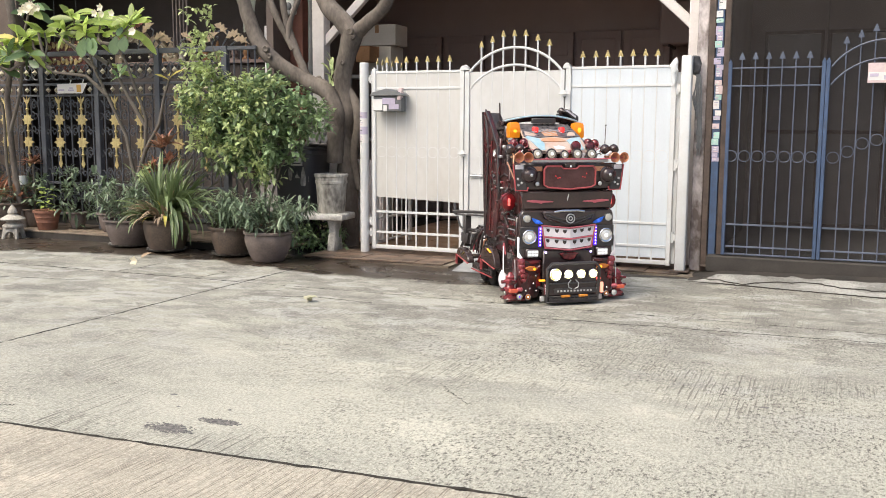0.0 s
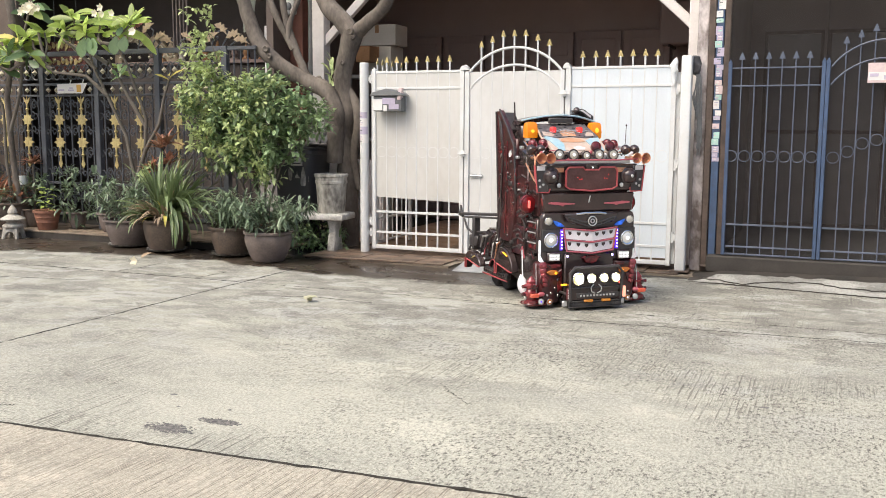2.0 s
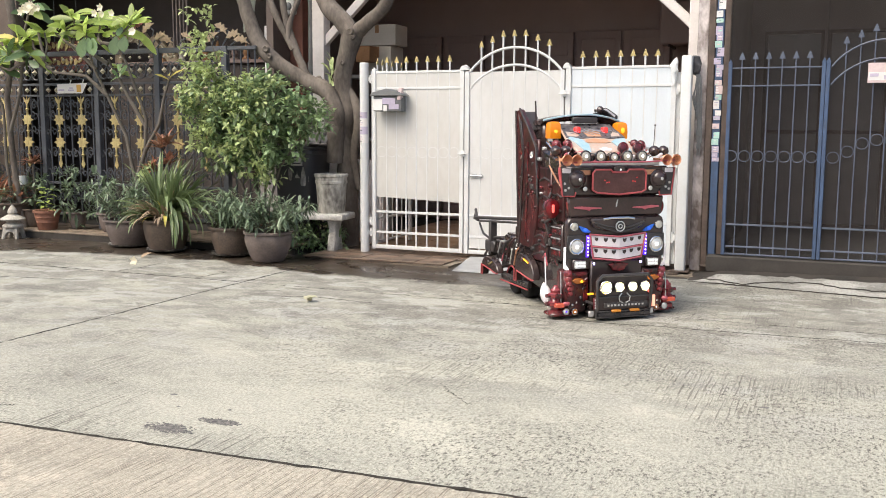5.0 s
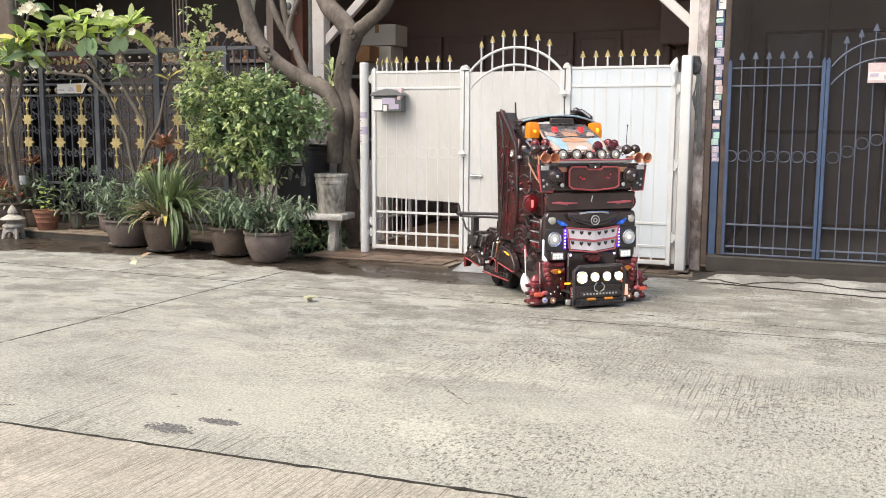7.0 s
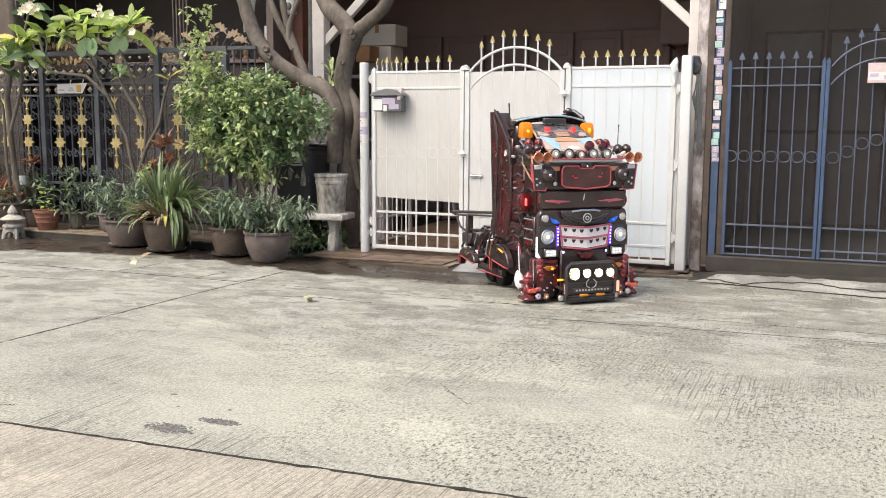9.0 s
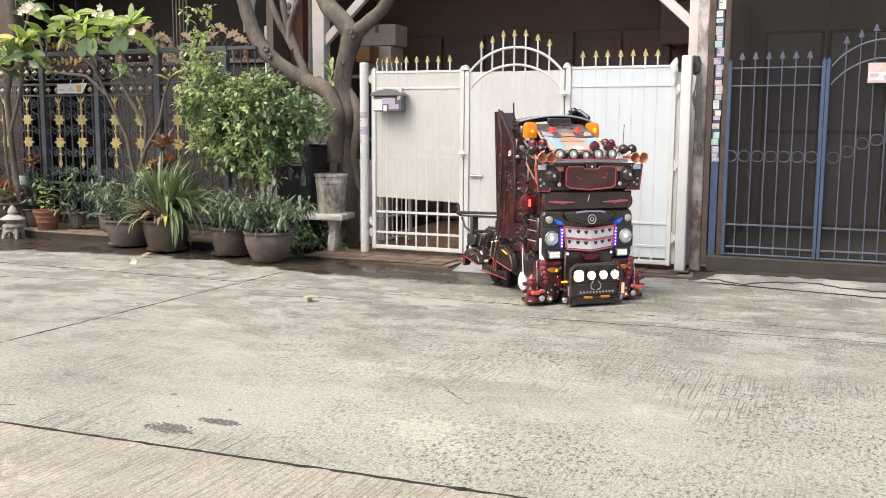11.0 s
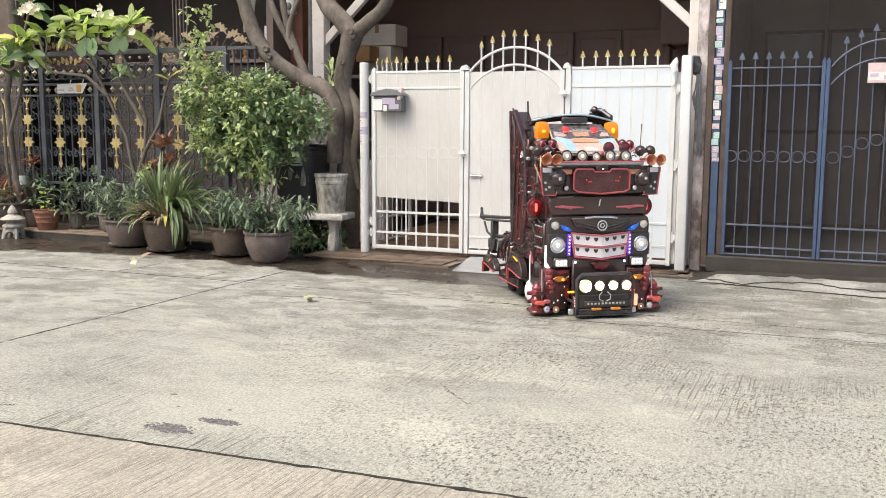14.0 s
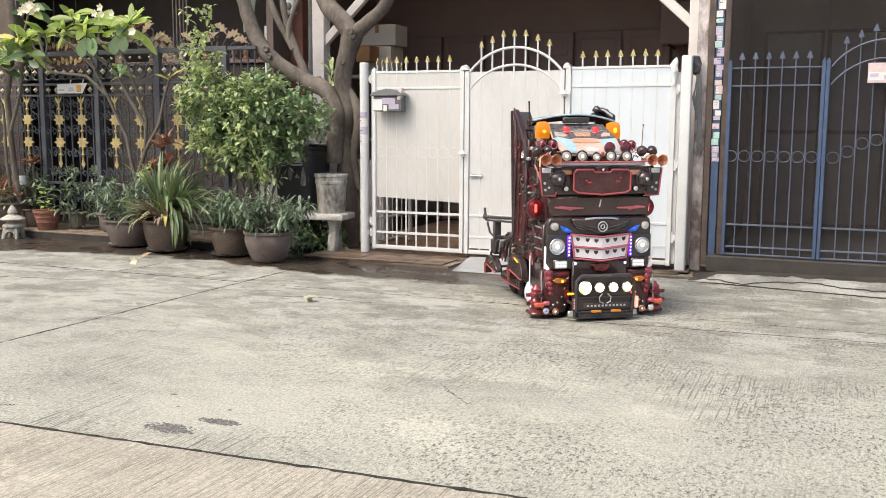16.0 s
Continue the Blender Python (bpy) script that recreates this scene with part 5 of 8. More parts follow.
# dark pots before the fence: bromeliads and mixed greens
t = pot(-4.78, -0.15, 0.086, 0.24, 0.30, "clay", "wide dark clay pot of bronze bromeliads before the fence")
for x, y, z, n in ((-0.05, -0.06, 0.36, 26), (0.14, 0.0, 0.32, 18), (-0.22, 0.02, 0.42, 20)):
    rosette(t, x, y, z, n, 0.20, 0.34, 0.042, 15, 75, "leaf_red")
rosette(t, 0.02, 0.04, 0.34, 16, 0.20, 0.32, 0.035, 25, 80, "leaf_strap")
leaves("foliage", clumps(r, [(0.10, -0.1, 0.36, 0.16, 0.1, 0.08)], 110, 0.06, 0.02), "leaf_olea", t)
t = pot(-4.50, -0.02, 0.086, 0.13, 0.22, "clay", "dark clay pot with a tall pink-red bromeliad")
bm = B()
tube(bm, [(0, 0, 0.18), (0.01, 0, 0.50), (0.0, 0, 0.78)], [0.012, 0.010, 0.008], 7)
part("stem", bm, "twig", t)
rosette(t, 0, 0, 0.76, 26, 0.12, 0.20, 0.030, 5, 80, "leaf_red", "pink-red pointed leaves")
leaves("foliage", clumps(r, [(0.05, 0, 0.42, 0.18, 0.14, 0.16)], 200, 0.10, 0.04), "leaf_olea", t)
t = thing("plastic_cup", pose(-4.55, -0.13, 0.60), "small white plastic cup hung among the leaves", "cup")
bm = B()
lathe(bm, [(0.034, 0), (0.036, 0.01), (0.044, 0.10), (0.047, 0.104), (0.042, 0.105), (0.036, 0.02)], 18)
part("body", bm, "bag", t)
bm = B()
tube(bm, [(0, 0.046, 0.10), (0.01, 0.09, 0.19), (0.05, 0.13, 0.24)], 0.003, 6)
part("hanger", bm, "box_grey", t)
for x, y, rr, h, n, zc, col in ((-5.35, -0.15, 0.20, 0.3, 640, 0.95, "leaf"), (-3.85, 0.0, 0.10, 0.20, 200, 0.42, "leaf_olea"), (-3.28, -0.05, 0.15, 0.22, 200, 0.42, "leaf_olea")):
    t = pot(x, y, 0.086, rr, h, "clay_grey" if n == 200 else "clay", "dark clay pot of mixed foliage before the fence")
    leaves("foliage", clumps(r, [(0, 0, zc * 0.75, 0.24, 0.16, 0.22), (0.05, 0, zc, 0.20, 0.16, 0.25), (-0.1, 0, zc * 1.15, 0.16, 0.14, 0.25)], n, 0.12, 0.032), col, t)
# russet bromeliad behind the lily
t = pot(-2.35, -0.25, 0.086, 0.15, 0.24, "clay", "clay pot with a tall russet bromeliad")
bm = B()
for x in (-0.06, 0.08):
    tube(bm, [(x * 0.4, 0, 0.2), (x, -0.02, 0.55), (x * 1.3, -0.03, 0.80)], [0.014, 0.012, 0.010], 7)
part("stem", bm, "twig", t)
for x, z, n in ((-0.10, 0.72, 24), (0.10, 0.80, 26), (0.0, 0.98, 24), (0.10, 1.02, 18)):
    rosette(t, x, -0.04, z, n, 0.12, 0.22, 0.036, 10, 85, "leaf_red", "russet pointed leaves")
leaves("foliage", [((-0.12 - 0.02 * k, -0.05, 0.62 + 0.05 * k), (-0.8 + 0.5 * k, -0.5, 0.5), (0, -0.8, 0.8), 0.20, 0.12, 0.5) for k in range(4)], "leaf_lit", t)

# tall leafy shrub
t = pot(-1.05, -0.28, 0.085, 0.17, 0.30, "terracotta", "terracotta pot holding a tall dense green shrub")
stems = [[(0, 0, 0.2), (0.05, 0, 0.7), (0.15, -0.02, 1.2), (0.2, -0.05, 1.7)], [(0, 0, 0.2), (-0.12, 0, 0.8), (-0.3, -0.05, 1.4), (-0.52, -0.1, 2.05), (-0.60, -0.1, 2.32)],
         [(0, 0, 0.2), (0.2, 0.02, 0.8), (0.5, 0, 1.15), (0.72, 0, 1.4)], [(-0.05, 0, 0.2), (-0.3, 0, 0.7), (-0.5, 0, 1.2), (-0.72, 0, 1.6)]]
for s in stems:
    bm = B()
    tube(bm, s, [0.016, 0.013, 0.009, 0.005, 0.003][:len(s)], 7)
    part("stem", bm, "twig", t)
CROWN = [(0.10, -0.05, 1.40, 0.34, 0.28, 0.32), (0.42, 0, 1.34, 0.30, 0.24, 0.22), (-0.30, -0.05, 1.28, 0.36, 0.28, 0.34), (-0.55, -0.1, 1.45, 0.30, 0.22, 0.28),
         (-0.10, 0, 1.02, 0.36, 0.28, 0.28), (-0.02, 0, 0.84, 0.20, 0.22, 0.2), (-0.48, 0, 0.98, 0.28, 0.22, 0.26), (0.62, 0, 1.28, 0.18, 0.16, 0.16),
         (-0.02, 0, 1.60, 0.20, 0.18, 0.16), (0.30, -0.05, 1.02, 0.22, 0.2, 0.2)]
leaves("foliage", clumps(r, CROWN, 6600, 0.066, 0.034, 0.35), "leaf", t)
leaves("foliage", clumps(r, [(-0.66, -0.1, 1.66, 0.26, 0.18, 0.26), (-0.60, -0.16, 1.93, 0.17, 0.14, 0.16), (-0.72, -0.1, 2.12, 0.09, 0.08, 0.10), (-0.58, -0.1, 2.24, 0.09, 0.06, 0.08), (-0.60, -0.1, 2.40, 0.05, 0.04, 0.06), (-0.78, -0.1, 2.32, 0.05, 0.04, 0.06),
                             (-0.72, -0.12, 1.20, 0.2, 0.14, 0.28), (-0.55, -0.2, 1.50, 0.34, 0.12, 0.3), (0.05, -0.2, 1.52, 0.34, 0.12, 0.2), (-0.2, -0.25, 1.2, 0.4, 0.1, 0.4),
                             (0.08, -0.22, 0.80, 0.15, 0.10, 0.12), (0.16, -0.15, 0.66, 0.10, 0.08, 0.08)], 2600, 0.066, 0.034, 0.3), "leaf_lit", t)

# plumeria with bare grey limbs, big leaves at the tips and white flowers
t = thing("plumeria_tree", pose(-2.75, -0.12, 0.08), "plumeria tree with grey limbs, glossy leaves and white flowers", "tree")
limbs = [[(-0.02, 0, 0), (-0.12, 0.0, 0.67), (-0.19, -0.03, 1.12), (-0.40, -0.07, 1.56), (-0.53, -0.13, 1.88), (-0.56, -0.2, 2.2)],
         [(-0.10, 0.0, 0.60), (0.05, 0.0, 0.95), (0.11, -0.04, 1.30), (0.09, -0.1, 1.50), (-0.03, -0.18, 1.93), (-0.16, -0.25, 2.2)],
         [(-0.40, -0.07, 1.56), (-0.62, -0.15, 1.78), (-1.0, -0.25, 1.82), (-1.25, -0.28, 2.1)],
         [(-1.0, -0.25, 1.85), (-1.35, -0.3, 1.95), (-1.6, -0.3, 1.85), (-1.95, -0.32, 1.95)],
         [(0.05, 0, 0.95), (0.3, -0.05, 1.25), (0.42, -0.1, 1.55), (0.5, -0.1, 1.75)],
         [(-1.84, -0.12, 1.15), (-1.62, -0.15, 1.6), (-1.45, -0.2, 2.3), (-1.3, -0.2, 2.7)],
         [(-0.50, -0.12, 1.85), (-0.75, -0.2, 2.1), (-0.95, -0.25, 2.25)], [(-0.25, -0.2, 1.9), (-0.5, -0.28, 2.05), (-0.70, -0.3, 2.12)],
         [(-1.35, -0.3, 1.95), (-1.5, -0.34, 2.05), (-1.6, -0.34, 2.12)], [(-0.12, -0.25, 2.1), (-0.25, -0.3, 2.12), (-0.30, -0.3, 2.16)], [(-1.1, -0.27, 1.95), (-1.15, -0.3, 2.28)],
         [(0.09, -0.02, 1.22), (-0.08, -0.06, 1.50), (-0.20, -0.1, 1.75), (-0.25, -0.2, 1.95)],
         [(-1.90, -0.05, 0.0), (-1.95, -0.1, 0.8), (-1.90, -0.15, 1.4), (-2.0, -0.2, 1.8)]]
bm = B()
tube(bm, [(-1.80, -0.02, 0.0), (-1.87, -0.05, 0.56), (-1.86, -0.10, 1.10), (-1.80, -0.18, 1.55), (-1.66, -0.2, 2.05), (-1.60, -0.2, 2.32), (-1.66, -0.2, 2.62), (-1.68, -0.2, 3.0)], [0.038, 0.036, 0.034, 0.033, 0.036, 0.050, 0.055, 0.055], 12)
part("limb", bm, "bark", t, "thick mossy old limb")
for s in limbs:
    bm = B()
    n = len(s)
    tube(bm, s, [0.024 - 0.013 * k / (n - 1) for k in range(n)], 9)
    part("limb", bm, "twig", t)
def whorl(p, n, ln, wd, up=0.5):
    out = []
    for k in range(n):
        a = k * 2.4 + r.uniform(-0.5, 0.5)
        d = Vector((math.cos(a), 0.75 * math.sin(a), r.uniform(up - 0.8, up + 0.75)))
        out.append((Vector(p) + Vector((0, 0, r.uniform(-0.06, 0.03))), d, (r.uniform(-0.5, 0.5), r.uniform(-1.2, -0.1), r.uniform(0.3, 1)), ln * r.uniform(0.6, 1.25), wd * r.uniform(0.75, 1.15), r.uniform(-0.05, 0.5)))
    return out
# darker copy of the plumeria leaf, shade painted into hanging, low and some upper leaves
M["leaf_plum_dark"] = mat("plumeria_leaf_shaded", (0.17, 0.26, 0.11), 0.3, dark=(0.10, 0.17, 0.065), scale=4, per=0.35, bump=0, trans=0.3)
sp = []
for p, q in (((-1.51, -0.23, 2.15), (-1.3, -0.29, 1.97)), ((-1.40, -0.20, 2.24), (-1.25, -0.28, 2.08)), ((-0.81, -0.23, 2.30), (-0.75, -0.2, 2.1)), ((-0.53, -0.23, 2.25), (-0.50, -0.2, 2.14)),
             ((-0.02, -0.23, 2.26), (-0.12, -0.25, 2.15)), ((0.12, -0.23, 2.32), (-0.12, -0.25, 2.22)), ((-1.12, -0.23, 2.26), (-1.10, -0.27, 1.98)), ((-0.33, -0.20, 2.35), (-0.25, -0.3, 2.1)),
             ((-1.68, -0.25, 2.05), (-1.6, -0.3, 1.86)), ((-0.66, -0.26, 2.42), (-0.75, -0.2, 2.1)), ((-1.75, -0.3, 1.92), (-1.6, -0.3, 1.86)), ((-1.46, -0.1, 2.58), (-1.38, -0.2, 2.5))):
    bm = B()
    tube(bm, [q, (Vector(p) + Vector(q)) / 2 + Vector((r.uniform(-0.04, 0.04), 0, r.uniform(-0.05, 0.02))), p], [0.013, 0.012, 0.011], 8)
    part("limb", bm, "twig", t)
    sp += whorl(p, 12, 0.30, 0.092, 0.35)
hang = [((x, -0.36, 2.17), (dx, -0.15, -1.0), (0.1, -1.0, 0.1), ln, 0.15, 0.0) for x, dx, ln in ((-0.42, -0.10, 0.22), (-0.30, 0.12, 0.20), (0.02, -0.05, 0.20), (0.12, 0.16, 0.17), (-0.36, 0.0, 0.16))]
sp += whorl((-1.55, -0.36, 2.02), 9, 0.28, 0.085, 0.1) + whorl((-1.25, -0.36, 2.0), 7, 0.26, 0.085, 0.0) + whorl((0.02, -0.34, 1.78), 5, 0.17, 0.07, 0.5)
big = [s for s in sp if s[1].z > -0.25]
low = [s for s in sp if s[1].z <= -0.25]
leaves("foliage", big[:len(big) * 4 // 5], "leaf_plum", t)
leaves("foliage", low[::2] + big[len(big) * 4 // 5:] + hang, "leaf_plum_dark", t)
leaves("foliage", low[1::2], "leaf_plum", t)
leaves("foliage", whorl((0.5, -0.1, 1.75), 4, 0.2, 0.06) + [((-1.51, -0.26, 2.2), (-0.9, -0.3, 0.25), (0, -0.8, 1), 0.30, 0.10, 0.2), ((-1.55, -0.28, 2.18), (0.9, -0.6, 0.05), (0, -0.8, 1), 0.26, 0.09, 0.2), ((-1.6, -0.3, 2.16), (-0.3, -0.9, 0.1), (0, -0.8, 1), 0.24, 0.09, 0.3)], "leaf_yellow", t, "yellowing leaf")
leaves("foliage", whorl((-0.16, -0.12, 1.82), 7, 0.17, 0.06, 0.5), "leaf_plum", t)
def flower(bm, p, s):
    for k in range(5):
        a = k * math.tau / 5
        c = Vector(p)
        d = Vector((math.cos(a), -0.5, math.sin(a))).normalized()
        e = Vector((-math.sin(a), 0, math.cos(a)))
        q = [c, c + d * s * 0.45 + e * s * 0.40, c + d * s * 0.9 + e * s * 0.22, c + d * s, c + d * s * 0.6 - e * s * 0.3]
        bm.faces.new([bm.verts.new(v) for v in q])
for cx, cz, n in ((-1.18, 2.50, 14), (-0.12, 2.44, 4), (0.25, 2.16, 2)):
    for k in range(n):
        bm = B()
        flower(bm, (cx + r.uniform(-0.11, 0.11), -0.36 + r.uniform(-0.05, 0.05), cz + r.uniform(-0.05, 0.06)), 0.052)
        part("flower", bm, "petal", t, "white plumeria flower")
for k in range(7):
    bm = B()
    flower(bm, (0.06 + r.uniform(-0.1, 0.1), -0.1, 2.34 + r.uniform(-0.04, 0.04)), 0.04)
    part("flower", bm, "petal_pink", t, "pink plumeria flower")

# old grey tree behind the bench
t = thing("tree", pose(-0.45, 0.42, 0.03), "old grey tree with a forked trunk and knobbly scars", "tree")
def limb(pts, radii, name="limb"):
    bm = B()
    fine, fr = [], []
    P = [Vector(p) for p in pts]
    for i in range(len(P) - 1):
        p0, p1, p2, p3 = P[max(i - 1, 0)], P[i], P[i + 1], P[min(i + 2, len(P) - 1)]
        for k in range(6):
            u = k / 6
            fine.append(0.5 * ((2 * p1) + (p2 - p0) * u + (2 * p0 - 5 * p1 + 4 * p2 - p3) * u * u + (3 * p1 - p0 - 3 * p2 + p3) * u ** 3))
            fr.append(radii[i] + (radii[i + 1] - radii[i]) * u)
    fine.append(P[-1])
    fr.append(radii[-1])
    tube(bm, fine, fr, 16)
    for v in bm.verts:
        n = noise.noise(v.co * 7) * 0.012 + noise.noise(v.co * 22) * 0.004
        c = min(fine, key=lambda f: (f - v.co).length)
        v.co += (v.co - c).normalized() * n if (v.co - c).length > 1e-5 else Vector()
    return part(name, bm, "bark", t, smooth=60)
limb([(0.0, 0.0, 0), (0.0, 0.02, 0.5), (-0.01, 0.04, 0.95), (-0.03, 0.03, 1.2), (0.02, 0, 1.42), (-0.01, 0, 1.64), (-0.03, 0, 1.84), (0.03, 0, 2.05), (0.10, 0, 2.28)], [0.15, 0.12, 0.10, 0.095, 0.10, 0.098, 0.092, 0.098, 0.118], "trunk")
limb([(0.10, 0, 2.25), (-0.04, 0.0, 2.40), (-0.2, 0.02, 2.55), (-0.36, 0.05, 2.8), (-0.45, 0.05, 3.1)], [0.105, 0.10, 0.095, 0.09, 0.085])
limb([(0.11, 0, 2.25), (0.28, -0.02, 2.36), (0.48, -0.05, 2.50), (0.6, -0.08, 2.7), (0.7, -0.1, 3.0)], [0.085, 0.072, 0.068, 0.066, 0.06])
limb([(-0.10, -0.05, 0.9), (-0.07, -0.08, 1.25), (-0.05, -0.1, 1.45), (-0.18, -0.1, 1.66), (-0.40, -0.12, 1.76), (-0.70, -0.18, 1.94), (-0.92, -0.22, 2.15), (-1.05, -0.22, 2.42), (-1.14, -0.24, 2.75), (-1.2, -0.25, 3.1)],
     [0.10, 0.095, 0.09, 0.09, 0.085, 0.08, 0.088, 0.078, 0.07, 0.065])
limb([(-0.38, -0.1, 1.78), (-0.47, -0.1, 1.93), (-0.64, -0.1, 2.33), (-0.70, -0.1, 2.65), (-0.72, -0.1, 3.0)], [0.05, 0.045, 0.04, 0.036, 0.03])
limb([(-0.56, -0.12, 2.10), (-0.70, -0.14, 2.35), (-0.82, -0.14, 2.6), (-0.90, -0.14, 2.95)], [0.038, 0.034, 0.03, 0.028])
limb([(-0.62, -0.14, 2.2), (-0.60, -0.12, 2.4), (-0.50, -0.12, 2.62), (-0.46, -0.12, 2.9)], [0.03, 0.028, 0.026, 0.022])
limb([(0.16, 0.02, 0.6), (0.10, 0.0, 0.95), (0.14, 0, 1.22), (0.15, 0, 1.45), (0.04, 0, 1.68)], [0.04, 0.042, 0.05, 0.055, 0.045], "root")
for x, z, s in ((0.12, 2.27, 0.034), (0.15, 2.21, 0.022), (-0.80, 2.10, 0.036), (-0.76, 2.02, 0.026), (-0.27, 1.78, 0.032), (0.02, 1.95, 0.022)):
    bm = B()
    lathe(bm, [(s * 1.3, 0), (s * 1.15, s * 0.5), (s * 0.8, s * 0.75), (s * 0.5, s * 0.55), (0, s * 0.4)], 12, pose(x, -0.09 if x > -0.5 else -0.28, z, 90, 0, 0))
    part("scar", bm, "bark", t, "knobbly pruning scar", 60)

bm = B()
for k in range(9):
    strap(bm, (-0.05 + r.uniform(-0.03, 0.03), -0.20, 1.70 + 0.03 * k), 2.6 + r.uniform(-1.5, 1.5), r.uniform(0.10, 0.17), radians(r.uniform(50, 88)), radians(r.uniform(0, 60)), r.uniform(0.025, 0.05), r.uniform(-0.5, 0.5))
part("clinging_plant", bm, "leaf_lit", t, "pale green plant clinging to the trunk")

# weeds with small pale flowers at the bench foot
t = thing("weed_clump", pose(-0.52, 0.02, 0.03), "low green weeds with tiny pale flowers by the bench foot", "weeds", kind="stuff")
leaves("foliage", clumps(r, [(-0.16, -0.30, 0.12, 0.16, 0.12, 0.12), (-0.02, -0.16, 0.10, 0.14, 0.1, 0.10), (0.10, 0.10, 0.10, 0.16, 0.1, 0.10), (-0.10, 0.05, 0.16, 0.2, 0.1, 0.14)], 620, 0.06, 0.028, 0.4), "leaf", t)
bm = B()
for cx, cy, cz in ((0.03, 0.02, 0.26), (0.16, 0.0, 0.25), (0.19, 0.02, 0.22), (0.0, 0.02, 0.22)):
    for k in range(4):
        flower(bm, (cx + r.uniform(-0.03, 0.03), cy, cz + r.uniform(-0.03, 0.03)), 0.014)
part("flower", bm, "petal", t, "tiny pale flowers", 0)

# pale cloth slung between the limbs
t = thing("hung_cloth", pose(-1.62, 0.34, 2.36), "pale grey-green cloth slung from the carport roof between limbs", "cloth")
bm = B()
rows = []
for i in range(13):
    u = i / 12
    row = []
    for k in range(11):
        v = k / 10
        w = 0.055 + 0.12 * v
        row.append(bm.verts.new(((u - 0.5) * 2 * w + 0.02 * math.sin(4 * v), 0.018 * math.sin(u * 12) * (0.4 + v), 0.98 * v - 0.05 * abs(u - 0.5) * (1 - v))))
    rows.append(row)
for a, c in zip(rows, rows[1:]):
    for k in range(10):
        bm.faces.new((a[k], c[k], c[k + 1], a[k + 1]))
part("cloth", bm, mat("pale_cloth", (0.42, 0.43, 0.36), 0.85, dark=(0.25, 0.25, 0.20), scale=5, bump=0.2, trans=0.2), t, "", 60)

# ---- bench, pail, bin, lantern, mailbox ----
t = thing("garden_bench", pose(-0.53, -0.04, 0.0, 0, 0, 7), "pale cast concrete garden bench with waisted legs", "bench")
bm = B()
box(bm, -0.42, 0.345, -0.185, 0.20, 0.352, 0.420, 0.02, seg=2)
part("seat", bm, "cast", t)
for x in (-0.30, 0.185):
    bm = B()
    prism(bm, [(-0.13, 0.05), (-0.11, 0.0), (-0.05, 0.0), (-0.03, 0.035), (0.03, 0.035), (0.05, 0.0), (0.11, 0.0), (0.13, 0.05), (0.10, 0.14), (0.075, 0.22), (0.09, 0.29), (0.13, 0.351),
               (-0.13, 0.351), (-0.09, 0.29), (-0.075, 0.22), (-0.10, 0.14)], 0.075, pose(x + 0.04, 0, 0, 0, 0, 90), 0.008)
    part("leg", bm, "cast", t)
t = thing("pail", pose(-0.385, -0.01, 0.421), "weathered grey plastic pail with a ribbed rim", "bucket")
bm = B()
lathe(bm, [(0.135, 0), (0.140, 0.008), (0.158, 0.30), (0.166, 0.305), (0.168, 0.33), (0.162, 0.335), (0.164, 0.37), (0.176, 0.375), (0.177, 0.40), (0.166, 0.405), (0.158, 0.40), (0.150, 0.30)], 36)
part("body", bm, "pail", t)
bm = B()
lathe(bm, [(0.150, 0.36), (0.08, 0.37), (0, 0.372)], 20)
part("soil", bm, "soil", t)
t = thing("wheelie_bin", pose(-0.99, 0.42, 0.03), "black plastic rubbish bin with a white label", "bin")
bm = B()
lathe(bm, [(0.20, 0), (0.215, 0.02), (0.25, 0.98), (0.262, 0.985), (0.262, 1.03), (0.25, 1.035)], 28, None, 0.75)
part("body", bm, "bin", t)
bm = B()
lathe(bm, [(0.27, 1.036), (0.27, 1.06), (0.24, 1.085), (0, 1.10)], 28, None, 0.75)
part("lid", bm, "bin", t)
bm = B()
box(bm, 0.015, 0.155, -0.266, -0.258, 0.86, 1.01, 0.002)
lab = part("label", bm, "paper", t, "white printed label")
bm = B()
box(bm, 0.02, 0.15, -0.270, -0.2665, 0.985, 1.0)
for k in range(3):
    box(bm, 0.03, 0.13 - 0.02 * k, -0.270, -0.2665, 0.88 + 0.03 * k, 0.892 + 0.03 * k)
part("print", bm, "ink", lab)
t = thing("plastic_bag", pose(-0.70, 0.28, 1.13), "crumpled grey plastic bag on the bin", "bag")
bm = B()
bmesh.ops.create_icosphere(bm, subdivisions=3, radius=0.13)
for v in bm.verts:
    v.co *= 1 + 0.5 * noise.noise(v.co * 14)
    v.co.z = max(v.co.z * 0.8, -0.03) + 0.03
finish("bag", bm, "bag_dim", t)
t = thing("plastic_bag", pose(-0.88, 0.145, 0.72), "torn clear plastic film stuck to the bin", "bag")
for k, (fx, fz, w, h) in enumerate(((-0.085, 0.05, 0.05, 0.13), (0.075, 0.02, 0.06, 0.20), (0.0, 0.06, 0.06, 0.07), (0.14, 0.02, 0.03, 0.06))):
    bm = B()
    rows = [[bm.verts.new((fx + (a / 6 - 0.5) * w * (0.5 + 0.6 * math.sin(2.6 * b / 7 + k)) + 0.012 * noise.noise(Vector((a, b, k))), -0.018 - 0.016 * abs(noise.noise(Vector((a * 0.9, b * 0.7, k + 5)))), fz + h * (b / 7 - 0.3) + 0.012 * noise.noise(Vector((a, b * 2, k + 9))))) for b in range(8)] for a in range(7)]
    for p, q in zip(rows, rows[1:]):
        for b in range(7):
            bm.faces.new((p[b], q[b], q[b + 1], p[b + 1]))
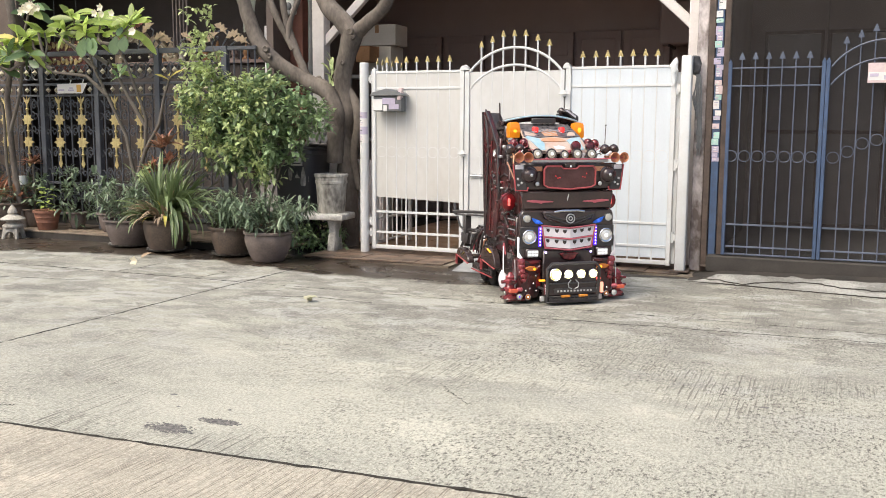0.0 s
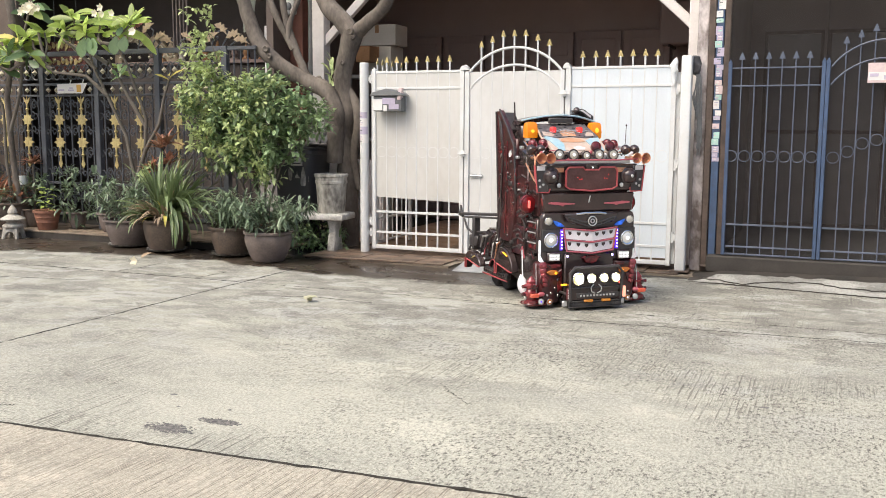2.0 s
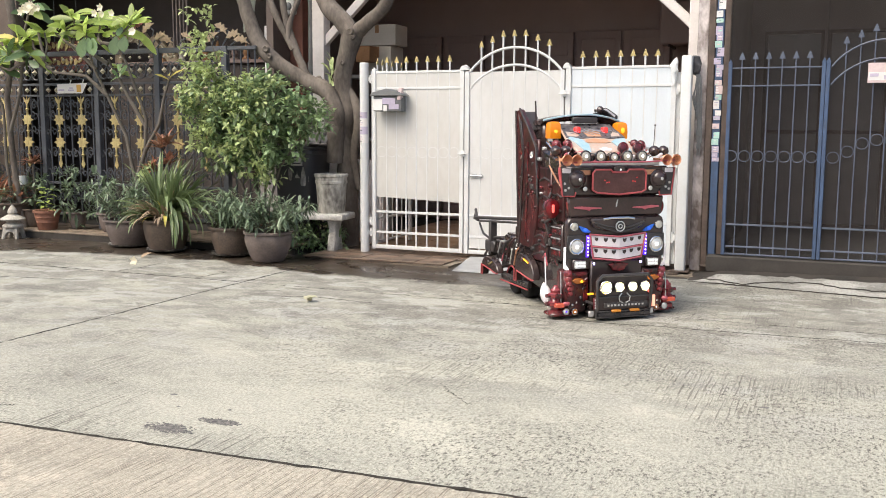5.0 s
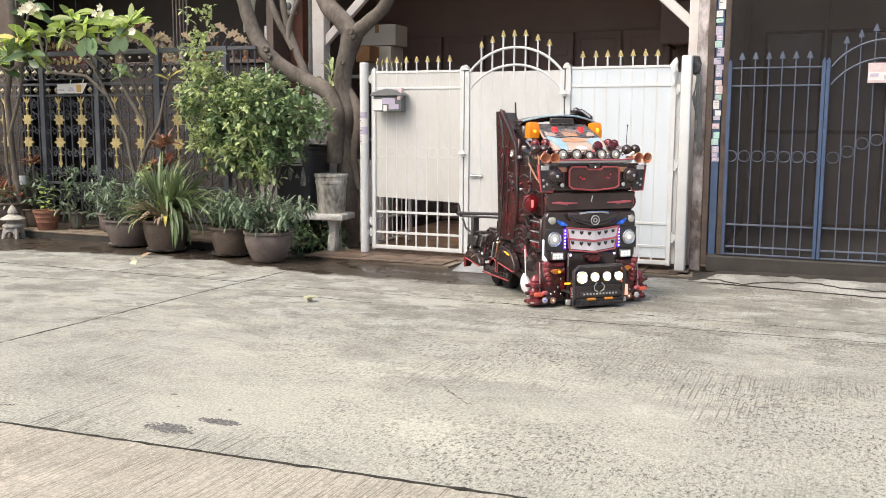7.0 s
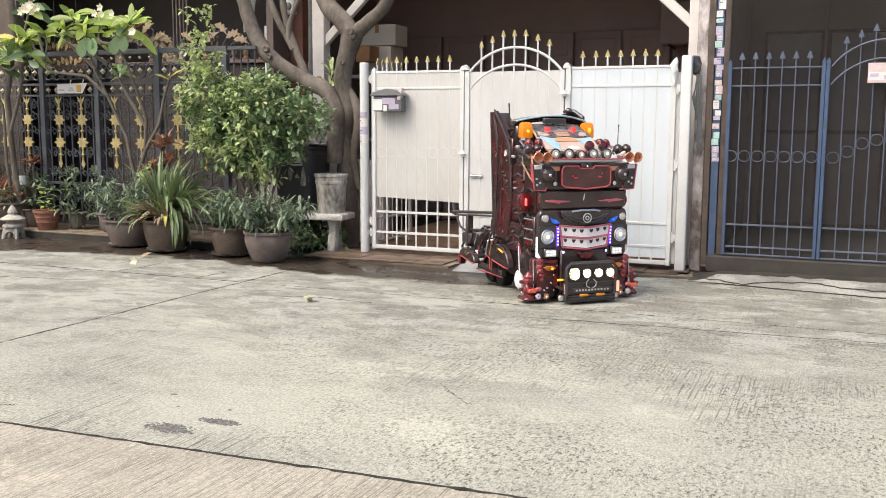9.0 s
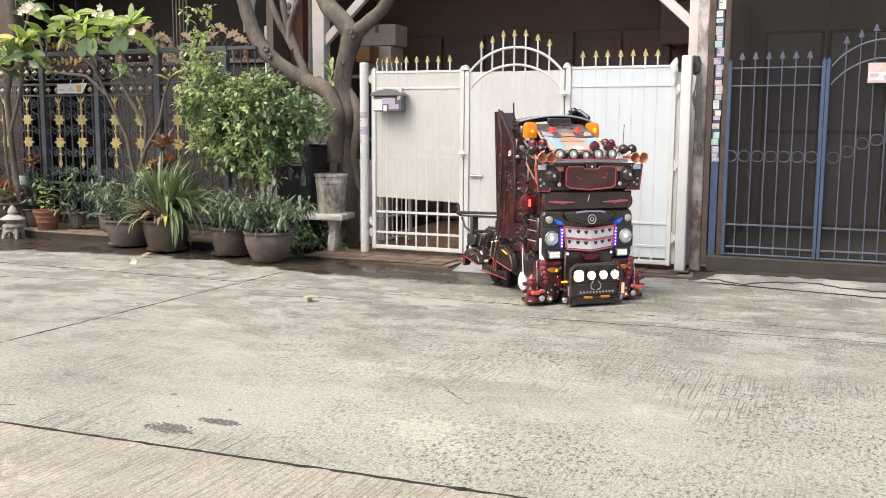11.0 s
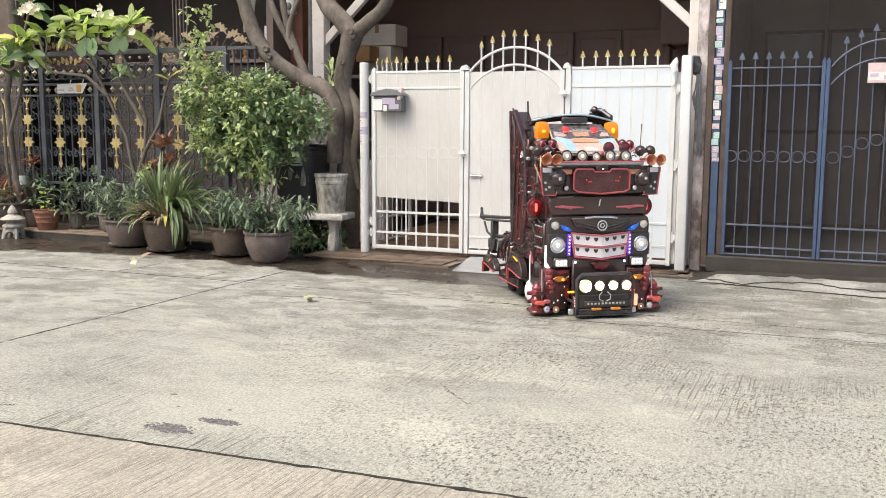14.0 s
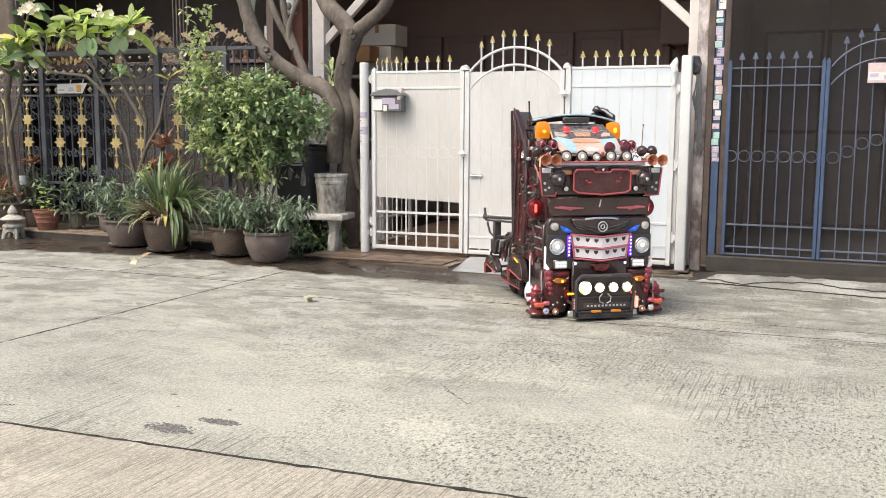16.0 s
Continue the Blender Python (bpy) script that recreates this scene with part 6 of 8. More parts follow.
    part("film", bm, "bag_dim", t, "", 30)

M["lantern"] = mat("pale_lantern_stone", (0.60, 0.56, 0.49), 0.8, dark=(0.20, 0.18, 0.145), scale=11, amount=0.85, bump=0.35)
t = thing("stone_lantern", pose(-4.34, -0.50, 0.0, 0, 0, 20), "small pale stone garden lantern with arched feet", "lantern")
bm = B()
for k in range(4):
    prism(bm, [(-0.105, 0), (-0.060, 0), (-0.052, 0.05), (-0.03, 0.075), (0.0, 0.083), (0.03, 0.075), (0.052, 0.05), (0.060, 0), (0.105, 0), (0.092, 0.06), (0.082, 0.125), (-0.082, 0.125), (-0.092, 0.06)], 0.030,
          pose(0, 0, 0, 0, 0, 90 * k) @ pose(0, -0.096, 0, -6, 0, 0), 0.006)
part("foot", bm, "lantern", t)
bm = B()
lathe(bm, [(0.078, 0.118), (0.112, 0.128), (0.118, 0.150), (0.100, 0.170), (0.078, 0.178)], 24)
lathe(bm, [(0.076, 0.176), (0.074, 0.19), (0.080, 0.206)], 24)
part("body", bm, "lantern", t)
bm = B()
lathe(bm, [(0.078, 0.205), (0.132, 0.212), (0.142, 0.228), (0.132, 0.238), (0.095, 0.256), (0.058, 0.276), (0.04, 0.282)], 24)
part("roof", bm, "lantern", t)
bm = B()
lathe(bm, [(0.040, 0.281), (0.054, 0.295), (0.055, 0.315), (0.042, 0.345), (0.024, 0.366), (0.018, 0.382), (0, 0.395)], 16)
part("finial", bm, "lantern", t)

t = thing("mailbox", pose(0.325, -0.035, 1.46), "dark grey metal mailbox stuffed with lilac flyers", "mailbox")
bm = B()
box(bm, -0.155, 0.155, -0.10, 0.0, 0, 0.15, 0.006)
part("body", bm, "box_grey", t)
bm = B()
prism(bm, [(-0.185, 0.152), (0.185, 0.152), (0.15, 0.185), (0.0, 0.222), (-0.15, 0.185)], 0.15, pose(0, -0.13, 0), 0.004)
part("roof", bm, "box_grey", t)
for x0, x1, z0, z1, c in ((-0.15, -0.05, 0.01, 0.12, "paper"), (-0.05, 0.09, 0.07, 0.13, "lilac"), (0.02, 0.13, 0.02, 0.07, "lilac"), (-0.04, 0.0, 0.0, 0.06, "paper")):
    bm = B()
    box(bm, x0, x1, -0.108, -0.102, z0, z1, 0.001)
    part("flyer", bm, c, t)
bm = B()
box(bm, 0.10, 0.135, -0.12, -0.07, 0.13, 0.25, 0.002, pose(0, 0, 0, 0, 8, 0))
part("flyer", bm, "pink", t)

# cable bundle and bag by the square post
t = thing("cable_bundle", pose(3.262, 0.045, 0.0), "bundle of dusty grey cables tied at the pillar", "cables")
for k in range(9):
    bm = B()
    x = 0.004 * k - 0.01
    pts = [(x * 0.6, 0, 1.93 - 0.01 * k), (x + 0.02, -0.01, 1.75), (x + 0.035 * math.sin(k), 0, 1.58), (x + 0.045, 0.01, 1.42 - 0.03 * k), (x + 0.03, 0.02, 1.25 - 0.06 * (k % 4))]
    tube(bm, pts, 0.006, 6)
    part("cable", bm, "box_grey", t)
bm = B()
bmesh.ops.create_icosphere(bm, subdivisions=3, radius=0.062)
for v in bm.verts:
    v.co = Vector((v.co.x * 0.7, v.co.y * 0.6, v.co.z * 1.5 + 1.86))
    v.co += noise.noise_vector(v.co * 24) * 0.022
part("wrap", bm, "bin", t, "black plastic wrapped round the cables")
t = thing("plastic_bag", pose(3.085, -0.03, 1.70), "torn white plastic bag tied to the gate corner", "bag")
bm = B()
bmesh.ops.create_icosphere(bm, subdivisions=3, radius=0.07)
for v in bm.verts:
    v.co = Vector((v.co.x * (0.42 + 0.25 * v.co.z / 0.07), v.co.y * 0.35, v.co.z * 1.75 + 0.10))
    v.co += noise.noise_vector(v.co * 18) * 0.03
finish("bag", bm, "bag", t)

# boxes stacked in the carport, seen past the tree
for x0, x1, z0, z1, c, lab in ((-1.12, -0.62, 2.31, 2.56, "card", "pale cardboard box on a stack in the carport"), (-1.05, -0.68, 1.95, 2.30, "card", "pale cardboard box inside the carport"),
                              (-1.05, -0.86, 2.10, 2.29, "card_brown", "small brown cardboard box")):
    t = thing("carton", pose(0, 2.0 if c == "card" else 1.78, 0), lab, "box", "stacked cartons")
    bm = B()
    box(bm, x0, x1, 0, 0.35 if c == "card" else 0.2, z0, z1, 0.006)
    part("body", bm, c, t)
    bm = B()
    box(bm, (x0 + x1) / 2 - 0.025, (x0 + x1) / 2 + 0.025, -0.003, -0.0005, z0 + (z1 - z0) * 0.6, z1 - 0.006)
    part("tape", bm, "card_brown", t)
t = thing("storage_shelf", pose(-0.85, 1.7, 0.04), "grey steel storage shelf carrying cartons", "shelf")
for x in (-0.3, 0.3):
    for y in (0.0, 0.6):
        bm = B()
        box(bm, x - 0.02, x + 0.02, y - 0.02, y + 0.02, 0, 1.905, 0.003)
        part("leg", bm, "box_grey", t)
for z in (0.4, 1.1, 1.86):
    bm = B()
    box(bm, -0.29, 0.29, -0.018, 0.62, z, z + 0.04, 0.003)
    part("shelf", bm, "box_grey", t)

# steel plate ramp by the gate
t = thing("ramp_plate", pose(0, 0, 0), "thin bare steel ramp plate from apron to street", "ramp")
bm = B()
v = [(1.26, -0.70, 0.003), (2.15, -0.72, 0.003), (2.13, -0.06, 0.052), (1.19, -0.06, 0.052)]
lo = [bm.verts.new(p) for p in v]
hi = [bm.verts.new((p[0], p[1], p[2] + 0.004)) for p in v]
bm.faces.new(lo[::-1])
bm.faces.new(hi)
for k in range(4):
    bm.faces.new((lo[k], lo[(k + 1) % 4], hi[(k + 1) % 4], hi[k]))
finish("plate", bm, "steel", t, smooth=0)

# litter and stains on the street
def patch(x, y, rx, ry, seed, name, material, label, cat, h=0.004):
    q = random.Random(seed)
    bm = B()
    if rx > 0.05:
        for _ in range(210):
            a, f = q.uniform(0, math.tau), q.random() ** 0.75 * 1.15
            cx, cy, s = x + rx * f * math.cos(a), y + ry * f * math.sin(a), q.uniform(0.003, 0.0115) * (1.25 - 0.6 * f)
            ring = [bm.verts.new((cx + s * 1.5 * q.uniform(0.6, 1.3) * math.cos(b * math.tau / 7), cy + s * q.uniform(0.6, 1.3) * math.sin(b * math.tau / 7), 0.0015)) for b in range(7)]
            top = bm.verts.new((cx, cy, q.uniform(0.003, 0.007)))
            for b in range(7):
                bm.faces.new((ring[b], ring[(b + 1) % 7], top))
        tagged(finish(name, bm, material, smooth=0), label, cat, kind="stuff")
        return
    n = 40
    out = []
    for k in range(n):
        a = k * math.tau / n
        f = 1 + 0.35 * noise.noise(Vector((math.cos(a) * 1.6 + seed, math.sin(a) * 1.6, seed))) + q.uniform(-0.16, 0.16)
        out.append(bm.verts.new((x + rx * f * math.cos(a), y + ry * f * math.sin(a), 0.001)))
    inn = [bm.verts.new((x + (v.co.x - x) * 0.85, y + (v.co.y - y) * 0.85, h)) for v in out]
    for k in range(n):
        bm.faces.new((out[k], out[(k + 1) % n], inn[(k + 1) % n], inn[k]))
    bm.faces.new(inn)
    tagged(finish(name, bm, material, smooth=0), label, cat, kind="stuff")
M["leaf_pale"] = mat("pale_fallen_leaf", (0.55, 0.52, 0.34), 0.6, bump=0, trans=0.15)
patch(1.87, -5.375, 0.125, 0.05, 3, "tar_patch", "tar", "rough black tar patch on the concrete", "stain")
patch(2.02, -5.215, 0.10, 0.03, 5, "tar_patch", "tar", "rough black tar patch on the concrete", "stain")
for k, (x, y, s) in enumerate(((1.55, -4.95, 0.018), (4.21, -4.0, 0.02), (2.63, -5.33, 0.008), (1.95, -5.05, 0.012), (1.7, -5.1, 0.01), (3.35, -4.3, 0.008))):
    patch(x, y, s, s * 0.7, 20 + k, "tar_spot", "tar", "small dark tar spot on the concrete", "stain", 0.002)
t = thing("fallen_leaf", pose(0.87, -2.55, 0.004, 0, 0, 30), "curled yellow-green leaf lying on the street", "leaf", "fallen leaves")
bm = B()
for k in range(3):
    strap(bm, (0, 0, 0.002), k * 2.1, 0.075, radians(55), radians(120), 0.06)
part("blade", bm, "leaf_pale", t)
t = thing("fallen_flower", pose(-1.64, -1.56, 0.004), "white plumeria flower fallen on the street", "flower")
bm = B()
flower(bm, (0, 0, 0.03), 0.055)
part("petals", bm, "petal", t)
t = thing("fallen_leaf", pose(-1.85, -1.22, 0.003, 0, 0, 60), "pale dry leaf lying by the pots", "leaf", "fallen leaves")
bm = B()
strap(bm, (0, 0, 0.004), 0.3, 0.16, radians(25), radians(50), 0.07)
part("blade", bm, "leaf_dry", t)


# ---- the show truck: local x across, y towards its rear, z up; front face at y = 0 ----
M["t_black"] = mat("gloss_black_plastic", (0.037, 0.029, 0.029), 0.15, dark=(0.062, 0.034, 0.032), scale=7, amount=0.6, fine=26, bump=0.12, spec=0.55, coat=0.3)
M["t_matt"] = mat("scuffed_black_plastic", (0.034, 0.032, 0.033), 0.42, dark=(0.080, 0.066, 0.062), scale=12, amount=0.7, bump=0.12)
M["t_maroon"] = mat("mottled_maroon_lacquer", (0.20, 0.022, 0.026), 0.24, dark=(0.016, 0.007, 0.007), scale=18, amount=1.0, fine=60, bump=0.3, coat=0.4)
M["t_wine"] = mat("wine_red_lacquer", (0.34, 0.055, 0.062), 0.22, dark=(0.085, 0.014, 0.018), scale=16, amount=0.8, bump=0.1, coat=0.5)
M["t_deep"] = mat("dark_mottled_lacquer", (0.100, 0.022, 0.023), 0.30, dark=(0.016, 0.010, 0.010), scale=11, amount=1.0, fine=40, bump=0.3, stretch=(1, 1, 0.5), coat=0.2)
M["t_bowl"] = mat("cream_reflector_bowl", (0.58, 0.53, 0.43), 0.3, metal=0.4, dark=(0.25, 0.21, 0.17), scale=30)
M["t_red"] = mat("red_edge_trim", (0.46, 0.085, 0.09), 0.4, dark=(0.28, 0.04, 0.045), bump=0.05)
M["t_rose"] = mat("rose_red_plastic", (0.52, 0.12, 0.145), 0.4, bump=0.05)
M["t_chrome"] = mat("chrome", (0.78, 0.78, 0.79), 0.14, metal=1.0, dark=(0.6, 0.6, 0.6), bump=0.02)
M["t_alu"] = mat("brushed_aluminium", (0.66, 0.65, 0.64), 0.35, metal=0.7, dark=(0.5, 0.5, 0.5), scale=14)
M["t_silver"] = mat("silver_white_paint", (0.82, 0.785, 0.80), 0.38, dark=(0.64, 0.60, 0.62), scale=10, bump=0.05)
M["t_copper"] = mat("copper_horn", (0.66, 0.36, 0.22), 0.3, metal=0.6, dark=(0.5, 0.16, 0.08), scale=14)
M["t_cream"] = mat("cream_lens", (0.62, 0.58, 0.50), 0.3, bump=0.05)
M["t_tyre"] = mat("tyre_rubber", (0.022, 0.020, 0.019), 0.85, bump=0.3)
M["t_glass"] = mat("smoked_screen", (0.036, 0.024, 0.023), 0.09, dark=(0.070, 0.036, 0.033), scale=5, amount=0.8, bump=0, spec=0.7)
M["t_screen"] = mat("smoked_red_display", (0.052, 0.014, 0.016), 0.12, dark=(0.11, 0.045, 0.045), scale=9, amount=0.7, bump=0, spec=0.6)
M["t_lens"] = mat("clear_lens", (0.84, 0.83, 0.79), 0.12, metal=0.3, dark=(0.46, 0.44, 0.42), scale=25, fine=90, bump=0.4)
M["t_amber"] = glow("amber_beacon", (1.0, 0.30, 0.008), 0.22, (0.62, 0.19, 0.015))
M["t_amber_core"] = glow("lit_beacon_core", (1.0, 0.52, 0.03), 0.75, (0.72, 0.30, 0.02))
M["t_amber_dim"] = mat("amber_lens", (0.50, 0.16, 0.03), 0.25, bump=0.05, coat=0.4)
M["t_redlamp"] = glow("red_marker", (1.0, 0.06, 0.05), 0.5, (0.6, 0.02, 0.02))
M["t_redlit"] = glow("lit_red_marker", (1.0, 0.16, 0.13), 1.0, (0.6, 0.02, 0.02))
M["t_orangelit"] = glow("lit_orange_marker", (1.0, 0.16, 0.08), 0.16, (0.40, 0.08, 0.05))
M["t_white_lit"] = glow("lit_white_lamp", (1.0, 0.88, 0.40), 1.15)
M["t_warm_lit"] = glow("lit_warm_lamp", (1.0, 0.80, 0.16), 1.0)
M["t_filament"] = glow("lit_lamp_core", (1.0, 0.95, 0.72), 9.0)
M["t_led_white"] = glow("white_led_strip", (0.95, 0.96, 1.0), 0.6, (0.8, 0.8, 0.8))
M["t_led_blue"] = glow("violet_led", (0.10, 0.03, 0.8), 0.7)
M["t_led_core"] = glow("violet_led_core", (0.55, 0.45, 1.0), 2.2)
M["t_blue_eye"] = glow("blue_lamp", (0.05, 0.20, 1.0), 0.35, (0.03, 0.10, 0.45))
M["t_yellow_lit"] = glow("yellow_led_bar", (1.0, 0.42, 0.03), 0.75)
M["t_bar"] = glow("amber_bar_lamp", (1.0, 0.40, 0.06), 0.08, (0.5, 0.19, 0.03))
M["t_plate"] = mat("dark_red_plate", (0.16, 0.025, 0.03), 0.35, bump=0.05)
M["t_pinklit"] = glow("lit_pink_bar", (1.0, 0.38, 0.26), 0.75)
M["t_digit"] = glow("red_digits", (1.0, 0.05, 0.06), 0.22)
M["t_pale"] = mat("pale_art_paint", (0.54, 0.49, 0.43), 0.35, dark=(0.55, 0.30, 0.20), scale=12, amount=0.7, bump=0)
M["t_sky"] = mat("light_blue_art_paint", (0.26, 0.46, 0.56), 0.35, dark=(0.6, 0.66, 0.66), scale=14, amount=0.6, bump=0)
M["t_tan"] = mat("orange_art_paint", (0.60, 0.27, 0.13), 0.35, dark=(0.5, 0.4, 0.3), scale=14, amount=0.6, bump=0)
M["t_ink"] = mat("grey_art_paint", (0.035, 0.032, 0.035), 0.3, dark=(0.22, 0.20, 0.20), scale=26, amount=0.8, bump=0)

M["t_mirror"] = glow("dark_red_mirror_lens", (0.8, 0.012, 0.02), 0.035, (0.13, 0.007, 0.010))

truck = thing("show_truck", pose(2.61, -1.73, 0, 0, 0, 39), "black and maroon decorated show truck covered in lamps and horns", "truck")


def lamp(name, x, y, z, r, shell, lens, parent, depth=0.05, lit=None, n=(0, -1, 0), rim=0.16, label=""):
    """A round lamp: a bowl behind, a rim, a domed lens."""
    m = Matrix.Translation((x, y, z)) @ Vector(n).to_track_quat("Z", "Y").to_matrix().to_4x4()
    bm = B()
    lathe(bm, [(r * 0.35, -depth), (r * 0.8, -depth * 0.55), (r, -0.004), (r, 0.006), (r * (1 - rim * 0.5), 0.010), (r * (1 - rim), 0.006)], 22, m)
    body = part(name, bm, shell, parent, label)
    bm = B()
    q = r * (1 - rim)
    lathe(bm, [(q, 0.003), (q * 0.8, 0.008), (q * 0.45, 0.012), (0, 0.013)], 22, m)
    part("lens", bm, lens, body)
    if lit:
        bm = B()
        c = 0.72 if lit == "t_filament" else 0.34
        lathe(bm, [(q * c, 0.0105 if c > 0.5 else 0.0125), (q * c * 0.7, 0.016), (0, 0.018)], 14, m)
        part("bulb", bm, lit, body)
    return body


def trim(name, pts, r, material, parent, label="", seg=6):
    bm = B()
    tube(bm, pts, r, seg)
    return part(name, bm, material, parent, label)


# chassis, bed and wheels
bm = B()
box(bm, -0.16, -0.10, 0.30, 1.95, 0.13, 0.20, 0.008)
box(bm, 0.10, 0.16, 0.30, 1.95, 0.13, 0.20, 0.008)
for y in (0.8, 1.25, 1.7, 1.93):
    box(bm, -0.10, 0.10, y, y + 0.05, 0.14, 0.19, 0.006)
part("chassis", bm, "t_matt", truck)
bm = B()
box(bm, -0.25, 0.25, 0.78, 1.90, 0.215, 0.275, 0.012)
for k in range(6):
    box(bm, -0.22, 0.22, 0.86 + 0.17 * k, 0.90 + 0.17 * k, 0.276, 0.29, 0.004)
part("deck", bm, "t_matt", truck)

R_WHEEL = 0.098
wheels = []
for y in (0.862, 1.150):
    for s in (-1, 1):
        e = new("wheel")
        e.parent = truck
        e.matrix_basis = pose(s * 0.255, y, R_WHEEL)
        bm = B()
        m = pose(0, 0, 0, 0, 90, 0)
        lathe(bm, [(0.060, -0.045), (0.085, -0.048), (0.096, -0.038), (0.098, -0.012), (0.093, -0.004), (0.093, 0.004), (0.098, 0.012), (0.096, 0.038), (0.085, 0.048), (0.060, 0.045)], 30, m)
        part("tyre", bm, "t_tyre", e)
        bm = B()
        lathe(bm, [(0.061, -0.044), (0.055, -0.03), (0.052, 0.0), (0.055, 0.03), (0.061, 0.044)], 24, m)
        for k in range(5):
            a = k * math.tau / 5
            box(bm, -0.012, 0.012, -0.012, 0.012, 0.012, 0.056, 0.002, pose(s * 0.022, 0, 0, math.degrees(a), 0, 0))
        lathe(bm, [(0.02, s * 0.012), (0.02, s * 0.04), (0.012, s * 0.046), (0, s * 0.046)], 14, m)
        part("rim", bm, "t_maroon", e)
        wheels.append((e, s * 0.255, y))
for s in (-1, 1):
    bm = B()
    lathe(bm, [(0.055, -0.045), (0.085, -0.048), (0.097, -0.03), (0.098, 0.03), (0.085, 0.048), (0.055, 0.045), (0, 0.03)], 26, pose(s * 0.25, 0.22, R_WHEEL, 0, 90, 0))
    part("front_tyre", bm, "t_tyre", truck)


def arc_fender(s, yc, w, r0, r1, z):
    """Curved mudguard over a wheel."""
    bm = B()
    rows = []
    for k in range(13):
        a = math.pi * k / 12
        rows.append([bm.verts.new((s * (0.255 + q), yc - r * math.cos(a) * 1.12, z + r * math.sin(a))) for q, r in ((-w, r0), (w, r0), (w + 0.008, r1), (-w, r1))])
    for a, c in zip(rows, rows[1:]):
        for q in range(4):
            bm.faces.new((a[q], a[(q + 1) % 4], c[(q + 1) % 4], c[q]))
    bm.faces.new(rows[0])
    bm.faces.new(rows[-1][::-1])
    f = part("mudguard", bm, "t_black", truck)
    trim("edging", [(s * (0.266 + w), yc - (r0 + 0.004) * math.cos(a) * 1.12, z + (r0 + 0.004) * math.sin(a)) for a in [math.pi * k / 14 for k in range(15)]], 0.006, "t_red", f, "red edge trim")


for s in (-1, 1):
    # side wings over the rear wheels: sloped panels with red outline
    for y0, y1, zt, up0 in ((0.425, 0.775, 0.375, 0.205), (1.22, 1.69, 0.265, 0.155)):
        yc, up = y0 + 0.64 * (y1 - y0), zt - up0
        hump = [(y0 + (yc - y0) * (1 - math.cos(q)), up0 + up * math.sin(q)) for q in [math.pi / 2 * k / 7 for k in range(8)]]
        hump += [(yc + (y1 - yc) * math.sin(q), up0 + 0.035 + (up - 0.035) * math.cos(q)) for q in [math.pi / 2 * k / 5 for k in range(1, 6)]]
        foot = [(y1, up0 - 0.05), (y1 - 0.035, up0 - 0.05), (y1 - 0.045, up0 + 0.03), (y0 + 0.03, up0 - 0.005)]
        out = hump + foot
        bm = B()
        prism(bm, out, 0.055, Matrix.Translation((s * 0.392 + 0.0275, 0, 0)) @ pose(0, 0, 0, 0, 0, 90), 0.007)
        f = part("side_wing", bm, "t_black", truck)
        loop = [(s * 0.392 + s * 0.030, y, z) for y, z in [(y1, up0 + 0.035)] + foot + [(y0, up0)]]
        trim("edging", loop, 0.0055, "t_red", f, "red edge trim")
        bm = B()
        box(bm, -0.042, 0.042, -0.005, 0.005, -0.0045, 0.0045, 0.002, pose(s * 0.424, (y0 + y1) / 2 - 0.04, zt - 0.045, 0, 0, 90) @ pose(0, 0, 0, 0, -14 if y0 < 1 else 18, 0))
        part("marker", bm, "t_yellow_lit" if y0 < 1 else "gold", f, "yellow marker strip")
        bm = B()
        lathe(bm, [(0.020, 0), (0.017, 0.008), (0.010, 0.012), (0, 0.013)], 12, pose(s * 0.417, (y0 + y1) / 2 + 0.03, zt - 0.045, 0, s * 90, 0))
        part("ornament", bm, "t_deep" if y0 < 1 else "t_matt", f)
    for y in (0.862, 1.150):
        arc_fender(s, y, 0.055, 0.115, 0.125, 0.10)
    # slotted step bar
    bm = B()
    box(bm, s * 0.345 - 0.02, s * 0.345 + 0.02, 0.66, 1.30, 0.105, 0.155, 0.006)
    st = part("step_bar", bm, "t_matt", truck)
    for k in range(10):
        bm = B()
        box(bm, s * 0.366 - 0.004, s * 0.366 + 0.004, 0.69 + 0.06 * k, 0.725 + 0.06 * k, 0.118, 0.142, 0.002)
        part("slot", bm, "t_black", st)
    trim("edging", [(s * 0.368, 0.64, 0.098), (s * 0.368, 1.31, 0.098)], 0.006, "t_red", st, "red edge trim")
    for y in (0.80, 1.30, 1.62):
        trim("strut", [(s * 0.15, y, 0.17), (s * 0.335, y + 0.03, 0.15)], 0.012, "t_matt", truck)
    # cluttered flank of the bed: pipes, tank, coil
    trim("pipe", [(s * 0.30, 0.78, 0.44), (s * 0.31, 0.95, 0.40), (s * 0.30, 1.10, 0.30), (s * 0.31, 1.25, 0.27)], 0.013, "t_alu", truck)
    trim("pipe", [(s * 0.28, 0.80, 0.36), (s * 0.30, 1.05, 0.34), (s * 0.27, 1.28, 0.36), (s * 0.24, 1.45, 0.30)], 0.011, "t_copper", truck)
    bm = B()
    tube(bm, [(s * 0.22, 0.95, 0.36), (s * 0.22, 1.22, 0.36)], [0.062, 0.062], 16)
    part("tank", bm, "t_matt", truck)
    bm = B()
    box(bm, s * 0.30 - 0.03, s * 0.30 + 0.03, 0.98, 1.06, 0.385, 0.44, 0.006)
    part("fuse_box", bm, "t_silver", truck)
    trim("tail_frame", [(s * 0.26, 1.45, 0.42), (s * 0.30, 1.72, 0.40), (s * 0.32, 1.92, 0.24), (s * 0.30, 1.88, 0.10)], 0.012, "t_matt", truck)

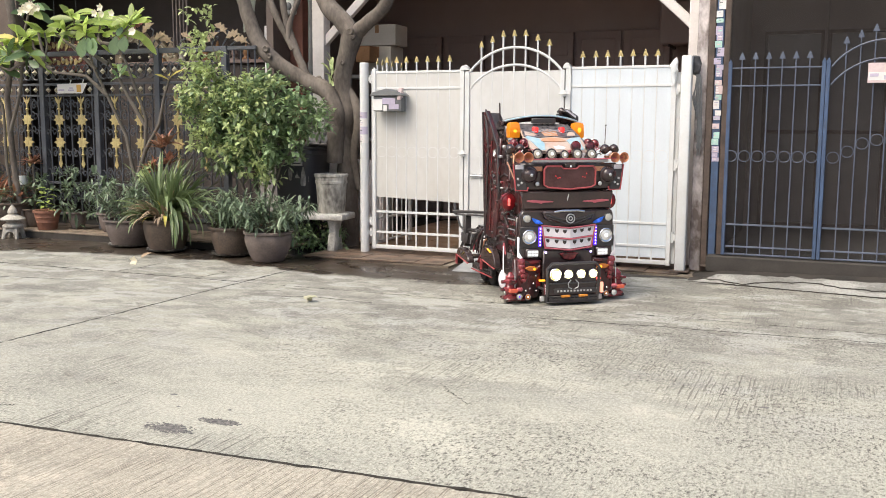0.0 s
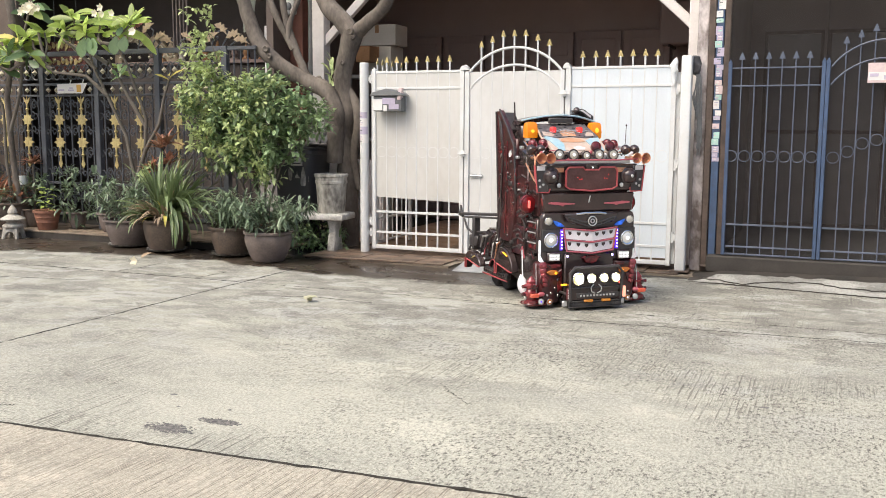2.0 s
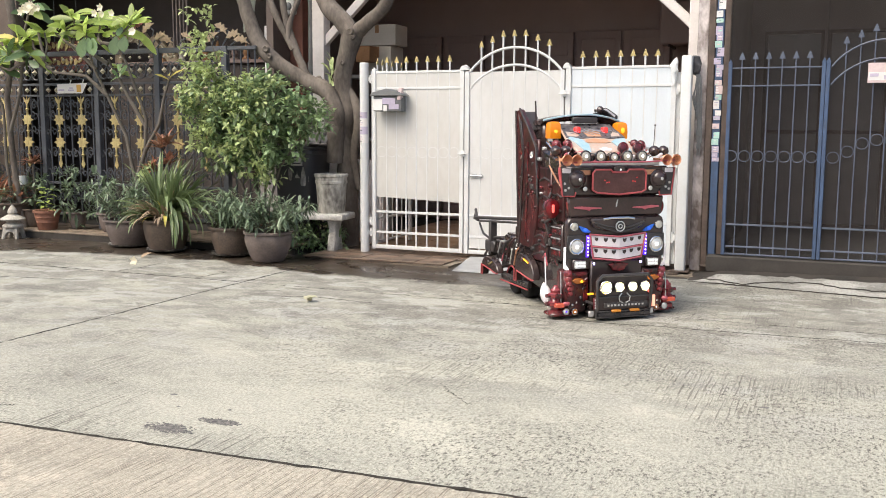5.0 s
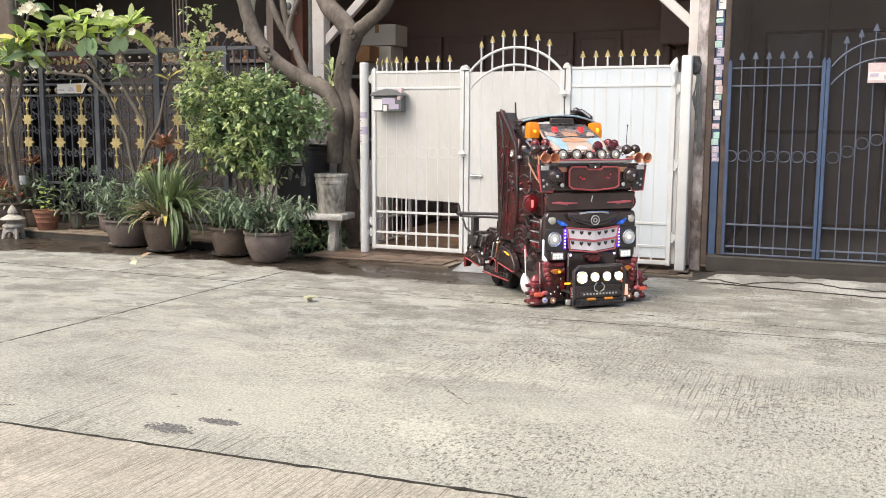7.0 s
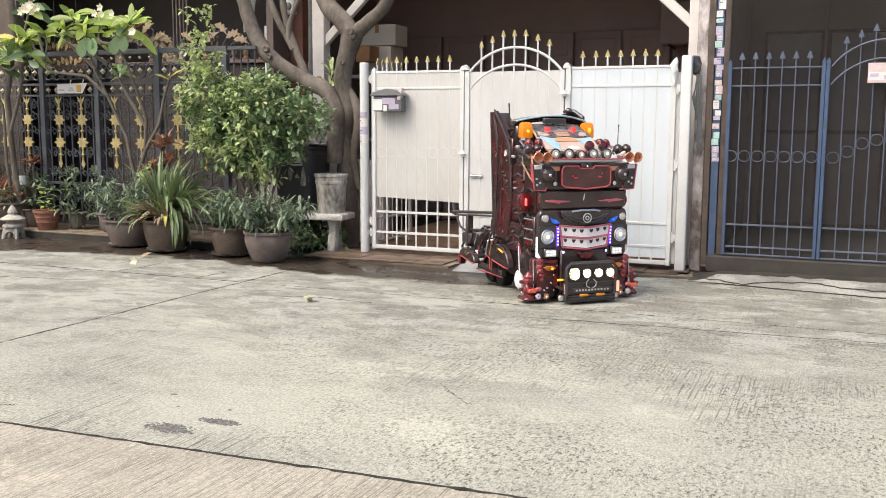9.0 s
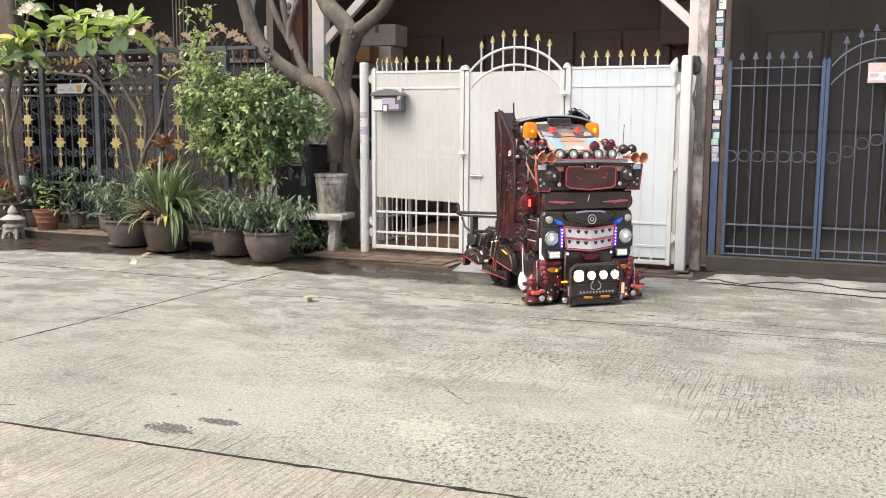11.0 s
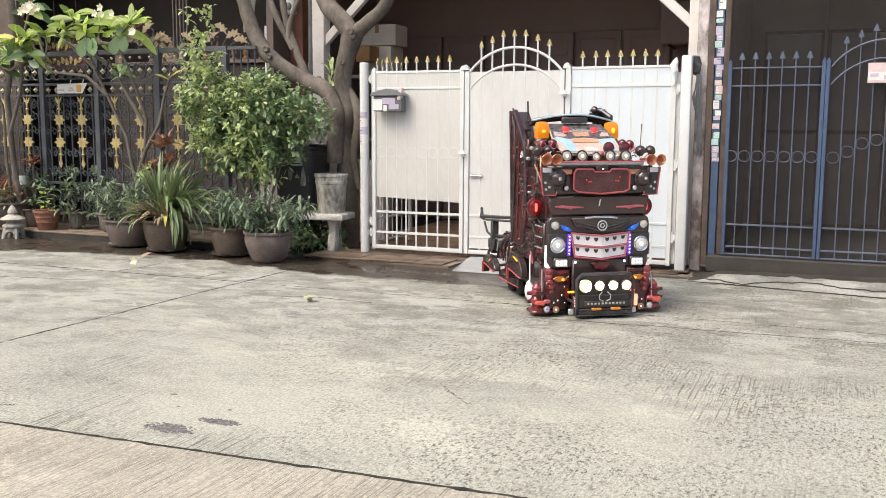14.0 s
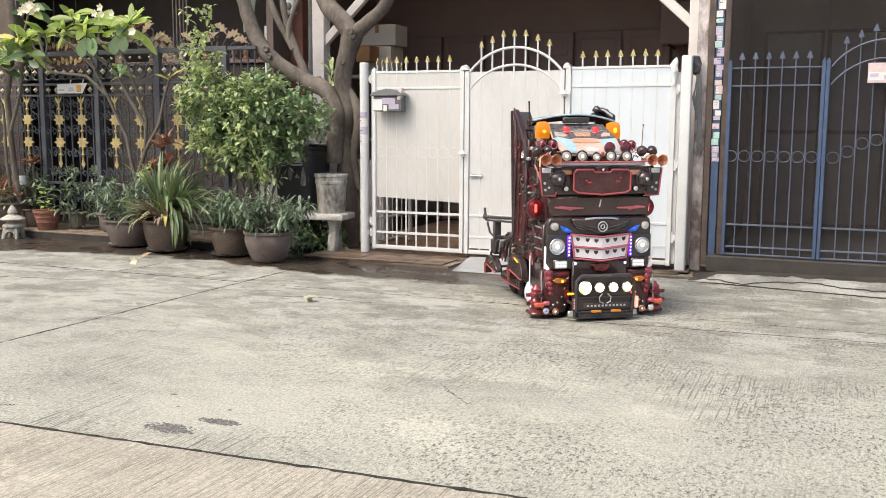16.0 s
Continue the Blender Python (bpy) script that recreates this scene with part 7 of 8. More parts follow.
# dark trunking that fills the flanks behind the cab
for s in (-1, 1):
    bm = B()
    box(bm, s * 0.27 - 0.06, s * 0.27 + 0.06, 0.76, 1.0, 0.22, 0.42, 0.015)
    box(bm, s * 0.27 - 0.05, s * 0.27 + 0.05, 1.0, 1.30, 0.22, 0.34, 0.012)
    part("trunking", bm, "t_black", truck)
    for k in range(6):
        y = 0.80 + 0.11 * k
        trim("hose", [(s * 0.30, y, 0.42 - 0.05 * (k > 1)), (s * 0.345, y + 0.05, 0.36 - 0.03 * (k > 2)), (s * 0.34, y + 0.12, 0.24)], 0.007, ("t_matt", "t_copper", "t_alu", "t_matt", "t_rose", "t_matt")[k], truck)
# boxes, seat and the trailing boom on the bed
for x0, x1, y0, y1, z0, z1, n in ((-0.16, 0.12, 0.86, 1.12, 0.292, 0.50, "battery_box"), (-0.20, -0.04, 1.18, 1.32, 0.292, 0.46, "battery_box"), (-0.18, 0.16, 1.36, 1.66, 0.292, 0.375, "seat_box"), (0.0, 0.17, 1.16, 1.33, 0.292, 0.43, "battery_box")):
    bm = B()
    box(bm, x0, x1, y0, y1, z0, z1, 0.014)
    box(bm, x0 + 0.02, x1 - 0.02, y0 + 0.02, y1 - 0.02, z1 - 0.001, z1 + 0.012, 0.004)
    part(n, bm, "t_matt", truck)
for x0, x1, y0, y1, z0, z1, n in ((-0.33, -0.17, 1.06, 1.34, 0.277, 0.46, "battery_box"), (-0.32, -0.21, 1.40, 1.60, 0.277, 0.40, "seat_box"), (-0.34, -0.20, 0.84, 1.02, 0.43, 0.555, "battery_box")):
    bm = B()
    box(bm, x0, x1, y0, y1, z0, z1, 0.016)
    box(bm, x0 + 0.02, x1 - 0.02, y0 + 0.02, y1 - 0.02, z1 - 0.001, z1 + 0.014, 0.005)
    part(n, bm, "t_black", truck)
for k in range(5):
    trim("hose", [(-0.34, 0.90 + 0.12 * k, 0.47 - 0.02 * k), (-0.355, 0.98 + 0.12 * k, 0.40), (-0.345, 1.06 + 0.13 * k, 0.30)], 0.010, ("t_matt", "t_deep", "t_matt", "t_alu", "t_matt")[k], truck)
bm = B()
box(bm, -0.335, -0.275, 1.72, 1.78, 0.25, 0.540, 0.006)
box(bm, -0.33, -0.16, 1.62, 1.90, 0.277, 0.37, 0.010)
box(bm, -0.335, -0.20, 1.72, 1.78, 0.255, 0.285, 0.004)
part("boom_post", bm, "t_matt", truck)
bm = B()
tube(bm, [(-0.30, 0.80, 0.612), (-0.305, 1.60, 0.566), (-0.31, 2.27, 0.530)], [0.013, 0.014, 0.016], 10)
tube(bm, [(-0.32, 1.00, 0.572), (-0.322, 1.60, 0.540), (-0.322, 2.10, 0.512)], 0.009, 8)
part("boom", bm, "t_matt", truck, "long dark boom with a hooked end")
trim("boom_hook", [(-0.31, 2.18, 0.51), (-0.31, 2.31, 0.52), (-0.31, 2.27, 0.60), (-0.31, 2.23, 0.54)], 0.012, "t_matt", truck)
trim("hose", [(-0.31, 2.14, 0.49), (-0.31, 2.02, 0.41), (-0.30, 1.86, 0.38), (-0.27, 1.60, 0.40)], 0.010, "t_matt", truck)

# the bed is short: its parts close up behind the cab
def draw_in(y):
    return y if y < 0.78 else 0.78 + (y - 0.78) * 0.74


for ob in [o for o in scene.objects if o.type == "MESH" and truck in (o.parent, o.parent and o.parent.parent)]:
    if ob.parent and ob.parent.name.startswith("wheel"):
        continue
    for v in ob.data.vertices:
        v.co.y = draw_in(v.co.y)
wheels = [(e, x, draw_in(y)) for e, x, y in wheels]
for e, x, y in wheels:
    e.matrix_basis = pose(x, y, R_WHEEL)

# cab shell with its side relief
bm = B()
prism(bm, [(0.03, 0.06), (0.78, 0.16), (0.80, 0.44), (0.86, 1.18), (0.66, 1.20), (0.42, 1.14), (0.20, 1.08), (0.03, 1.04)], 0.68, Matrix.Translation((0.34, 0, 0)) @ pose(0, 0, 0, 0, 0, 90), 0.02)
part("cab", bm, "t_black", truck)
for s in (-1, 1):
    # tall rear air deflector
    bm = B()
    prism(bm, [(0.60, 0.42), (0.84, 0.42), (0.93, 1.43), (0.86, 1.44), (0.70, 1.30), (0.56, 1.15), (0.52, 0.80)], 0.035, Matrix.Translation((s * 0.365 + 0.0175, 0, 0)) @ pose(0, 0, 0, 0, 0, 90), 0.006)
    d = part("air_deflector", bm, "t_deep", truck, "mottled dark maroon air deflector panel")
    trim("edging", [(s * 0.385, 0.845, 0.42), (s * 0.385, 0.89, 0.95), (s * 0.385, 0.93, 1.43)], 0.010, "t_black", d)
    trim("edging", [(s * 0.387, 0.86, 1.445), (s * 0.387, 0.70, 1.305), (s * 0.387, 0.56, 1.155), (s * 0.387, 0.52, 0.80)], 0.008, "t_matt", d)
    trim("rib", [(s * 0.386, 0.83, 0.50), (s * 0.392, 0.80, 0.85), (s * 0.386, 0.78, 1.15), (s * 0.386, 0.84, 1.36)], 0.009, "t_black", d)
    trim("rib", [(s * 0.386, 0.73, 0.48), (s * 0.390, 0.70, 0.85), (s * 0.386, 0.70, 1.2)], 0.006, "t_maroon", d)
    trim("rib", [(s * 0.386, 0.88, 1.40), (s * 0.390, 0.82, 1.25), (s * 0.386, 0.80, 1.12)], 0.005, "t_matt", d)
    bm = B()
    prism(bm, [(0.86, 1.425), (0.70, 1.29), (0.72, 1.27), (0.90, 1.40)], 0.12, Matrix.Translation((s * 0.38 if s > 0 else -0.26, 0, 0)) @ pose(0, 0, 0, 0, 0, 90), 0.005)
    part("deflector_top", bm, "t_matt", d)
    d.matrix_basis = pose(s * -0.014, -0.035, 0)
    # maroon relief panels along the side
    for y0, y1, z0, z1 in ((0.30, 0.50, 0.58, 1.02), (0.10, 0.28, 0.66, 0.99), (0.34, 0.58, 0.34, 0.56), (0.52, 0.68, 1.0, 1.22)):
        bm = B()
        box(bm, s * 0.345 - 0.012, s * 0.345 + 0.012, y0, y1, z0, z1, 0.008)
        q = part("side_panel", bm, "t_deep", truck)
        for k in range(3):
            zz = z0 + (z1 - z0) * (k + 0.7) / 3.4
            trim("rib", [(s * 0.359, y0 + 0.015, zz), (s * 0.361, (y0 + y1) / 2, zz + 0.02), (s * 0.359, y1 - 0.015, zz - 0.01)], 0.007, "t_matt", q)
    trim("edging", [(s * 0.375, 0.14, 1.03), (s * 0.385, 0.10, 0.95), (s * 0.39, 0.06, 0.90), (s * 0.40, 0.02, 0.85)], 0.007, "t_red", truck, "orange-red edge trim")
    lamp("side_lamp", s * 0.362, 0.60, 1.105, 0.030, "t_chrome", "t_lens", truck, 0.02, None, (s, -0.2, 0))
    trim("handrail", [(s * 0.365, 0.30, 0.56), (s * 0.385, 0.32, 0.64), (s * 0.385, 0.20, 0.68), (s * 0.37, 0.12, 0.60)], 0.010, "t_matt", truck)
    # coloured relief behind the steps
    bm = B()
    lathe(bm, [(0.045, 0), (0.04, 0.014), (0, 0.022)], 10, pose(s * 0.352, 0.36, 0.52, 0, s * 90, 0))
    part("ornament", bm, "t_deep", truck)
    bm = B()
    lathe(bm, [(0.03, 0), (0.027, 0.014), (0, 0.02)], 10, pose(s * 0.352, 0.29, 0.50, 0, s * 90, 0))
    part("ornament", bm, "t_matt", truck)
    # side step grille, three slots
    bm = B()
    box(bm, s * 0.372 - 0.02, s * 0.372 + 0.02, 0.04, 0.20, 0.40, 0.645, 0.008)
    gsl = part("side_grille", bm, "t_black", truck)
    for k in range(3):
        bm = B()
        box(bm, s * 0.393 - 0.006, s * 0.393 + 0.006, 0.055, 0.185, 0.425 + 0.075 * k, 0.465 + 0.075 * k, 0.005)
        part("slot", bm, "t_maroon", gsl)
        trim("bar", [(s * 0.40, 0.05, 0.472 + 0.075 * k), (s * 0.40, 0.19, 0.472 + 0.075 * k)], 0.005, "t_alu", gsl)
    # mirror
    bm = B()
    lathe(bm, [(0.05, -0.03), (0.082, -0.02), (0.090, 0.0), (0.082, 0.016), (0.05, 0.020)], 24, Matrix.Translation((s * 0.412, 0.17, 0.748)) @ Matrix.Diagonal((0.74, 1, 0.80, 1)) @ pose(0, 0, 0, 90, 0, 0))
    mi = part("mirror", bm, "t_maroon", truck, "rounded maroon mirror with a red lens")
    bm = B()
    lathe(bm, [(0.068, 0), (0.055, 0.008), (0, 0.012)], 22, Matrix.Translation((s * 0.412, 0.150, 0.748)) @ Matrix.Diagonal((0.74, 1, 0.80, 1)) @ pose(0, 0, 0, 90, 0, 0))
    part("lens", bm, M["t_mirror"], mi)
    bm = B()
    box(bm, s * 0.416 - 0.009, s * 0.416 + 0.009, 0.126, 0.138, 0.722, 0.778, 0.004)
    part("marker", bm, "t_redlit", mi, "lit red marker strip")
    trim("arm", [(s * 0.36, 0.22, 0.83), (s * 0.40, 0.21, 0.85), (s * 0.425, 0.19, 0.82)], 0.010, "t_matt", mi)

# roof: visor band, picture panel, beacons
bm = B()
n = 16
rows = []
for k in range(n + 1):
    u = -0.31 + 0.62 * k / n
    c = 1 - (u / 0.33) ** 2
    rows.append([bm.verts.new(p) for p in ((u, 0.60 - 0.06 * c, 1.315 + 0.040 * c), (u, 0.56 - 0.07 * c, 1.345 + 0.050 * c), (u, 0.70, 1.352 + 0.050 * c), (u, 0.74, 1.315 + 0.045 * c))])
for a, c in zip(rows, rows[1:]):
    for q in range(4):
        bm.faces.new((a[q], c[q], c[(q + 1) % 4], a[(q + 1) % 4]))
bm.faces.new(rows[0])
bm.faces.new(rows[-1][::-1])
v = part("roof_visor", bm, "t_black", truck)
trim("edging", [(u, 0.555 - 0.07 * (1 - (u / 0.33) ** 2), 1.349 + 0.050 * (1 - (u / 0.33) ** 2)) for u in [-0.31 + 0.62 * k / 16 for k in range(17)]], 0.008, "t_sky", v, "light blue visor edge")
bm = B()
box(bm, -0.11, 0.09, 0.465, 0.50, 1.335, 1.38, 0.008)
part("roof_lamp_box", bm, "t_matt", truck)
bm = B()
prism(bm, [(-0.225, 0.0), (0.225, 0.0), (0.24, 0.22), (0.21, 0.44), (-0.21, 0.44), (-0.24, 0.22)], 0.02, pose(0, 0.12, 1.125, -62, 0, 0), 0.004)
art = part("picture_panel", bm, "t_pale", truck, "sloped painted panel in pale blue, cream and orange shapes")
ART = (("t_ink", [(-0.235, 0.23), (-0.12, 0.215), (0.0, 0.235), (0.12, 0.215), (0.235, 0.23), (0.205, 0.435), (-0.205, 0.435)]), ("t_sky", [(-0.17, 0.02), (-0.13, 0.02), (-0.10, 0.13), (-0.12, 0.20), (-0.20, 0.24), (-0.225, 0.22), (-0.195, 0.15)]), ("t_sky", [(0.19, 0.02), (0.14, 0.02), (0.11, 0.10), (0.10, 0.17), (0.15, 0.21), (0.225, 0.22), (0.20, 0.13)]),
       ("t_pale", [(-0.125, 0.02), (0.135, 0.02), (0.105, 0.10), (0.06, 0.14), (-0.06, 0.14), (-0.095, 0.11)]), ("t_tan", [(-0.12, 0.155), (-0.05, 0.15), (0.05, 0.15), (0.09, 0.16), (0.06, 0.20), (-0.02, 0.215), (-0.09, 0.20)]),
       ("t_pale", [(-0.215, 0.25), (-0.15, 0.235), (-0.12, 0.26), (-0.15, 0.30), (-0.205, 0.31)]), ("t_pale", [(0.13, 0.24), (0.20, 0.245), (0.21, 0.29), (0.17, 0.31), (0.14, 0.27)]),
       ("t_tan", [(-0.06, 0.24), (0.05, 0.24), (0.06, 0.31), (0.0, 0.34), (-0.07, 0.31)]), ("t_silver", [(-0.04, 0.035), (0.03, 0.035), (0.05, 0.06), (0.0, 0.085), (-0.05, 0.065)]))
for k in range(5):
    c = -0.10 + 0.05 * k
    m = pose(0, 0.12, 1.125, -62, 0, 0)
    trim("silver_line", [m @ Vector((c - 0.09, -0.010, 0.27 + 0.012 * k)), m @ Vector((c, -0.014, 0.315 + 0.01 * (k % 3))), m @ Vector((c + 0.10, -0.010, 0.255 + 0.014 * k))], 0.0028, "t_alu", art)
for k, (c, pts) in enumerate(ART):
    bm = B()
    prism(bm, pts, 0.004, pose(0, 0.12, 1.125, -62, 0, 0) @ pose(0, -0.0045 - 0.0003 * k, 0))
    part("paint_shape", bm, c, art)
for s in (-1, 1):
    bm = B()
    lathe(bm, [(0.043, 1.226), (0.047, 1.236), (0.046, 1.262), (0.048, 1.266), (0.044, 1.325), (0.037, 1.340), (0.02, 1.347), (0, 1.348)], 32, pose(s * 0.27, 0.46, 0), 0.6)
    be = part("beacon", bm, "t_amber", truck, "boxy amber beacon lamp")
    bm = B()
    bmesh.ops.create_uvsphere(bm, u_segments=16, v_segments=10, radius=1.0)
    for v in bm.verts:
        v.co = Vector((s * 0.27 + 0.018 * v.co.x, 0.418 + 0.008 * v.co.y, (1.276 if s < 0 else 1.284) + (0.016 if s < 0 else 0.026) * v.co.z))
    part("bulb", bm, "t_amber_core", be, "glowing yellow beacon core")
    bm = B()
    lathe(bm, [(0.045, 1.205), (0.047, 1.225)], 18, pose(s * 0.27, 0.46, 0))
    lathe(bm, [(0.012, 1.15), (0.012, 1.206)], 10, pose(s * 0.27, 0.46, 0))
    part("base", bm, "t_chrome", be)
    bm = B()
    lathe(bm, [(0.024, 0), (0.024, 0.045), (0.018, 0.055), (0, 0.057)], 12, pose(s * 0.11, 0.40, 1.255), 0.5)
    part("roof_marker", bm, "t_redlamp", truck, "small red roof lamp")
    # clustered maroon domes and air horns behind the lamp bar
    for x, y, z in ((0.335, 0.27, 1.185), (0.265, 0.24, 1.19)):
        bm = B()
        lathe(bm, [(0, -0.035), (0.026, -0.022), (0.035, 0.0), (0.028, 0.02), (0.012, 0.034), (0, 0.036)], 16, pose(s * x, y, z, 60, 0, 0))
        dm = part("horn_dome", bm, "t_maroon", truck)
        bm = B()
        ring_bar(bm, (s * x, y - 0.03, z - 0.012), 0.022, 0.004, 12)
        part("ring", bm, "t_rose", dm)
    for x in (0.345, 0.418):
        bm = B()
        m = pose(s * x, -0.075, 1.088, 90, 0, 0) @ Matrix.Diagonal((0.86, 0.86, 1, 1))
        lathe(bm, [(0.0425, -0.0005), (0.043, 0.0), (0.046, -0.004), (0.044, -0.008), (0.028, -0.03), (0.016, -0.07), (0.010, -0.13), (0.012, -0.17)], 22, m, caps=False)
        h = part("air_horn", bm, "t_copper", truck, "copper trumpet air horn")
        bm = B()
        lathe(bm, [(0.042, 0.0005), (0.030, -0.018), (0.012, -0.045), (0, -0.05)], 22, m, caps=False)
        part("bell", bm, "t_copper", h)
        bm = B()
        lathe(bm, [(0.012, 0.0), (0.034, 0.012), (0.038, 0.035), (0.030, 0.055), (0, 0.06)], 18, pose(s * x - 0.01, 0.06, 1.125, -50, 0, 0))
        part("driver", bm, "t_black", h)
# cab back under the roof band
bm = B()
box(bm, -0.30, 0.30, 0.56, 0.80, 1.17, 1.33, 0.015)
part("roof_box", bm, "t_black", truck)
# small fittings scattered over the flanks
gr = random.Random(21)
for k in range(84):
    s = -1 if k % 5 else 1
    y, z = gr.uniform(0.06, 0.84), gr.uniform(0.28, 1.16)
    q = gr.random()
    bm = B()
    if q < 0.45:
        a = gr.uniform(-1.2, 1.2)
        ln = gr.uniform(0.03, 0.09)
        tube(bm, [(s * 0.366, y, z), (s * 0.374, y + 0.5 * ln * math.sin(a), z + 0.5 * ln * math.cos(a)), (s * 0.366, y + ln * math.sin(a), z + ln * math.cos(a))], gr.uniform(0.003, 0.006), 6)
    elif q < 0.75:
        lathe(bm, [(0.013, -0.01), (0.013, 0.012), (0.009, 0.018), (0, 0.019)], 10, pose(s * 0.36, y, z, 0, s * 90, 0))
    else:
        w = gr.uniform(0.012, 0.03)
        box(bm, s * 0.365 - 0.012, s * 0.365 + 0.012, y - w, y + w, z - w * 0.6, z + w * 0.6, 0.004)
    part("fitting", bm, gr.choice(("t_matt", "t_black", "t_maroon", "t_maroon", "t_deep", "t_black", "t_matt", "t_alu", "t_deep", "t_maroon", "t_black")), truck)
# loose leads and chrome studs added for glints between visor and roof panel
for k in range(26):
    x = gr.uniform(-0.40, 0.40)
    y, z = gr.uniform(0.02, 0.20), gr.uniform(1.06, 1.13)
    bm = B()
    if k % 2:
        tube(bm, [(x, y, z), (x + gr.uniform(-0.03, 0.03), y - 0.02, z + gr.uniform(0.02, 0.05)), (x + gr.uniform(-0.06, 0.06), y + 0.01, z + gr.uniform(0.0, 0.07))], 0.004, 6)
    else:
        lathe(bm, [(0.012, 0), (0.012, 0.03), (0.007, 0.04), (0, 0.042)], 10, pose(x, y, z - 0.02, gr.uniform(20, 70), gr.uniform(-30, 30), 0))
    part("lead" if k % 2 else "stud", bm, gr.choice(("t_chrome", "t_rose", "t_copper", "t_matt", "t_silver")), truck)
for s in (-1, 1):
    trim("edging", [(s * 0.44, -0.01, 1.04), (s * 0.425, 0.03, 1.10), (s * 0.40, 0.12, 1.12), (s * 0.38, 0.26, 1.12)], 0.006, "t_copper", truck, "copper edge trim")
    trim("edging", [(s * 0.365, 0.04, 0.86), (s * 0.372, 0.16, 0.93), (s * 0.372, 0.30, 1.04)], 0.007, "t_copper", truck, "copper edge trim")
    trim("rail", [(s * 0.20, 0.52, 1.20), (s * 0.27, 0.50, 1.19), (s * 0.335, 0.42, 1.20), (s * 0.345, 0.30, 1.15)], 0.008, "t_chrome", truck)
# aerials
trim("aerial", [(-0.285, 0.72, 1.34), (-0.285, 0.74, 1.50)], 0.006, "t_black", truck)
trim("aerial", [(0.336, 0.10, 1.10), (0.345, 0.10, 1.32)], 0.0025, "t_black", truck)
bm = B()
lathe(bm, [(0, -0.008), (0.008, 0), (0, 0.008)], 8, pose(0.345, 0.10, 1.325))
part("aerial_tip", bm, "t_black", truck)
bm = B()
prism(bm, [(0.24, 1.445), (0.30, 1.458), (0.40, 1.40), (0.40, 1.36), (0.36, 1.36), (0.30, 1.425), (0.25, 1.425)], 0.10, pose(0, 0.72, 0), 0.005)
rw = part("roof_wing", bm, "t_matt", truck)
bm = B()
prism(bm, [(0.268, 1.444), (0.298, 1.449), (0.375, 1.402), (0.37, 1.385), (0.30, 1.432)], 0.004, pose(0, 0.714, 0), 0.001)
part("panel", bm, "t_silver", rw, "pale grey panel")
bm = B()
lathe(bm, [(0, -0.03), (0.026, -0.012), (0.03, 0.0), (0.026, 0.012), (0, 0.03)], 14, pose(0.245, 0.72, 1.44, 90, 0, 0))
part("knob", bm, "t_black", rw)

# lamp bar
bm = B()
box(bm, -0.31, 0.31, -0.035, -0.005, 1.050, 1.074, 0.006)
lb = part("lamp_bar", bm, "t_alu", truck, "aluminium lamp bar with red piping")
trim("edging", [(-0.43, -0.045, 1.068), (-0.2, -0.042, 1.074), (0.2, -0.042, 1.074), (0.42, -0.045, 1.085)], 0.006, "t_rose", lb, "red piping")
for x, kind in ((-0.262, 1), (-0.150, 1), (-0.046, 0), (0.055, 1), (0.170, 1)):
    lamp("spot_lamp", x, -0.03, 1.112 if kind else 1.105, 0.041 if kind else 0.034, "t_black", "t_bowl", truck, 0.05, "t_led_white", (0, -1, 0.1), 0.14)
for x in (0.115, 0.235):
    lamp("spot_lamp", x, 0.13, 1.165, 0.042, "t_maroon", "t_maroon", truck, 0.05, None, (0.1, -1, 0.2))

# front visor: bracket plates, speakers, screen
bm = B()
box(bm, -0.40, 0.40, 0.0, 0.06, 0.845, 1.045, 0.012)
part("visor_body", bm, "t_black", truck)
for s in (-1, 1):
    bm = B()
    prism(bm, [(s * 0.44, 1.035), (s * 0.35, 1.035), (s * 0.345, 0.93), (s * 0.33, 0.845), (s * 0.42, 0.848)][::s], 0.012, pose(0, -0.014, 0), 0.003)
    br = part("bracket_plate", bm, "t_matt", truck)
    trim("edging", [(s * 0.442, -0.016, 1.035), (s * 0.421, -0.016, 0.846), (s * 0.33, -0.016, 0.843), (s * 0.322, -0.016, 0.87)], 0.006, "t_red", br, "red edge trim")
    for x, z in ((0.405, 0.93), (0.400, 0.885), (0.375, 0.90)):
        bm = B()
        disc(bm, (s * x, -0.014, z), (0, -1, 0), 0.009, 0.005, 12)
        part("bolt", bm, "t_alu", br)
    bm = B()
    box(bm, s * 0.395 - 0.032, s * 0.395 + 0.032, -0.02, -0.0145, 1.0, 1.032, 0.003)
    part("marker_tile", bm, "t_silver", br)
    bm = B()
    lathe(bm, [(0.064, 0.0), (0.066, 0.012), (0.056, 0.018), (0.052, 0.030), (0.036, 0.050), (0.0, 0.060)], 26, pose(s * 0.315, -0.004, 0.958, 90, 0, 0))
    sp = part("speaker", bm, "t_black", truck, "black domed speaker")
    bm = B()
    lathe(bm, [(0.012, 0.059), (0.008, 0.064), (0, 0.065)], 12, pose(s * 0.315, -0.004, 0.958, 90, 0, 0))
    part("cap", bm, "t_alu", sp)
    bm = B()
    box(bm, s * 0.255 - 0.045, s * 0.255 + 0.045, -0.012, -0.002, 0.985, 1.02, 0.004)
    part("copper_bar", bm, "t_copper", truck)
    lamp("small_lamp", s * 0.252, -0.012, 0.892, 0.022, "t_black", "t_lens", truck, 0.012)
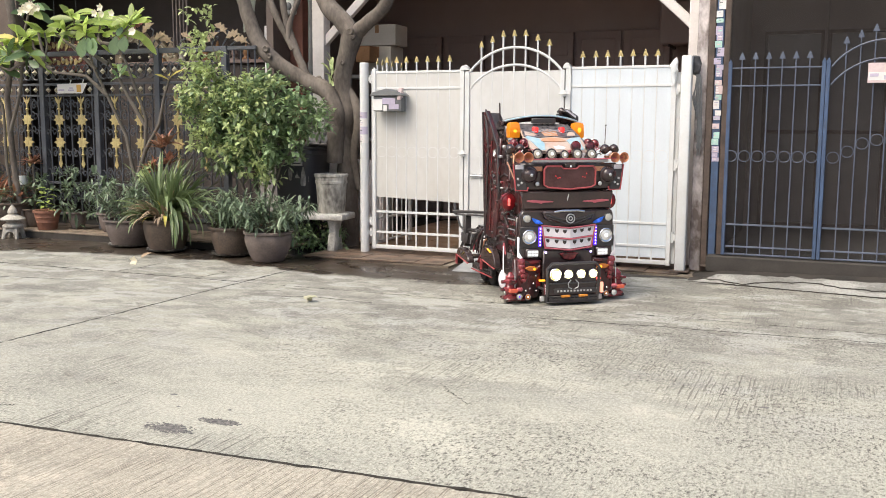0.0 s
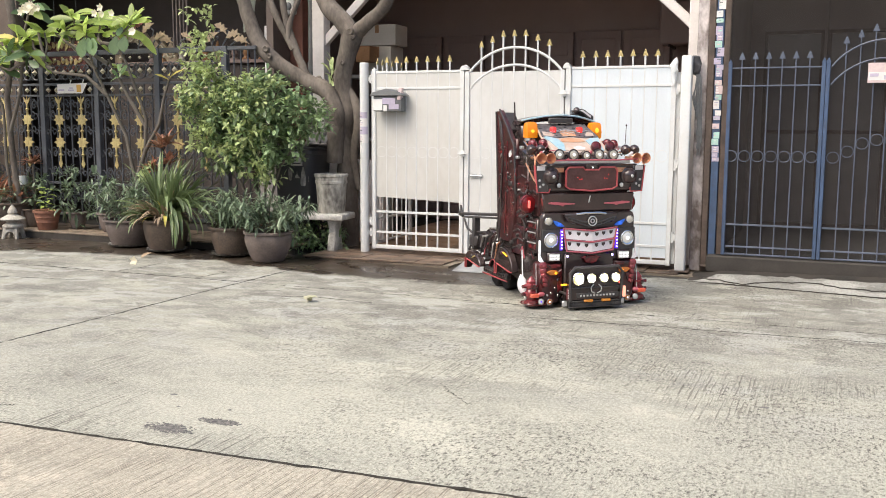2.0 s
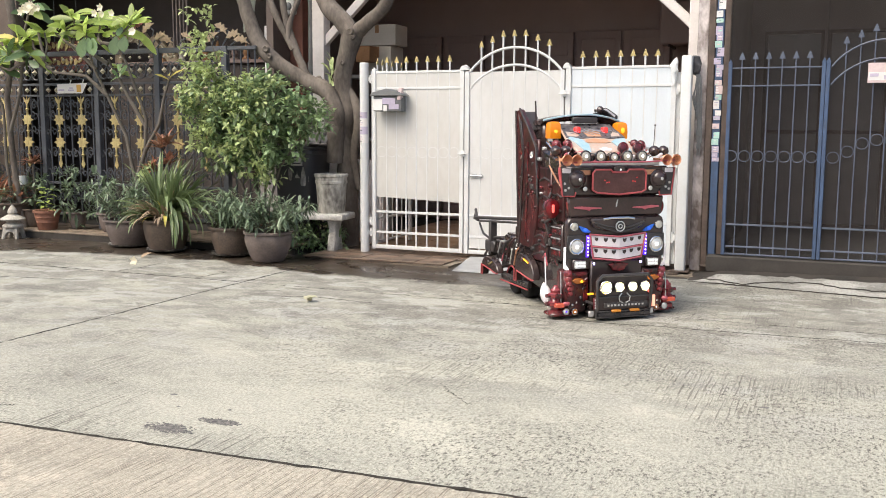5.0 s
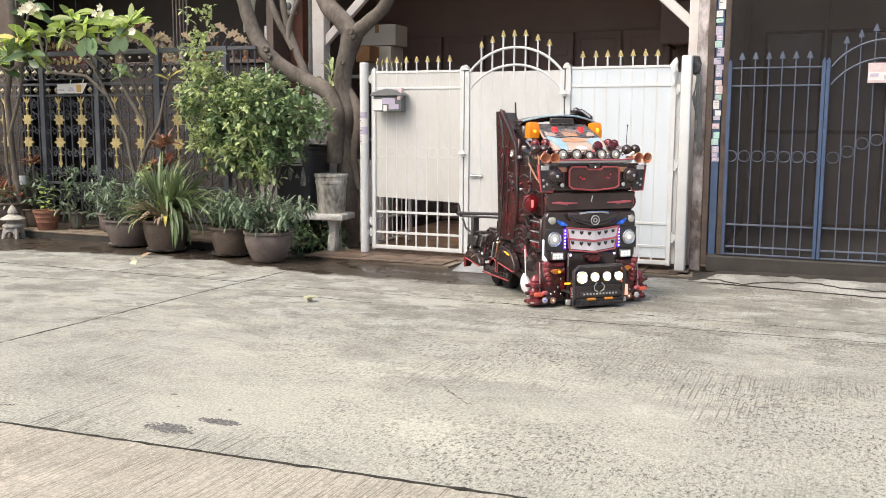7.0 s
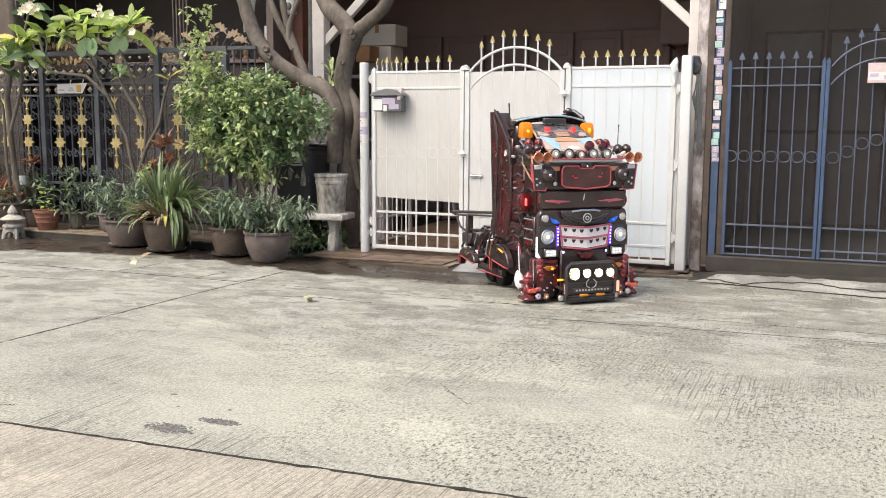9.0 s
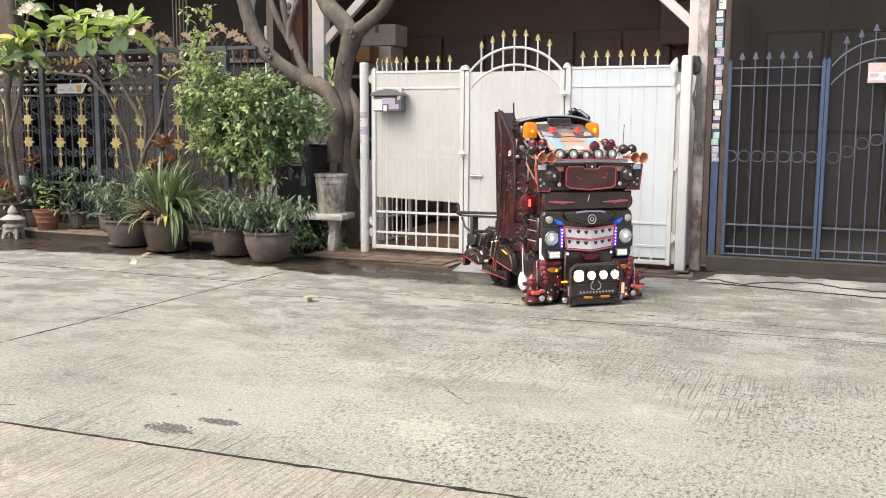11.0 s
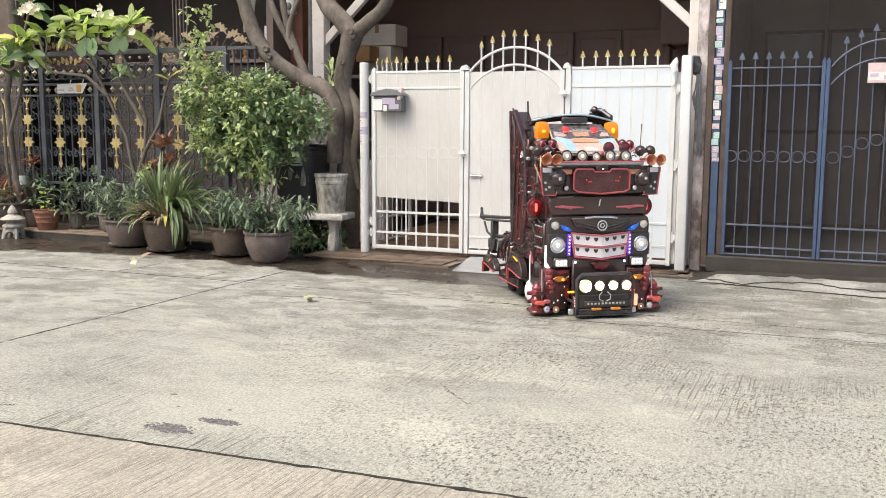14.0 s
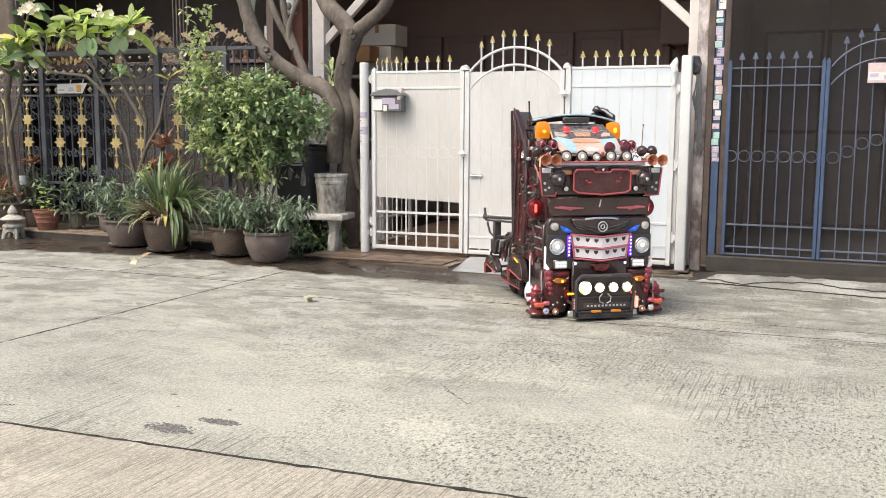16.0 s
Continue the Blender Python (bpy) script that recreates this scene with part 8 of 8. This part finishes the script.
scr = [(-0.185, 1.022), (-0.07, 1.022), (-0.055, 1.004), (0.055, 1.004), (0.07, 1.022), (0.185, 1.022), (0.205, 1.0), (0.205, 0.885), (0.17, 0.866), (0.0, 0.852), (-0.17, 0.866), (-0.205, 0.885), (-0.205, 1.0)]
bm = B()
prism(bm, scr, 0.03, pose(0, -0.032, 0), 0.004)
sc = part("screen", bm, "t_screen", truck, "smoked display screen with a red border")
trim("border", [(x, -0.034, z) for x, z in scr + scr[:1]], 0.007, "t_red", sc, "red border")
rr = random.Random(4)
for x0, x1, z0 in ((-0.12, -0.02, 0.955), (0.06, 0.14, 0.955)):
    for k in range(3):
        bm = B()
        x, z = rr.uniform(x0, x1), z0 + rr.uniform(-0.025, 0.022)
        box(bm, x - 0.004, x + 0.004, -0.0355, -0.0325, z - 0.0035, z + 0.0035, 0.001)
        part("digit", bm, "t_digit", sc)
bm = B()
box(bm, -0.045, 0.045, -0.036, -0.012, 1.008, 1.046, 0.006)
part("camera_box", bm, "t_black", truck)
lamp("small_lamp", 0.0, -0.037, 1.022, 0.009, "t_black", "t_led_white", truck, 0.004)

# windscreen with wipers
bm = B()
prism(bm, [(-0.355, 0.70), (0.355, 0.70), (0.375, 0.84), (-0.375, 0.84)], 0.05, pose(0, -0.002, 0), 0.012)
ws = part("windscreen", bm, "t_glass", truck)
bm = B()
prism(bm, [(-0.008, 0.765), (0.0, 0.765), (0.010, 0.815), (0.004, 0.815), (-0.004, 0.79)], 0.002, pose(0.0, -0.0045, 0))
part("decal", bm, "paper", ws, "small white mark")
for s in (-1, 1):
    bm = B()
    prism(bm, [(s * 0.33, 0.770), (s * 0.27, 0.774), (s * 0.235, 0.770), (s * 0.12, 0.763), (s * 0.12, 0.755), (s * 0.20, 0.752), (s * 0.215, 0.742), (s * 0.235, 0.750), (s * 0.33, 0.760)][::-s], 0.008, pose(0, -0.014, 0), 0.002)
    part("wiper", bm, "t_rose", truck, "rose red wiper blade")

# face: bonnet, badge, eyes, headlamps, toothed grille
bm = B()
prism(bm, [(-0.375, 0.335), (-0.38, 0.66), (-0.36, 0.698), (0.36, 0.698), (0.38, 0.66), (0.375, 0.335)], 0.07, pose(0, -0.006, 0), 0.012)
part("front_panel", bm, "t_black", truck)
bm = B()
prism(bm, [(-0.22, 0.690), (0.22, 0.690), (0.19, 0.630), (0.10, 0.603), (0.0, 0.586), (-0.10, 0.603), (-0.19, 0.630)], 0.05, pose(0, -0.05, 0), 0.010)
bd = part("bonnet_badge", bm, "t_black", truck, "sculpted black bonnet badge")
trim("chrome_strip", [(-0.125, -0.048, 0.686), (-0.06, -0.058, 0.695), (0.06, -0.058, 0.695), (0.115, -0.048, 0.686)], 0.008, "t_chrome", bd)
for s in (-1, 1):
    trim("ridge", [(s * 0.19, -0.05, 0.665), (s * 0.10, -0.056, 0.638), (s * 0.035, -0.058, 0.628)], 0.006, "t_matt", bd)
    trim("ridge", [(s * 0.17, -0.05, 0.645), (s * 0.10, -0.056, 0.618), (s * 0.02, -0.058, 0.598)], 0.005, "t_matt", bd)
bm = B()
lathe(bm, [(0.036, 0), (0.037, 0.006), (0.030, 0.008), (0, 0.009)], 24, pose(0, -0.052, 0.636, 90, 0, 0))
em = part("emblem", bm, "t_matt", bd, "round dark emblem with a chrome ring")
bm = B()
ring_bar(bm, (0, -0.062, 0.636), 0.033, 0.0045, 24)
part("ring", bm, "t_alu", em)
bm = B()
ring_bar(bm, (0, -0.063, 0.636), 0.014, 0.004, 16)
part("ring", bm, "t_alu", em)
M["t_blue_lens"] = glow("blue_eye_lens", (0.02, 0.14, 0.9), 0.10, (0.03, 0.13, 0.50))
for s in (-1, 1):
    lamp("marker_lamp", s * 0.328, -0.012, 0.637, 0.031, "t_chrome", "t_cream", truck, 0.02)
    bm = B()
    prism(bm, [(s * 0.292, 0.642), (s * 0.262, 0.634), (s * 0.225, 0.618), (s * 0.20, 0.598), (s * 0.225, 0.592), (s * 0.262, 0.598), (s * 0.28, 0.618)][::-s], 0.012, pose(0, -0.022, 0), 0.003)
    ey = part("eye_lamp", bm, M["t_blue_lens"], truck, "blue eye-shaped lamp")
    lamp("eye", s * 0.245, -0.024, 0.613, 0.013, "t_blue_eye", "t_blue_eye", ey, 0.006)
    lamp("headlamp", s * 0.310, -0.02, 0.500, 0.056, "t_chrome", "t_lens", truck, 0.03, "t_led_white", (0, -1, 0), 0.2, "round chrome headlamp")
    bm = B()
    box(bm, s * 0.30 - 0.078, s * 0.30 + 0.078, -0.014, -0.0065, 0.418, 0.578, 0.006)
    part("headlamp_bezel", bm, "t_matt", truck)
    # square fog lamp
    bm = B()
    box(bm, s * 0.282 - 0.054, s * 0.282 + 0.054, -0.026, -0.0065, 0.342, 0.412, 0.008)
    fg = part("fog_lamp", bm, "t_black", truck, "square fog lamp")
    bm = B()
    box(bm, s * 0.282 - 0.043, s * 0.282 + 0.043, -0.031, -0.0265, 0.352, 0.402, 0.005)
    part("lens", bm, "t_lens", fg)
    for k in range(3):
        for j in range(2):
            bm = B()
            box(bm, s * 0.282 - 0.036 + 0.026 * k, s * 0.282 - 0.016 + 0.026 * k, -0.034, -0.0315, 0.362 + 0.02 * j, 0.374 + 0.02 * j, 0.002)
            part("led", bm, "t_led_white", fg)
    lamp("blue_lamp", s * 0.182, -0.03, 0.382, 0.013, "t_black", "t_led_core", truck, 0.01)
    # violet dotted strip
    bm = B()
    box(bm, s * 0.224 - 0.011, s * 0.224 + 0.011, -0.024, -0.008, 0.425, 0.575, 0.003)
    ls = part("led_strip", bm, "t_led_blue", truck, "violet led strip")
    for k in range(6):
        bm = B()
        disc(bm, (s * 0.224, -0.025, 0.44 + 0.024 * k), (0, -1, 0), 0.006, 0.003, 10)
        part("led", bm, "t_led_core", ls)
    # bent white day lamp
    bm = B()
    prism(bm, [(s * 0.396, 0.50), (s * 0.384, 0.50), (s * 0.384, 0.385), (s * 0.357, 0.345), (s * 0.362, 0.332), (s * 0.396, 0.352)][::-s], 0.012, pose(0, -0.012, 0), 0.002)
    part("day_lamp", bm, "t_led_white" if s < 0 else "t_silver", truck, "bent white day-running lamp")
    trim("strap", [(s * 0.405, 0.02, 0.33), (s * 0.41, 0.0, 0.25), (s * 0.412, -0.01, 0.10)], 0.004, "t_alu", truck)

# the grille leans out to a middle ridge
def grille_row(z0, z1, w0, w1):
    bm = B()
    fr = [(-w1, 0.0, z1), (0, -0.03, z1 - 0.018), (w1, 0.0, z1), (w0, 0.0, z0), (0, -0.03, z0 - 0.018), (-w0, 0.0, z0)]
    a = [bm.verts.new((x, y - 0.030, z)) for x, y, z in fr]
    c = [bm.verts.new((x, 0.0, z)) for x, y, z in fr]
    bm.faces.new((a[0], a[1], a[4], a[5]))
    bm.faces.new((a[1], a[2], a[3], a[4]))
    for k in range(6):
        bm.faces.new((a[k], a[(k + 1) % 6], c[(k + 1) % 6], c[k]))
    return bm


g = new("grille")
g.parent = truck
for z0, z1, w0, w1 in ((0.508, 0.575, 0.198, 0.212), (0.428, 0.495, 0.185, 0.196)):
    band = part("grille_band", grille_row(z0, z1, w0, w1), "t_silver", g, "silver-white grille band with dark tooth holes", 15)
    for k in range(6):
        x = (-0.165, -0.10, -0.04, 0.04, 0.10, 0.165)[k]
        zc = (z0 + z1) / 2 + 0.012 - 0.018 * (1 - abs(x) / w0)
        yy = -0.060 + 0.030 * abs(x) / w0
        bm = B()
        prism(bm, [(x - 0.015, zc + 0.014), (x, zc + 0.010), (x + 0.015, zc + 0.014), (x + 0.014, zc - 0.004), (x, zc - 0.017), (x - 0.014, zc - 0.004)], 0.008, pose(0, yy - 0.003, 0), 0.001)
        part("tooth_hole", bm, "t_black", band)
for z, w in ((0.583, 0.215), (0.500, 0.198), (0.418, 0.186)):
    trim("edging", [(-w, -0.034, z), (0, -0.064, z - 0.018), (w, -0.034, z)], 0.0065, "t_rose", g, "red piping")
for s in (-1, 1):
    trim("edging", [(s * 0.216, -0.034, 0.588), (s * 0.186, -0.034, 0.415)], 0.0065, "t_rose", g, "red piping")

# chrome studs and wine-red scallops round the lower face
for s in (-1, 1):
    for k in range(5):
        bm = B()
        lathe(bm, [(0.030 - 0.003 * k, 0), (0.028 - 0.003 * k, 0.014), (0.014, 0.024), (0, 0.026)], 14, pose(s * (0.365 - 0.004 * k), -0.010, 0.315 - 0.034 * k, 90, 0, 0))
        part("scallop", bm, "t_wine", truck, "wine red scallop")
    for x, z in ((0.25, 0.21), (0.27, 0.15), (0.33, 0.10), (0.30, 0.115), (0.245, 0.095), (0.35, 0.21)):
        bm = B()
        disc(bm, (s * x, -0.018, z), (0, -1, 0), 0.008, 0.008, 10)
        part("stud", bm, "t_chrome", truck)
# lower face: mottled bumper, amber eyes, winged emblem
for s in (-1, 1):
    bm = B()
    prism(bm, [(s * 0.205, 0.335), (s * 0.385, 0.335), (s * 0.395, 0.20), (s * 0.37, 0.045), (s * 0.23, 0.035), (s * 0.205, 0.12)][::s], 0.14, pose(0, -0.012, 0), 0.016)
    bp = part("bumper_side", bm, "t_deep", truck, "mottled dark maroon bumper wing")
    for pts in (((0.215, 0.325), (0.375, 0.325), (0.36, 0.30), (0.26, 0.295), (0.225, 0.305)), ((0.31, 0.235), (0.385, 0.25), (0.39, 0.20), (0.36, 0.15), (0.32, 0.19)), ((0.215, 0.29), (0.245, 0.27), (0.25, 0.12), (0.21, 0.12))):
        bm = B()
        prism(bm, [(s * x, z) for x, z in pts][::s], 0.012, pose(0, -0.020, 0), 0.004)
        part("inlay", bm, "t_maroon", bp, "mottled maroon inlay")
    bm = B()
    prism(bm, [(s * 0.235, 0.262), (s * 0.265, 0.282), (s * 0.31, 0.285), (s * 0.345, 0.268), (s * 0.31, 0.245), (s * 0.265, 0.245)][::-s], 0.018, pose(0, -0.034, 0), 0.005)
    am = part("amber_lamp", bm, "t_amber_dim", truck, "amber eye-shaped turn lamp")
    bm = B()
    disc(bm, (s * 0.27, -0.034, 0.262), (0, -1, 0), 0.010, 0.006, 12)
    part("bulb", bm, "t_yellow_lit", am)
    bm = B()
    box(bm, s * 0.225 - 0.024, s * 0.225 + 0.024, -0.085, -0.07, 0.174, 0.188, 0.003)
    part("led_bar", bm, "t_yellow_lit" if s < 0 else "t_redlit", truck, "short led bar")
    bm = B()
    box(bm, s * 0.225 - 0.012, s * 0.225 + 0.012, -0.155, -0.14, 0.085, 0.165, 0.003)
    up = part("sticker", bm, "t_plate" if s < 0 else "t_pinklit", truck, "dark red upright plate" if s < 0 else "lit pink upright bar")
    if s < 0:
        for k in range(4):
            bm = B()
            box(bm, s * 0.225 - 0.007, s * 0.225 + 0.007, -0.158, -0.1555, 0.092 + 0.018 * k, 0.103 + 0.018 * k, 0.001)
            part("letter_bar", bm, "t_silver", up)
    trim("bracket", [(s * 0.225, -0.14, 0.12), (s * 0.225, -0.01, 0.12)], 0.010, "t_matt", truck)
    # corner column built of stacked turned pieces
    bm = B()
    lathe(bm, [(0.045, 0.035), (0.050, 0.05), (0.046, 0.075), (0.030, 0.085), (0.030, 0.11), (0.048, 0.12), (0.050, 0.15), (0.034, 0.165), (0.030, 0.19), (0.044, 0.20), (0.046, 0.225), (0.030, 0.24), (0.034, 0.262), (0.018, 0.285), (0.012, 0.305), (0, 0.31)], 18, pose(s * 0.435, 0.03, 0))
    cc = part("corner_column", bm, "t_wine", truck, "stacked wine red corner column")
    cc.matrix_basis = pose(s * 0.435, 0.0, 0.008) @ Matrix.Diagonal((1.15, 1, 0.74, 1)) @ pose(-s * 0.435, 0, 0)
    for z in (0.135, 0.212):
        bm = B()
        tube(bm, [(s * 0.435 - 0.062, 0.025, z), (s * 0.435 + 0.062, 0.025, z)], [0.018, 0.018], 12)
        tube(bm, [(s * 0.435, 0.03, z), (s * 0.435, -0.03, z)], [0.022, 0.022], 12)
        part("arm", bm, "t_maroon", cc)
    bm = B()
    box(bm, s * 0.435 - 0.028, s * 0.435 + 0.028, -0.052, -0.018, 0.112, 0.150, 0.006)
    part("turn_lamp", bm, "t_orangelit", cc, "lit orange turn lamp")
    bm = B()
    box(bm, s * 0.385 - 0.026, s * 0.385 + 0.026, -0.05, -0.026, 0.098, 0.128, 0.010)
    part("reflector", bm, "t_rose", truck, "rose red reflector")
    bm = B()
    box(bm, s * 0.40 - 0.085, s * 0.40 + 0.085, -0.02, 0.12, 0.022, 0.048, 0.010)
    part("skid", bm, "t_maroon", truck)
    lamp("small_lamp", s * 0.385, -0.03, 0.060, 0.025, "t_chrome", "t_lens", truck, 0.02, "t_led_blue" if s < 0 else None)
    lamp("small_lamp", s * 0.318, -0.03, 0.055, 0.025, "t_chrome", "t_amber_dim", truck, 0.02, "t_led_white")
    # pale side guard
    bm = B()
    lathe(bm, [(0, -0.075), (0.022, -0.068), (0.040, -0.035), (0.044, 0.0), (0.036, 0.035), (0.018, 0.066), (0, 0.085)], 16, pose(s * 0.430, 0.200, 0.150, -24, 0, 0) @ Matrix.Diagonal((0.8, 1.2, 0.95, 1)))
    part("side_guard", bm, "t_silver", truck, "pale rounded side guard")
    trim("rod", [(s * 0.41, 0.26, 0.40), (s * 0.43, 0.20, 0.24), (s * 0.44, 0.13, 0.06)], 0.005, "t_alu", truck)
    trim("chain", [(s * 0.38, 0.36, 0.38), (s * 0.395, 0.29, 0.42), (s * 0.40, 0.24, 0.34)], 0.006, "t_rose", truck)
bm = B()
box(bm, -0.20, 0.20, -0.03, 0.02, 0.04, 0.40, 0.010)
part("lower_panel", bm, "t_black", truck)
bm = B()
prism(bm, [(-0.085, 0.372), (-0.03, 0.385), (0.03, 0.385), (0.085, 0.372), (0.06, 0.358), (0.045, 0.33), (0.0, 0.322), (-0.045, 0.33), (-0.06, 0.358)], 0.03, pose(0, -0.058, 0), 0.006)
part("winged_emblem", bm, "t_maroon", truck, "maroon winged emblem")

# bull bar with four lit lamps
bm = B()
prism(bm, [(-0.205, 0.075), (-0.212, 0.29), (-0.18, 0.325), (0.18, 0.325), (0.212, 0.29), (0.205, 0.075)], 0.05, pose(0, -0.165, 0), 0.010)
bb = part("bull_bar", bm, "t_black", truck, "boxed black bull bar")
trim("tube", [(-0.215, -0.175, 0.08), (-0.222, -0.18, 0.29), (-0.185, -0.185, 0.332), (0.185, -0.185, 0.332), (0.222, -0.18, 0.29), (0.215, -0.175, 0.08)], 0.012, "t_matt", bb)
trim("tube", [(-0.20, -0.178, 0.176), (0.20, -0.178, 0.176)], 0.006, "t_matt", bb)
bb.matrix_basis = pose(-0.012, 0.015, 0.0) @ Matrix.Diagonal((0.94, 1, 0.955, 1))
for s in (-1, 1):
    trim("mount", [(s * 0.15, -0.12, 0.2), (s * 0.15, -0.01, 0.2)], 0.02, "t_matt", bb)
    trim("tube", [(s * 0.02, -0.178, 0.20), (s * 0.045, -0.182, 0.175), (s * 0.04, -0.182, 0.145), (s * 0.012, -0.182, 0.132)], 0.004, "t_alu", bb)
for x, big in ((-0.160, True), (-0.060, False), (0.040, False), (0.136, False)):
    lamp("driving_lamp", x, -0.172, 0.237, 0.047 if big else 0.036, "t_chrome", "t_warm_lit" if big else "t_white_lit", truck, 0.02, "t_filament", (0, -1, 0), 0.16, "lit round driving lamp")
bm = B()
box(bm, -0.16, 0.20, -0.176, -0.166, 0.098, 0.135, 0.003)
pl = part("letter_band", bm, "t_matt", bb)
for k in range(11):
    bm = B()
    box(bm, -0.135 + 0.028 * k, -0.119 + 0.028 * k, -0.179, -0.1765, 0.108, 0.122, 0.001)
    part("letter_bar", bm, "t_alu", pl)
for x in (-0.062, 0.088):
    bm = B()
    box(bm, x - 0.038, x + 0.038, -0.186, -0.166, 0.066, 0.084, 0.004)
    part("orange_lamp", bm, M["t_bar"], bb, "lit amber bar lamp")
bm = B()
box(bm, -0.225, 0.225, -0.175, -0.160, 0.052, 0.062, 0.002)
box(bm, -0.225, 0.225, -0.175, -0.160, 0.010, 0.018, 0.002)
for k in range(12):
    x = -0.22 + 0.04 * k
    box(bm, x - 0.004, x + 0.004, -0.173, -0.162, 0.018, 0.052, 0.001)
part("grate", bm, "t_matt", bb).matrix_basis = pose(0, 0, 0.014)
bm = B()
box(bm, -0.222, 0.222, -0.158, -0.15, 0.012, 0.060, 0.002)
part("grate_back", bm, "t_matt", bb).matrix_basis = pose(0, 0, 0.014)
bm = B()
box(bm, -0.20, 0.20, -0.155, 0.05, 0.03, 0.06, 0.006)
part("under_tray", bm, "t_matt", truck)
for s in (-1, 1):
    bm = B()
    box(bm, s * 0.245 - 0.02, s * 0.245 + 0.02, -0.15, -0.13, 0.035, 0.075, 0.004)
    part("corner_clip", bm, "t_alu", bb)


# ---- what moves ----
def motions():
    rows = [
        (0.0, 2.613, -1.726, 39.15),
        (0.5, 2.631, -1.731, 39.43),
        (1.0, 2.676, -1.755, 40.10),
        (1.5, 2.738, -1.793, 41.02),
        (2.0, 2.805, -1.841, 41.76),
        (2.5, 2.881, -1.916, 42.19),
        (3.0, 2.962, -2.007, 42.34),
        (3.5, 3.027, -2.079, 42.28),
        (4.0, 3.067, -2.127, 42.11),
        (4.5, 3.084, -2.148, 42.00),
        (5.0, 3.070, -2.130, 42.03),
        (5.5, 3.026, -2.072, 42.18),
        (6.0, 2.958, -1.983, 42.42),
        (6.5, 2.881, -1.880, 42.77),
        (7.0, 2.806, -1.771, 43.38),
        (7.5, 2.762, -1.711, 43.72),
        (8.0, 2.735, -1.671, 43.85),
        (8.5, 2.716, -1.642, 43.91),
        (9.0, 2.712, -1.635, 43.89),
        (9.5, 2.713, -1.637, 43.82),
        (10.0, 2.719, -1.645, 43.66),
        (10.5, 2.737, -1.669, 43.42),
        (11.0, 2.767, -1.712, 43.03),
        (11.5, 2.802, -1.771, 42.42),
        (12.0, 2.838, -1.849, 41.15),
        (12.5, 2.875, -1.931, 40.00),
        (13.0, 2.909, -2.015, 38.69),
        (13.5, 2.933, -2.078, 37.45),
        (14.0, 2.950, -2.126, 36.52),
        (14.5, 2.962, -2.166, 35.91),
        (15.0, 2.968, -2.189, 35.61),
        (15.5, 2.971, -2.198, 35.50),
        (16.0, 2.971, -2.200, 35.41),
    ]
    walk(truck, [(t, pose(x, y, 0, 0, 0, a)) for t, x, y, a in rows])
    # the rear wheels roll with the way covered along the truck's length
    fine = []
    for (t0, x0, y0, a0), (t1, x1, y1, a1) in zip(rows, rows[1:]):
        n = max(1, round((t1 - t0) / 0.5))
        for k in range(n):
            f = k / n
            g = f * f * (3 - 2 * f) if n > 1 else f
            fine.append((t0 + (t1 - t0) * f, x0 + (x1 - x0) * g, y0 + (y1 - y0) * g, a0 + (a1 - a0) * g))
    fine.append(rows[-1])
    for wheel, wx, wy in wheels:
        roll, keyed = 0.0, []
        for k, (t, x, y, a) in enumerate(fine):
            if k:
                way = Vector((x - fine[k - 1][1], y - fine[k - 1][2]))
                ahead = Vector((math.sin(radians(a)), -math.cos(radians(a))))
                roll += math.degrees(way.dot(ahead) / R_WHEEL)
            keyed.append((t, pose(wx, wy, R_WHEEL, roll, 0, 0)))
        walk(wheel, keyed)


motions()
